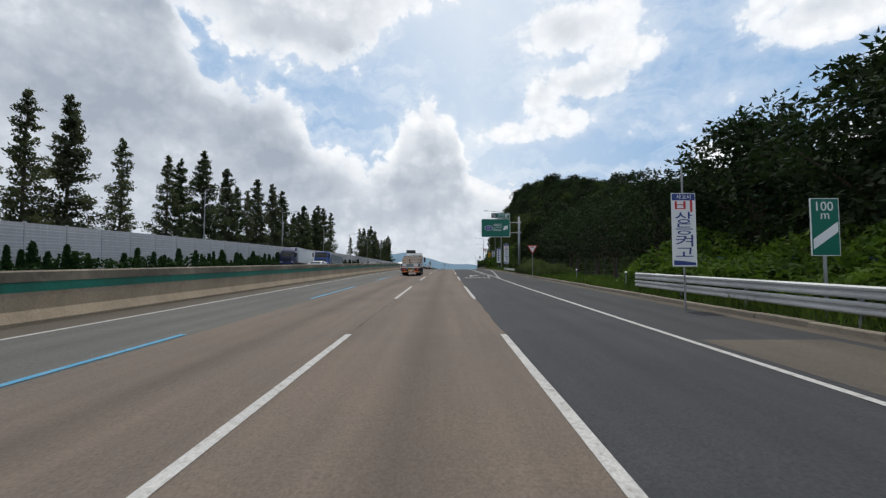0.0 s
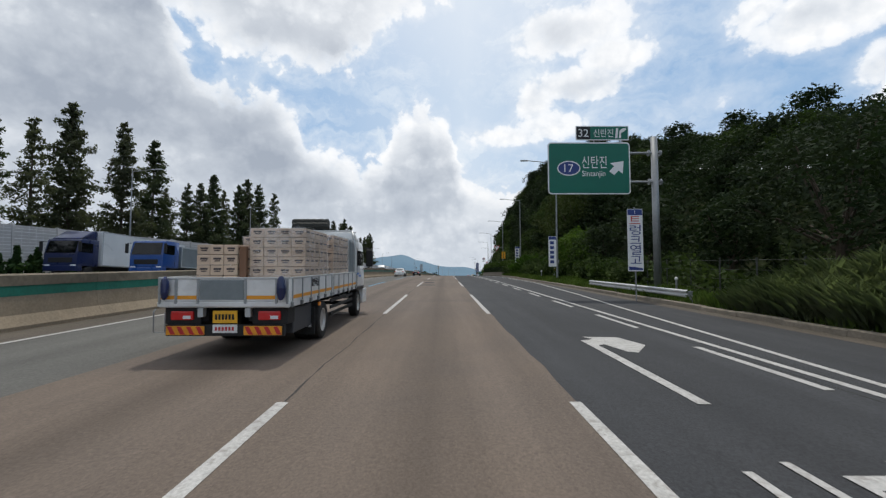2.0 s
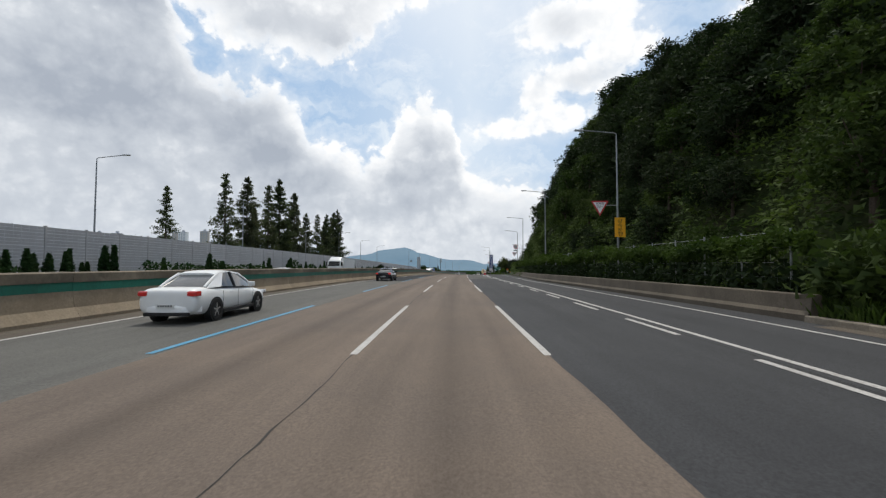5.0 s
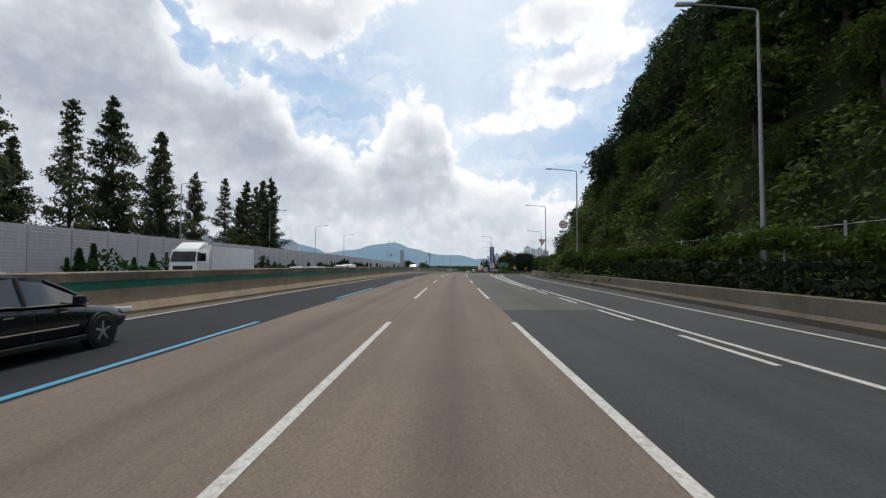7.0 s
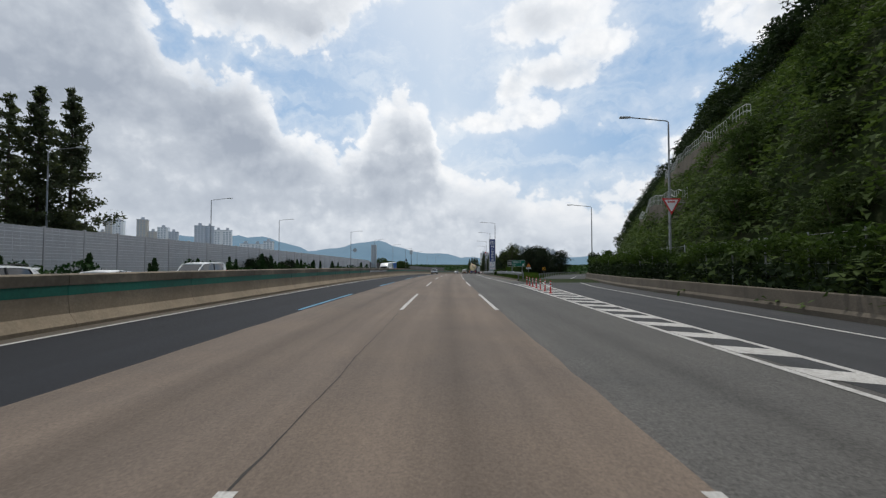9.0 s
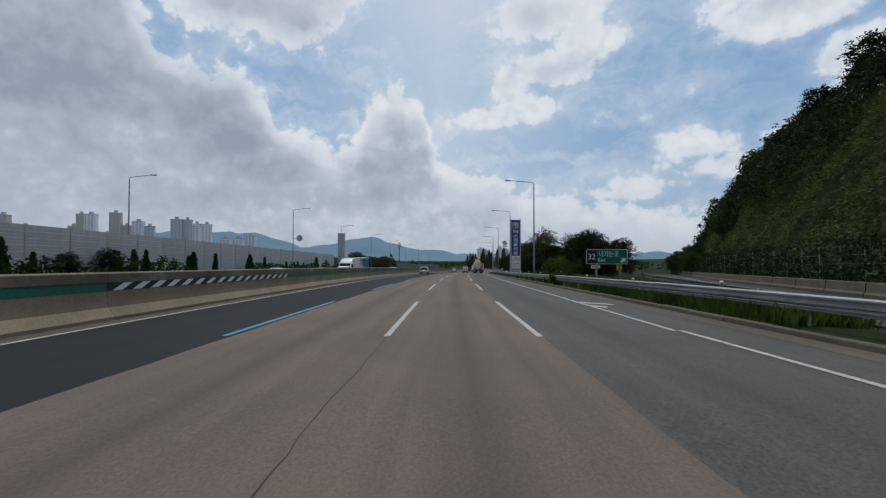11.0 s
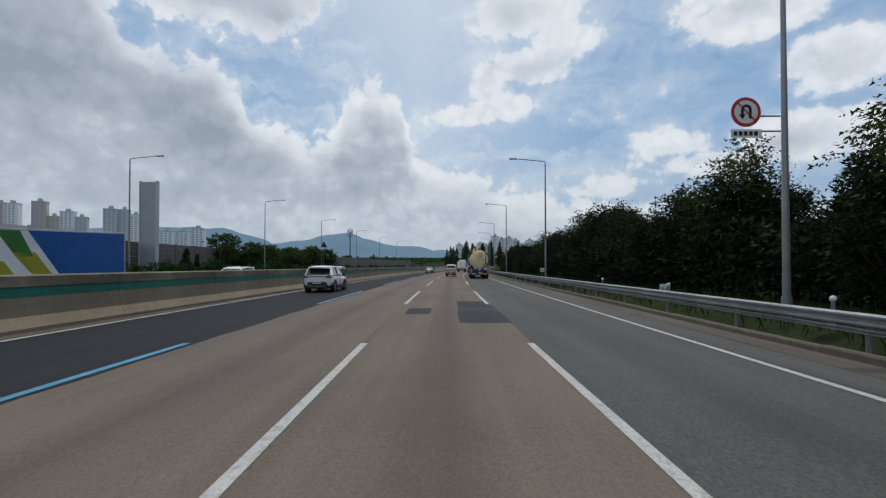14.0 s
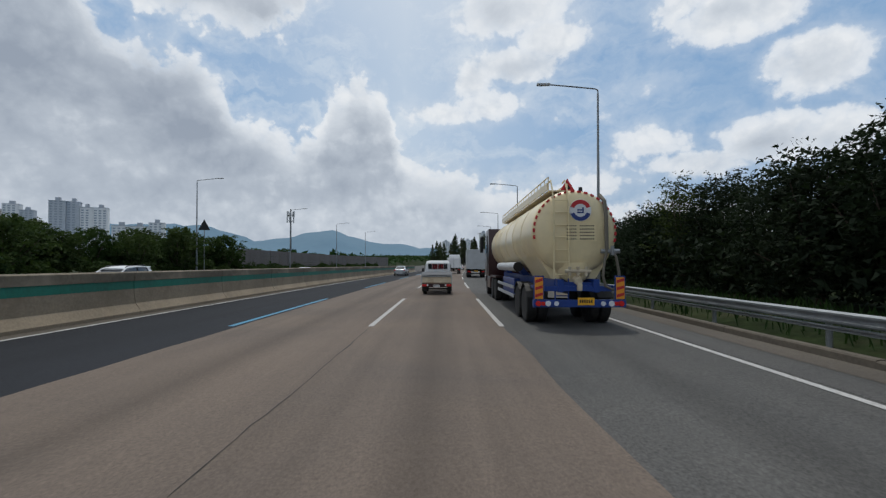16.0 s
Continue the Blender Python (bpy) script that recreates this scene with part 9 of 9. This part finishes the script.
    for s in (-1, 1):
        for y in (1.45, 2.75):
            wheel(root, s * 1.22, y, 0.52, 0.30)
            wheel(root, s * 0.88, y, 0.52, 0.28)
        for y in (1.45, 2.75):
            pts = [(y + 0.60 * math.cos(radians(a)), 0.52 + 0.60 * math.sin(radians(a))) for a in range(20, 161, 20)]
            bm = bmesh.new()
            loft(bm, [[(s * 0.80, a, b), (s * 1.24, a, b), (s * 1.24, a, b + 0.025), (s * 0.80, a, b + 0.025)] for a, b in pts])
            part("mudguard", bm, M["black_plastic"], root)
        for z in (0.55, 0.85):
            lamp_plate(root, "side_guard", s * 1.2 - 0.02, s * 1.2 + 0.02, 3.7, 8.4, z, z + 0.12, M["pale_steel"], 0.01)
        bm = bmesh.new()
        box(bm, s * 1.0 - 0.10, s * 1.0 + 0.10, 4.2, 7.4, 0.62, 1.20, 0.03)
        part("tool_locker", bm, M["blue_paint"], root)
    # tractor
    for s in (-1, 1):
        for y in (9.6, 10.95):
            wheel(root, s * 1.22, y, 0.52, 0.30)
            wheel(root, s * 0.88, y, 0.52, 0.28)
        wheel(root, s * 1.20, 14.1, 0.52, 0.30)
        bm = bmesh.new()
        box(bm, s * 1.05 - 0.2, s * 1.05 + 0.2, 11.7, 13.3, 0.45, 1.05, 0.05)
        part("fuel_tank", bm, M["maroon_paint"], root)
        lamp_plate(root, "tractor_mudguard", s * 1.05 - 0.2, s * 1.05 + 0.2, 9.0, 11.55, 1.08, 1.16, M["maroon_paint"], 0.02)
    bm = bmesh.new()
    for x in (-0.42, 0.42):
        box(bm, x - 0.06, x + 0.06, 8.9, 14.6, 0.72, 0.98)
    for y in (1.45, 2.75, 9.6, 10.95, 14.1):
        tube(bm, (-1.0, y, 0.52), (1.0, y, 0.52), 0.09, 0.09, 10)
    part("running_gear", bm, M["chassis"], root)
    cab(root, "maroon_paint", 12.6, 14.9, 1.24, 1.05, 3.65, 0.30, roof_fairing=False)
    return root


tanker(on_road(380.7, 3.82, yaw=-0.3))


def box_lorry(m, paint, body, label, long=9.0, high=3.7, name="box_lorry", art=(), tractor=True, fairing=True):
    """A cab with a long box body, for the lorries farther off."""
    root = thing(name, m, label, "lorry")
    bm = bmesh.new()
    box(bm, -1.23, 1.23, 0.0, long, 1.10, high, 0.03)
    bx = part("box_body", bm, M[body], root)
    bm = bmesh.new()
    for x in (-1.235, 1.235):
        for z in (1.12, high - 0.08):
            box(bm, x - 0.012, x + 0.012, 0.02, long - 0.02, z, z + 0.07)
        for y in (0.02, long - 0.1):
            box(bm, x - 0.012, x + 0.012, y, y + 0.08, 1.12, high - 0.02)
    for x in (-1.15, -0.05, 0.05, 1.15):
        box(bm, x - 0.02, x + 0.02, -0.02, 0.01, 1.15, high - 0.05)
    part("edge_rail", bm, M["pale_steel"], bx)
    for s in (-1, 1):
        for shape, colour in art:
            bm = bmesh.new()
            a = [bm.verts.new((s * 1.238, y, z)) for y, z in shape]
            bm.faces.new(a)
            bmesh.ops.solidify(bm, geom=bm.faces[:], thickness=0.004)
            part("painted_panel", bm, M[colour], bx)
        for y in (1.4, 2.6):
            wheel(root, s * 1.22, y, 0.50, 0.30)
            wheel(root, s * 0.88, y, 0.50, 0.26)
        wheel(root, s * 1.18, long + 1.1, 0.50, 0.30)
        lamp_plate(root, "side_guard", s * 1.19 - 0.02, s * 1.19 + 0.02, 3.4, long - 1.2, 0.55, 0.68, M["pale_steel"], 0.01)
        lamp_plate(root, "tail_lamp", *sorted((s * 0.75, s * 1.1)), -0.05, 0.02, 0.72, 0.86, M["red_light"], 0.01)
    lamp_plate(root, "under_run_bar", -1.15, 1.15, 0.0, 0.10, 0.45, 0.60, M["chassis"], 0.01)
    bm = bmesh.new()
    for x in (-0.45, 0.45):
        box(bm, x - 0.07, x + 0.07, 0.1, long + 1.6, 0.80, 1.10)
    part("chassis_frame", bm, M["chassis"], root)
    number_plate(root, 0, -0.01, 0.86, 0.44, 0.18, "plate_yellow", "sign_black")
    cab(root, paint, long + 0.25, long + 2.25, 1.20, 1.02, 3.0, 0.28, roof_fairing=fairing)
    return root


box_lorry(on_road(197.0 + 9.5, -23.0, yaw=180), "white_paint", "white_paint", "white box lorry with raked cab roof, oncoming", 8.6, 3.45)
box_lorry(on_road(90.5, -27.0, yaw=180), "navy_paint", "white_paint", "navy tractor with a white box trailer, oncoming", 11.0, 3.75, "articulated_lorry")
box_lorry(on_road(88.0, -21.2, yaw=180), "cab_blue", "board_grey", "blue cab lorry with a grey tank-like body, oncoming", 8.0, 2.7, "blue_lorry", fairing=False)
box_lorry(on_road(349.5, -21.6, yaw=180), "white_paint", "white_paint", "white lorry with blue, yellow and green painted box, oncoming", 12.5, 3.75, "painted_lorry",
          art=[([(0.1, 1.15), (4.6, 1.15), (6.6, 3.68), (0.1, 3.68)], "trailer_blue"), ([(5.0, 1.15), (6.0, 1.15), (7.4, 2.6), (6.2, 2.6)], "trailer_yellow"), ([(6.3, 2.4), (7.2, 2.4), (8.2, 3.66), (7.0, 3.66)], "trailer_green"), ([(7.0, 1.2), (8.2, 1.2), (9.0, 2.2), (7.8, 2.2)], "trailer_yellow")])
box_lorry(on_road(428, 3.6), "navy_paint", "pale_steel", "grey box lorry ahead in the slow lane", 8.4, 3.7)
box_lorry(on_road(452, 0.2), "white_paint", "white_paint", "white box lorry far ahead", 6.0, 3.0)
# ---------------------------------------------------------------- distance
def tower(x, y, z, yaw, blocks, label):
    """A block of flats: stepped slabs with storeys of windows, lift heads on the roofs."""
    root = thing("apartment_building", pose(x, y, z, 0, 0, yaw), label, "building", "far blocks of flats")
    for bx, by, w, d, h, tone in blocks:
        bm = bmesh.new()
        box(bm, bx, bx + w, by, by + d, -30, h)
        wall = part("wall", bm, M[tone], root)
        bm = bmesh.new()
        box(bm, bx + w * 0.35, bx + w * 0.65, by + d * 0.3, by + d * 0.7, h, h + 4.0)
        box(bm, bx - 0.3, bx + w + 0.3, by - 0.3, by + d + 0.3, h - 0.8, h)
        part("roof_head", bm, M["tower_grey"], wall)
        for j in range(int(w // 4.5)):
            bm = bmesh.new()
            x0 = bx + 1.0 + j * 4.5
            for k in range(int((h + 20) // 3.0)):
                box(bm, x0, x0 + 2.6, by - 0.06, by + 0.1, -19 + k * 3.0, -17.4 + k * 3.0)
            tagged(part("window_column", bm, M["tower_glass"], wall), kind="stuff")
    return root


rnd = random.Random(15)
for s, u, top, n, lab in ((790, -404, 58, 3, "far white and grey block of flats"), (790, -492, 76, 4, "far stepped white block of flats"), (790, -615, 90, 4, "far pale block of flats with lift heads"), (790, -726, 92, 3, "far white block of flats behind others"), (740, -830, 88, 3, "far pale slab block of flats")):
    p = P(s, u, -6)
    blocks = []
    x = 0.0
    for k in range(n):
        w = rnd.uniform(11, 17)
        blocks.append((x, rnd.uniform(-4, 4), w, 14, top * rnd.choice((0.78, 0.86, 1.0, 0.92)), rnd.choice(("tower_white", "tower_white", "tower_grey", "tower_beige"))))
        x += w + 0.3
    tower(p.x - x / 2, p.y, p.z, 20 + rnd.uniform(-6, 6), blocks, lab)
for s, u, h in ((1250, -60, 46), (1290, -95, 52), (1330, -25, 44), (1400, -150, 40), (1350, -190, 36)):
    p = P(s, u, 0)
    tower(p.x, p.y, p.z, 5, [(0, 0, 15, 12, h, "tower_white"), (16, 3, 14, 12, h * 0.9, "tower_grey")], "distant white tower block ahead")


def ridge(name, far, az0, az1, high, seed, material, label):
    """A long hill range on the skyline: broad slopes and spurs, as one mesh."""
    n, rows = 150, 9
    vs, fs = [], []
    for j in range(rows):
        t = j / (rows - 1)
        for i in range(n + 1):
            a = radians(az0 + (az1 - az0) * i / n)
            top = high(math.degrees(a)) + 22 * noise.noise((math.degrees(a) * 0.45, seed, 0)) + 11 * noise.noise((math.degrees(a) * 1.4, seed, 4))
            d = far - 900 * (1 - t) + 90 * noise.noise((i * 0.12, j * 0.6, seed))
            z = -40 + max(top, 0) * t ** 0.8 + 40 * t
            vs.append((math.sin(a) * d, math.cos(a) * d, z))
    for j in range(rows - 1):
        for i in range(n):
            a = j * (n + 1) + i
            fs.append((a, a + 1, a + n + 2, a + n + 1))
    return tagged(mesh_ob(name, vs, fs, material, smooth=True), label, "hills", kind="structure")


def far_hills(name, colour, haze_glow):
    """Wooded hills far off: distance haze painted in as bluish colour and even glow."""
    m = bpy.data.materials.new(name)
    m.use_nodes = True
    g = Nodes(m.node_tree)
    at = g.add("ShaderNodeTexCoord").outputs["Object"]
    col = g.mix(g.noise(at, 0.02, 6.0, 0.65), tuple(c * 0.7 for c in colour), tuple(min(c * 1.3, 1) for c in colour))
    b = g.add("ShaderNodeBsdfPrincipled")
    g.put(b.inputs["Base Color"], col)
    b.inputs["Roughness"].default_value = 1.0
    # emission stands for the haze in between; the hills themselves give no light
    b.inputs["Emission Color"].default_value = (*haze_glow, 1)
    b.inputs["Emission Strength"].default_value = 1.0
    g.l.new(b.outputs[0], g.add("ShaderNodeOutputMaterial").inputs[0])
    return m


peaks = at_s([(-60, 60), (-44, 90), (-36, 125), (-28, 185), (-24, 200), (-20, 212), (-17, 205), (-14.5, 150), (-12, 105), (-9, 125), (-6.5, 178), (-4.6, 200), (-2.5, 150), (-0.5, 105), (2, 85), (8, 50), (20, 60), (60, 40)])
ridge("far_hills", 3900, -62, 60, peaks, 2.0, far_hills("blue_hills", (0.05, 0.09, 0.10), (0.072, 0.125, 0.20)), "wooded hills on the skyline, blue with painted haze")
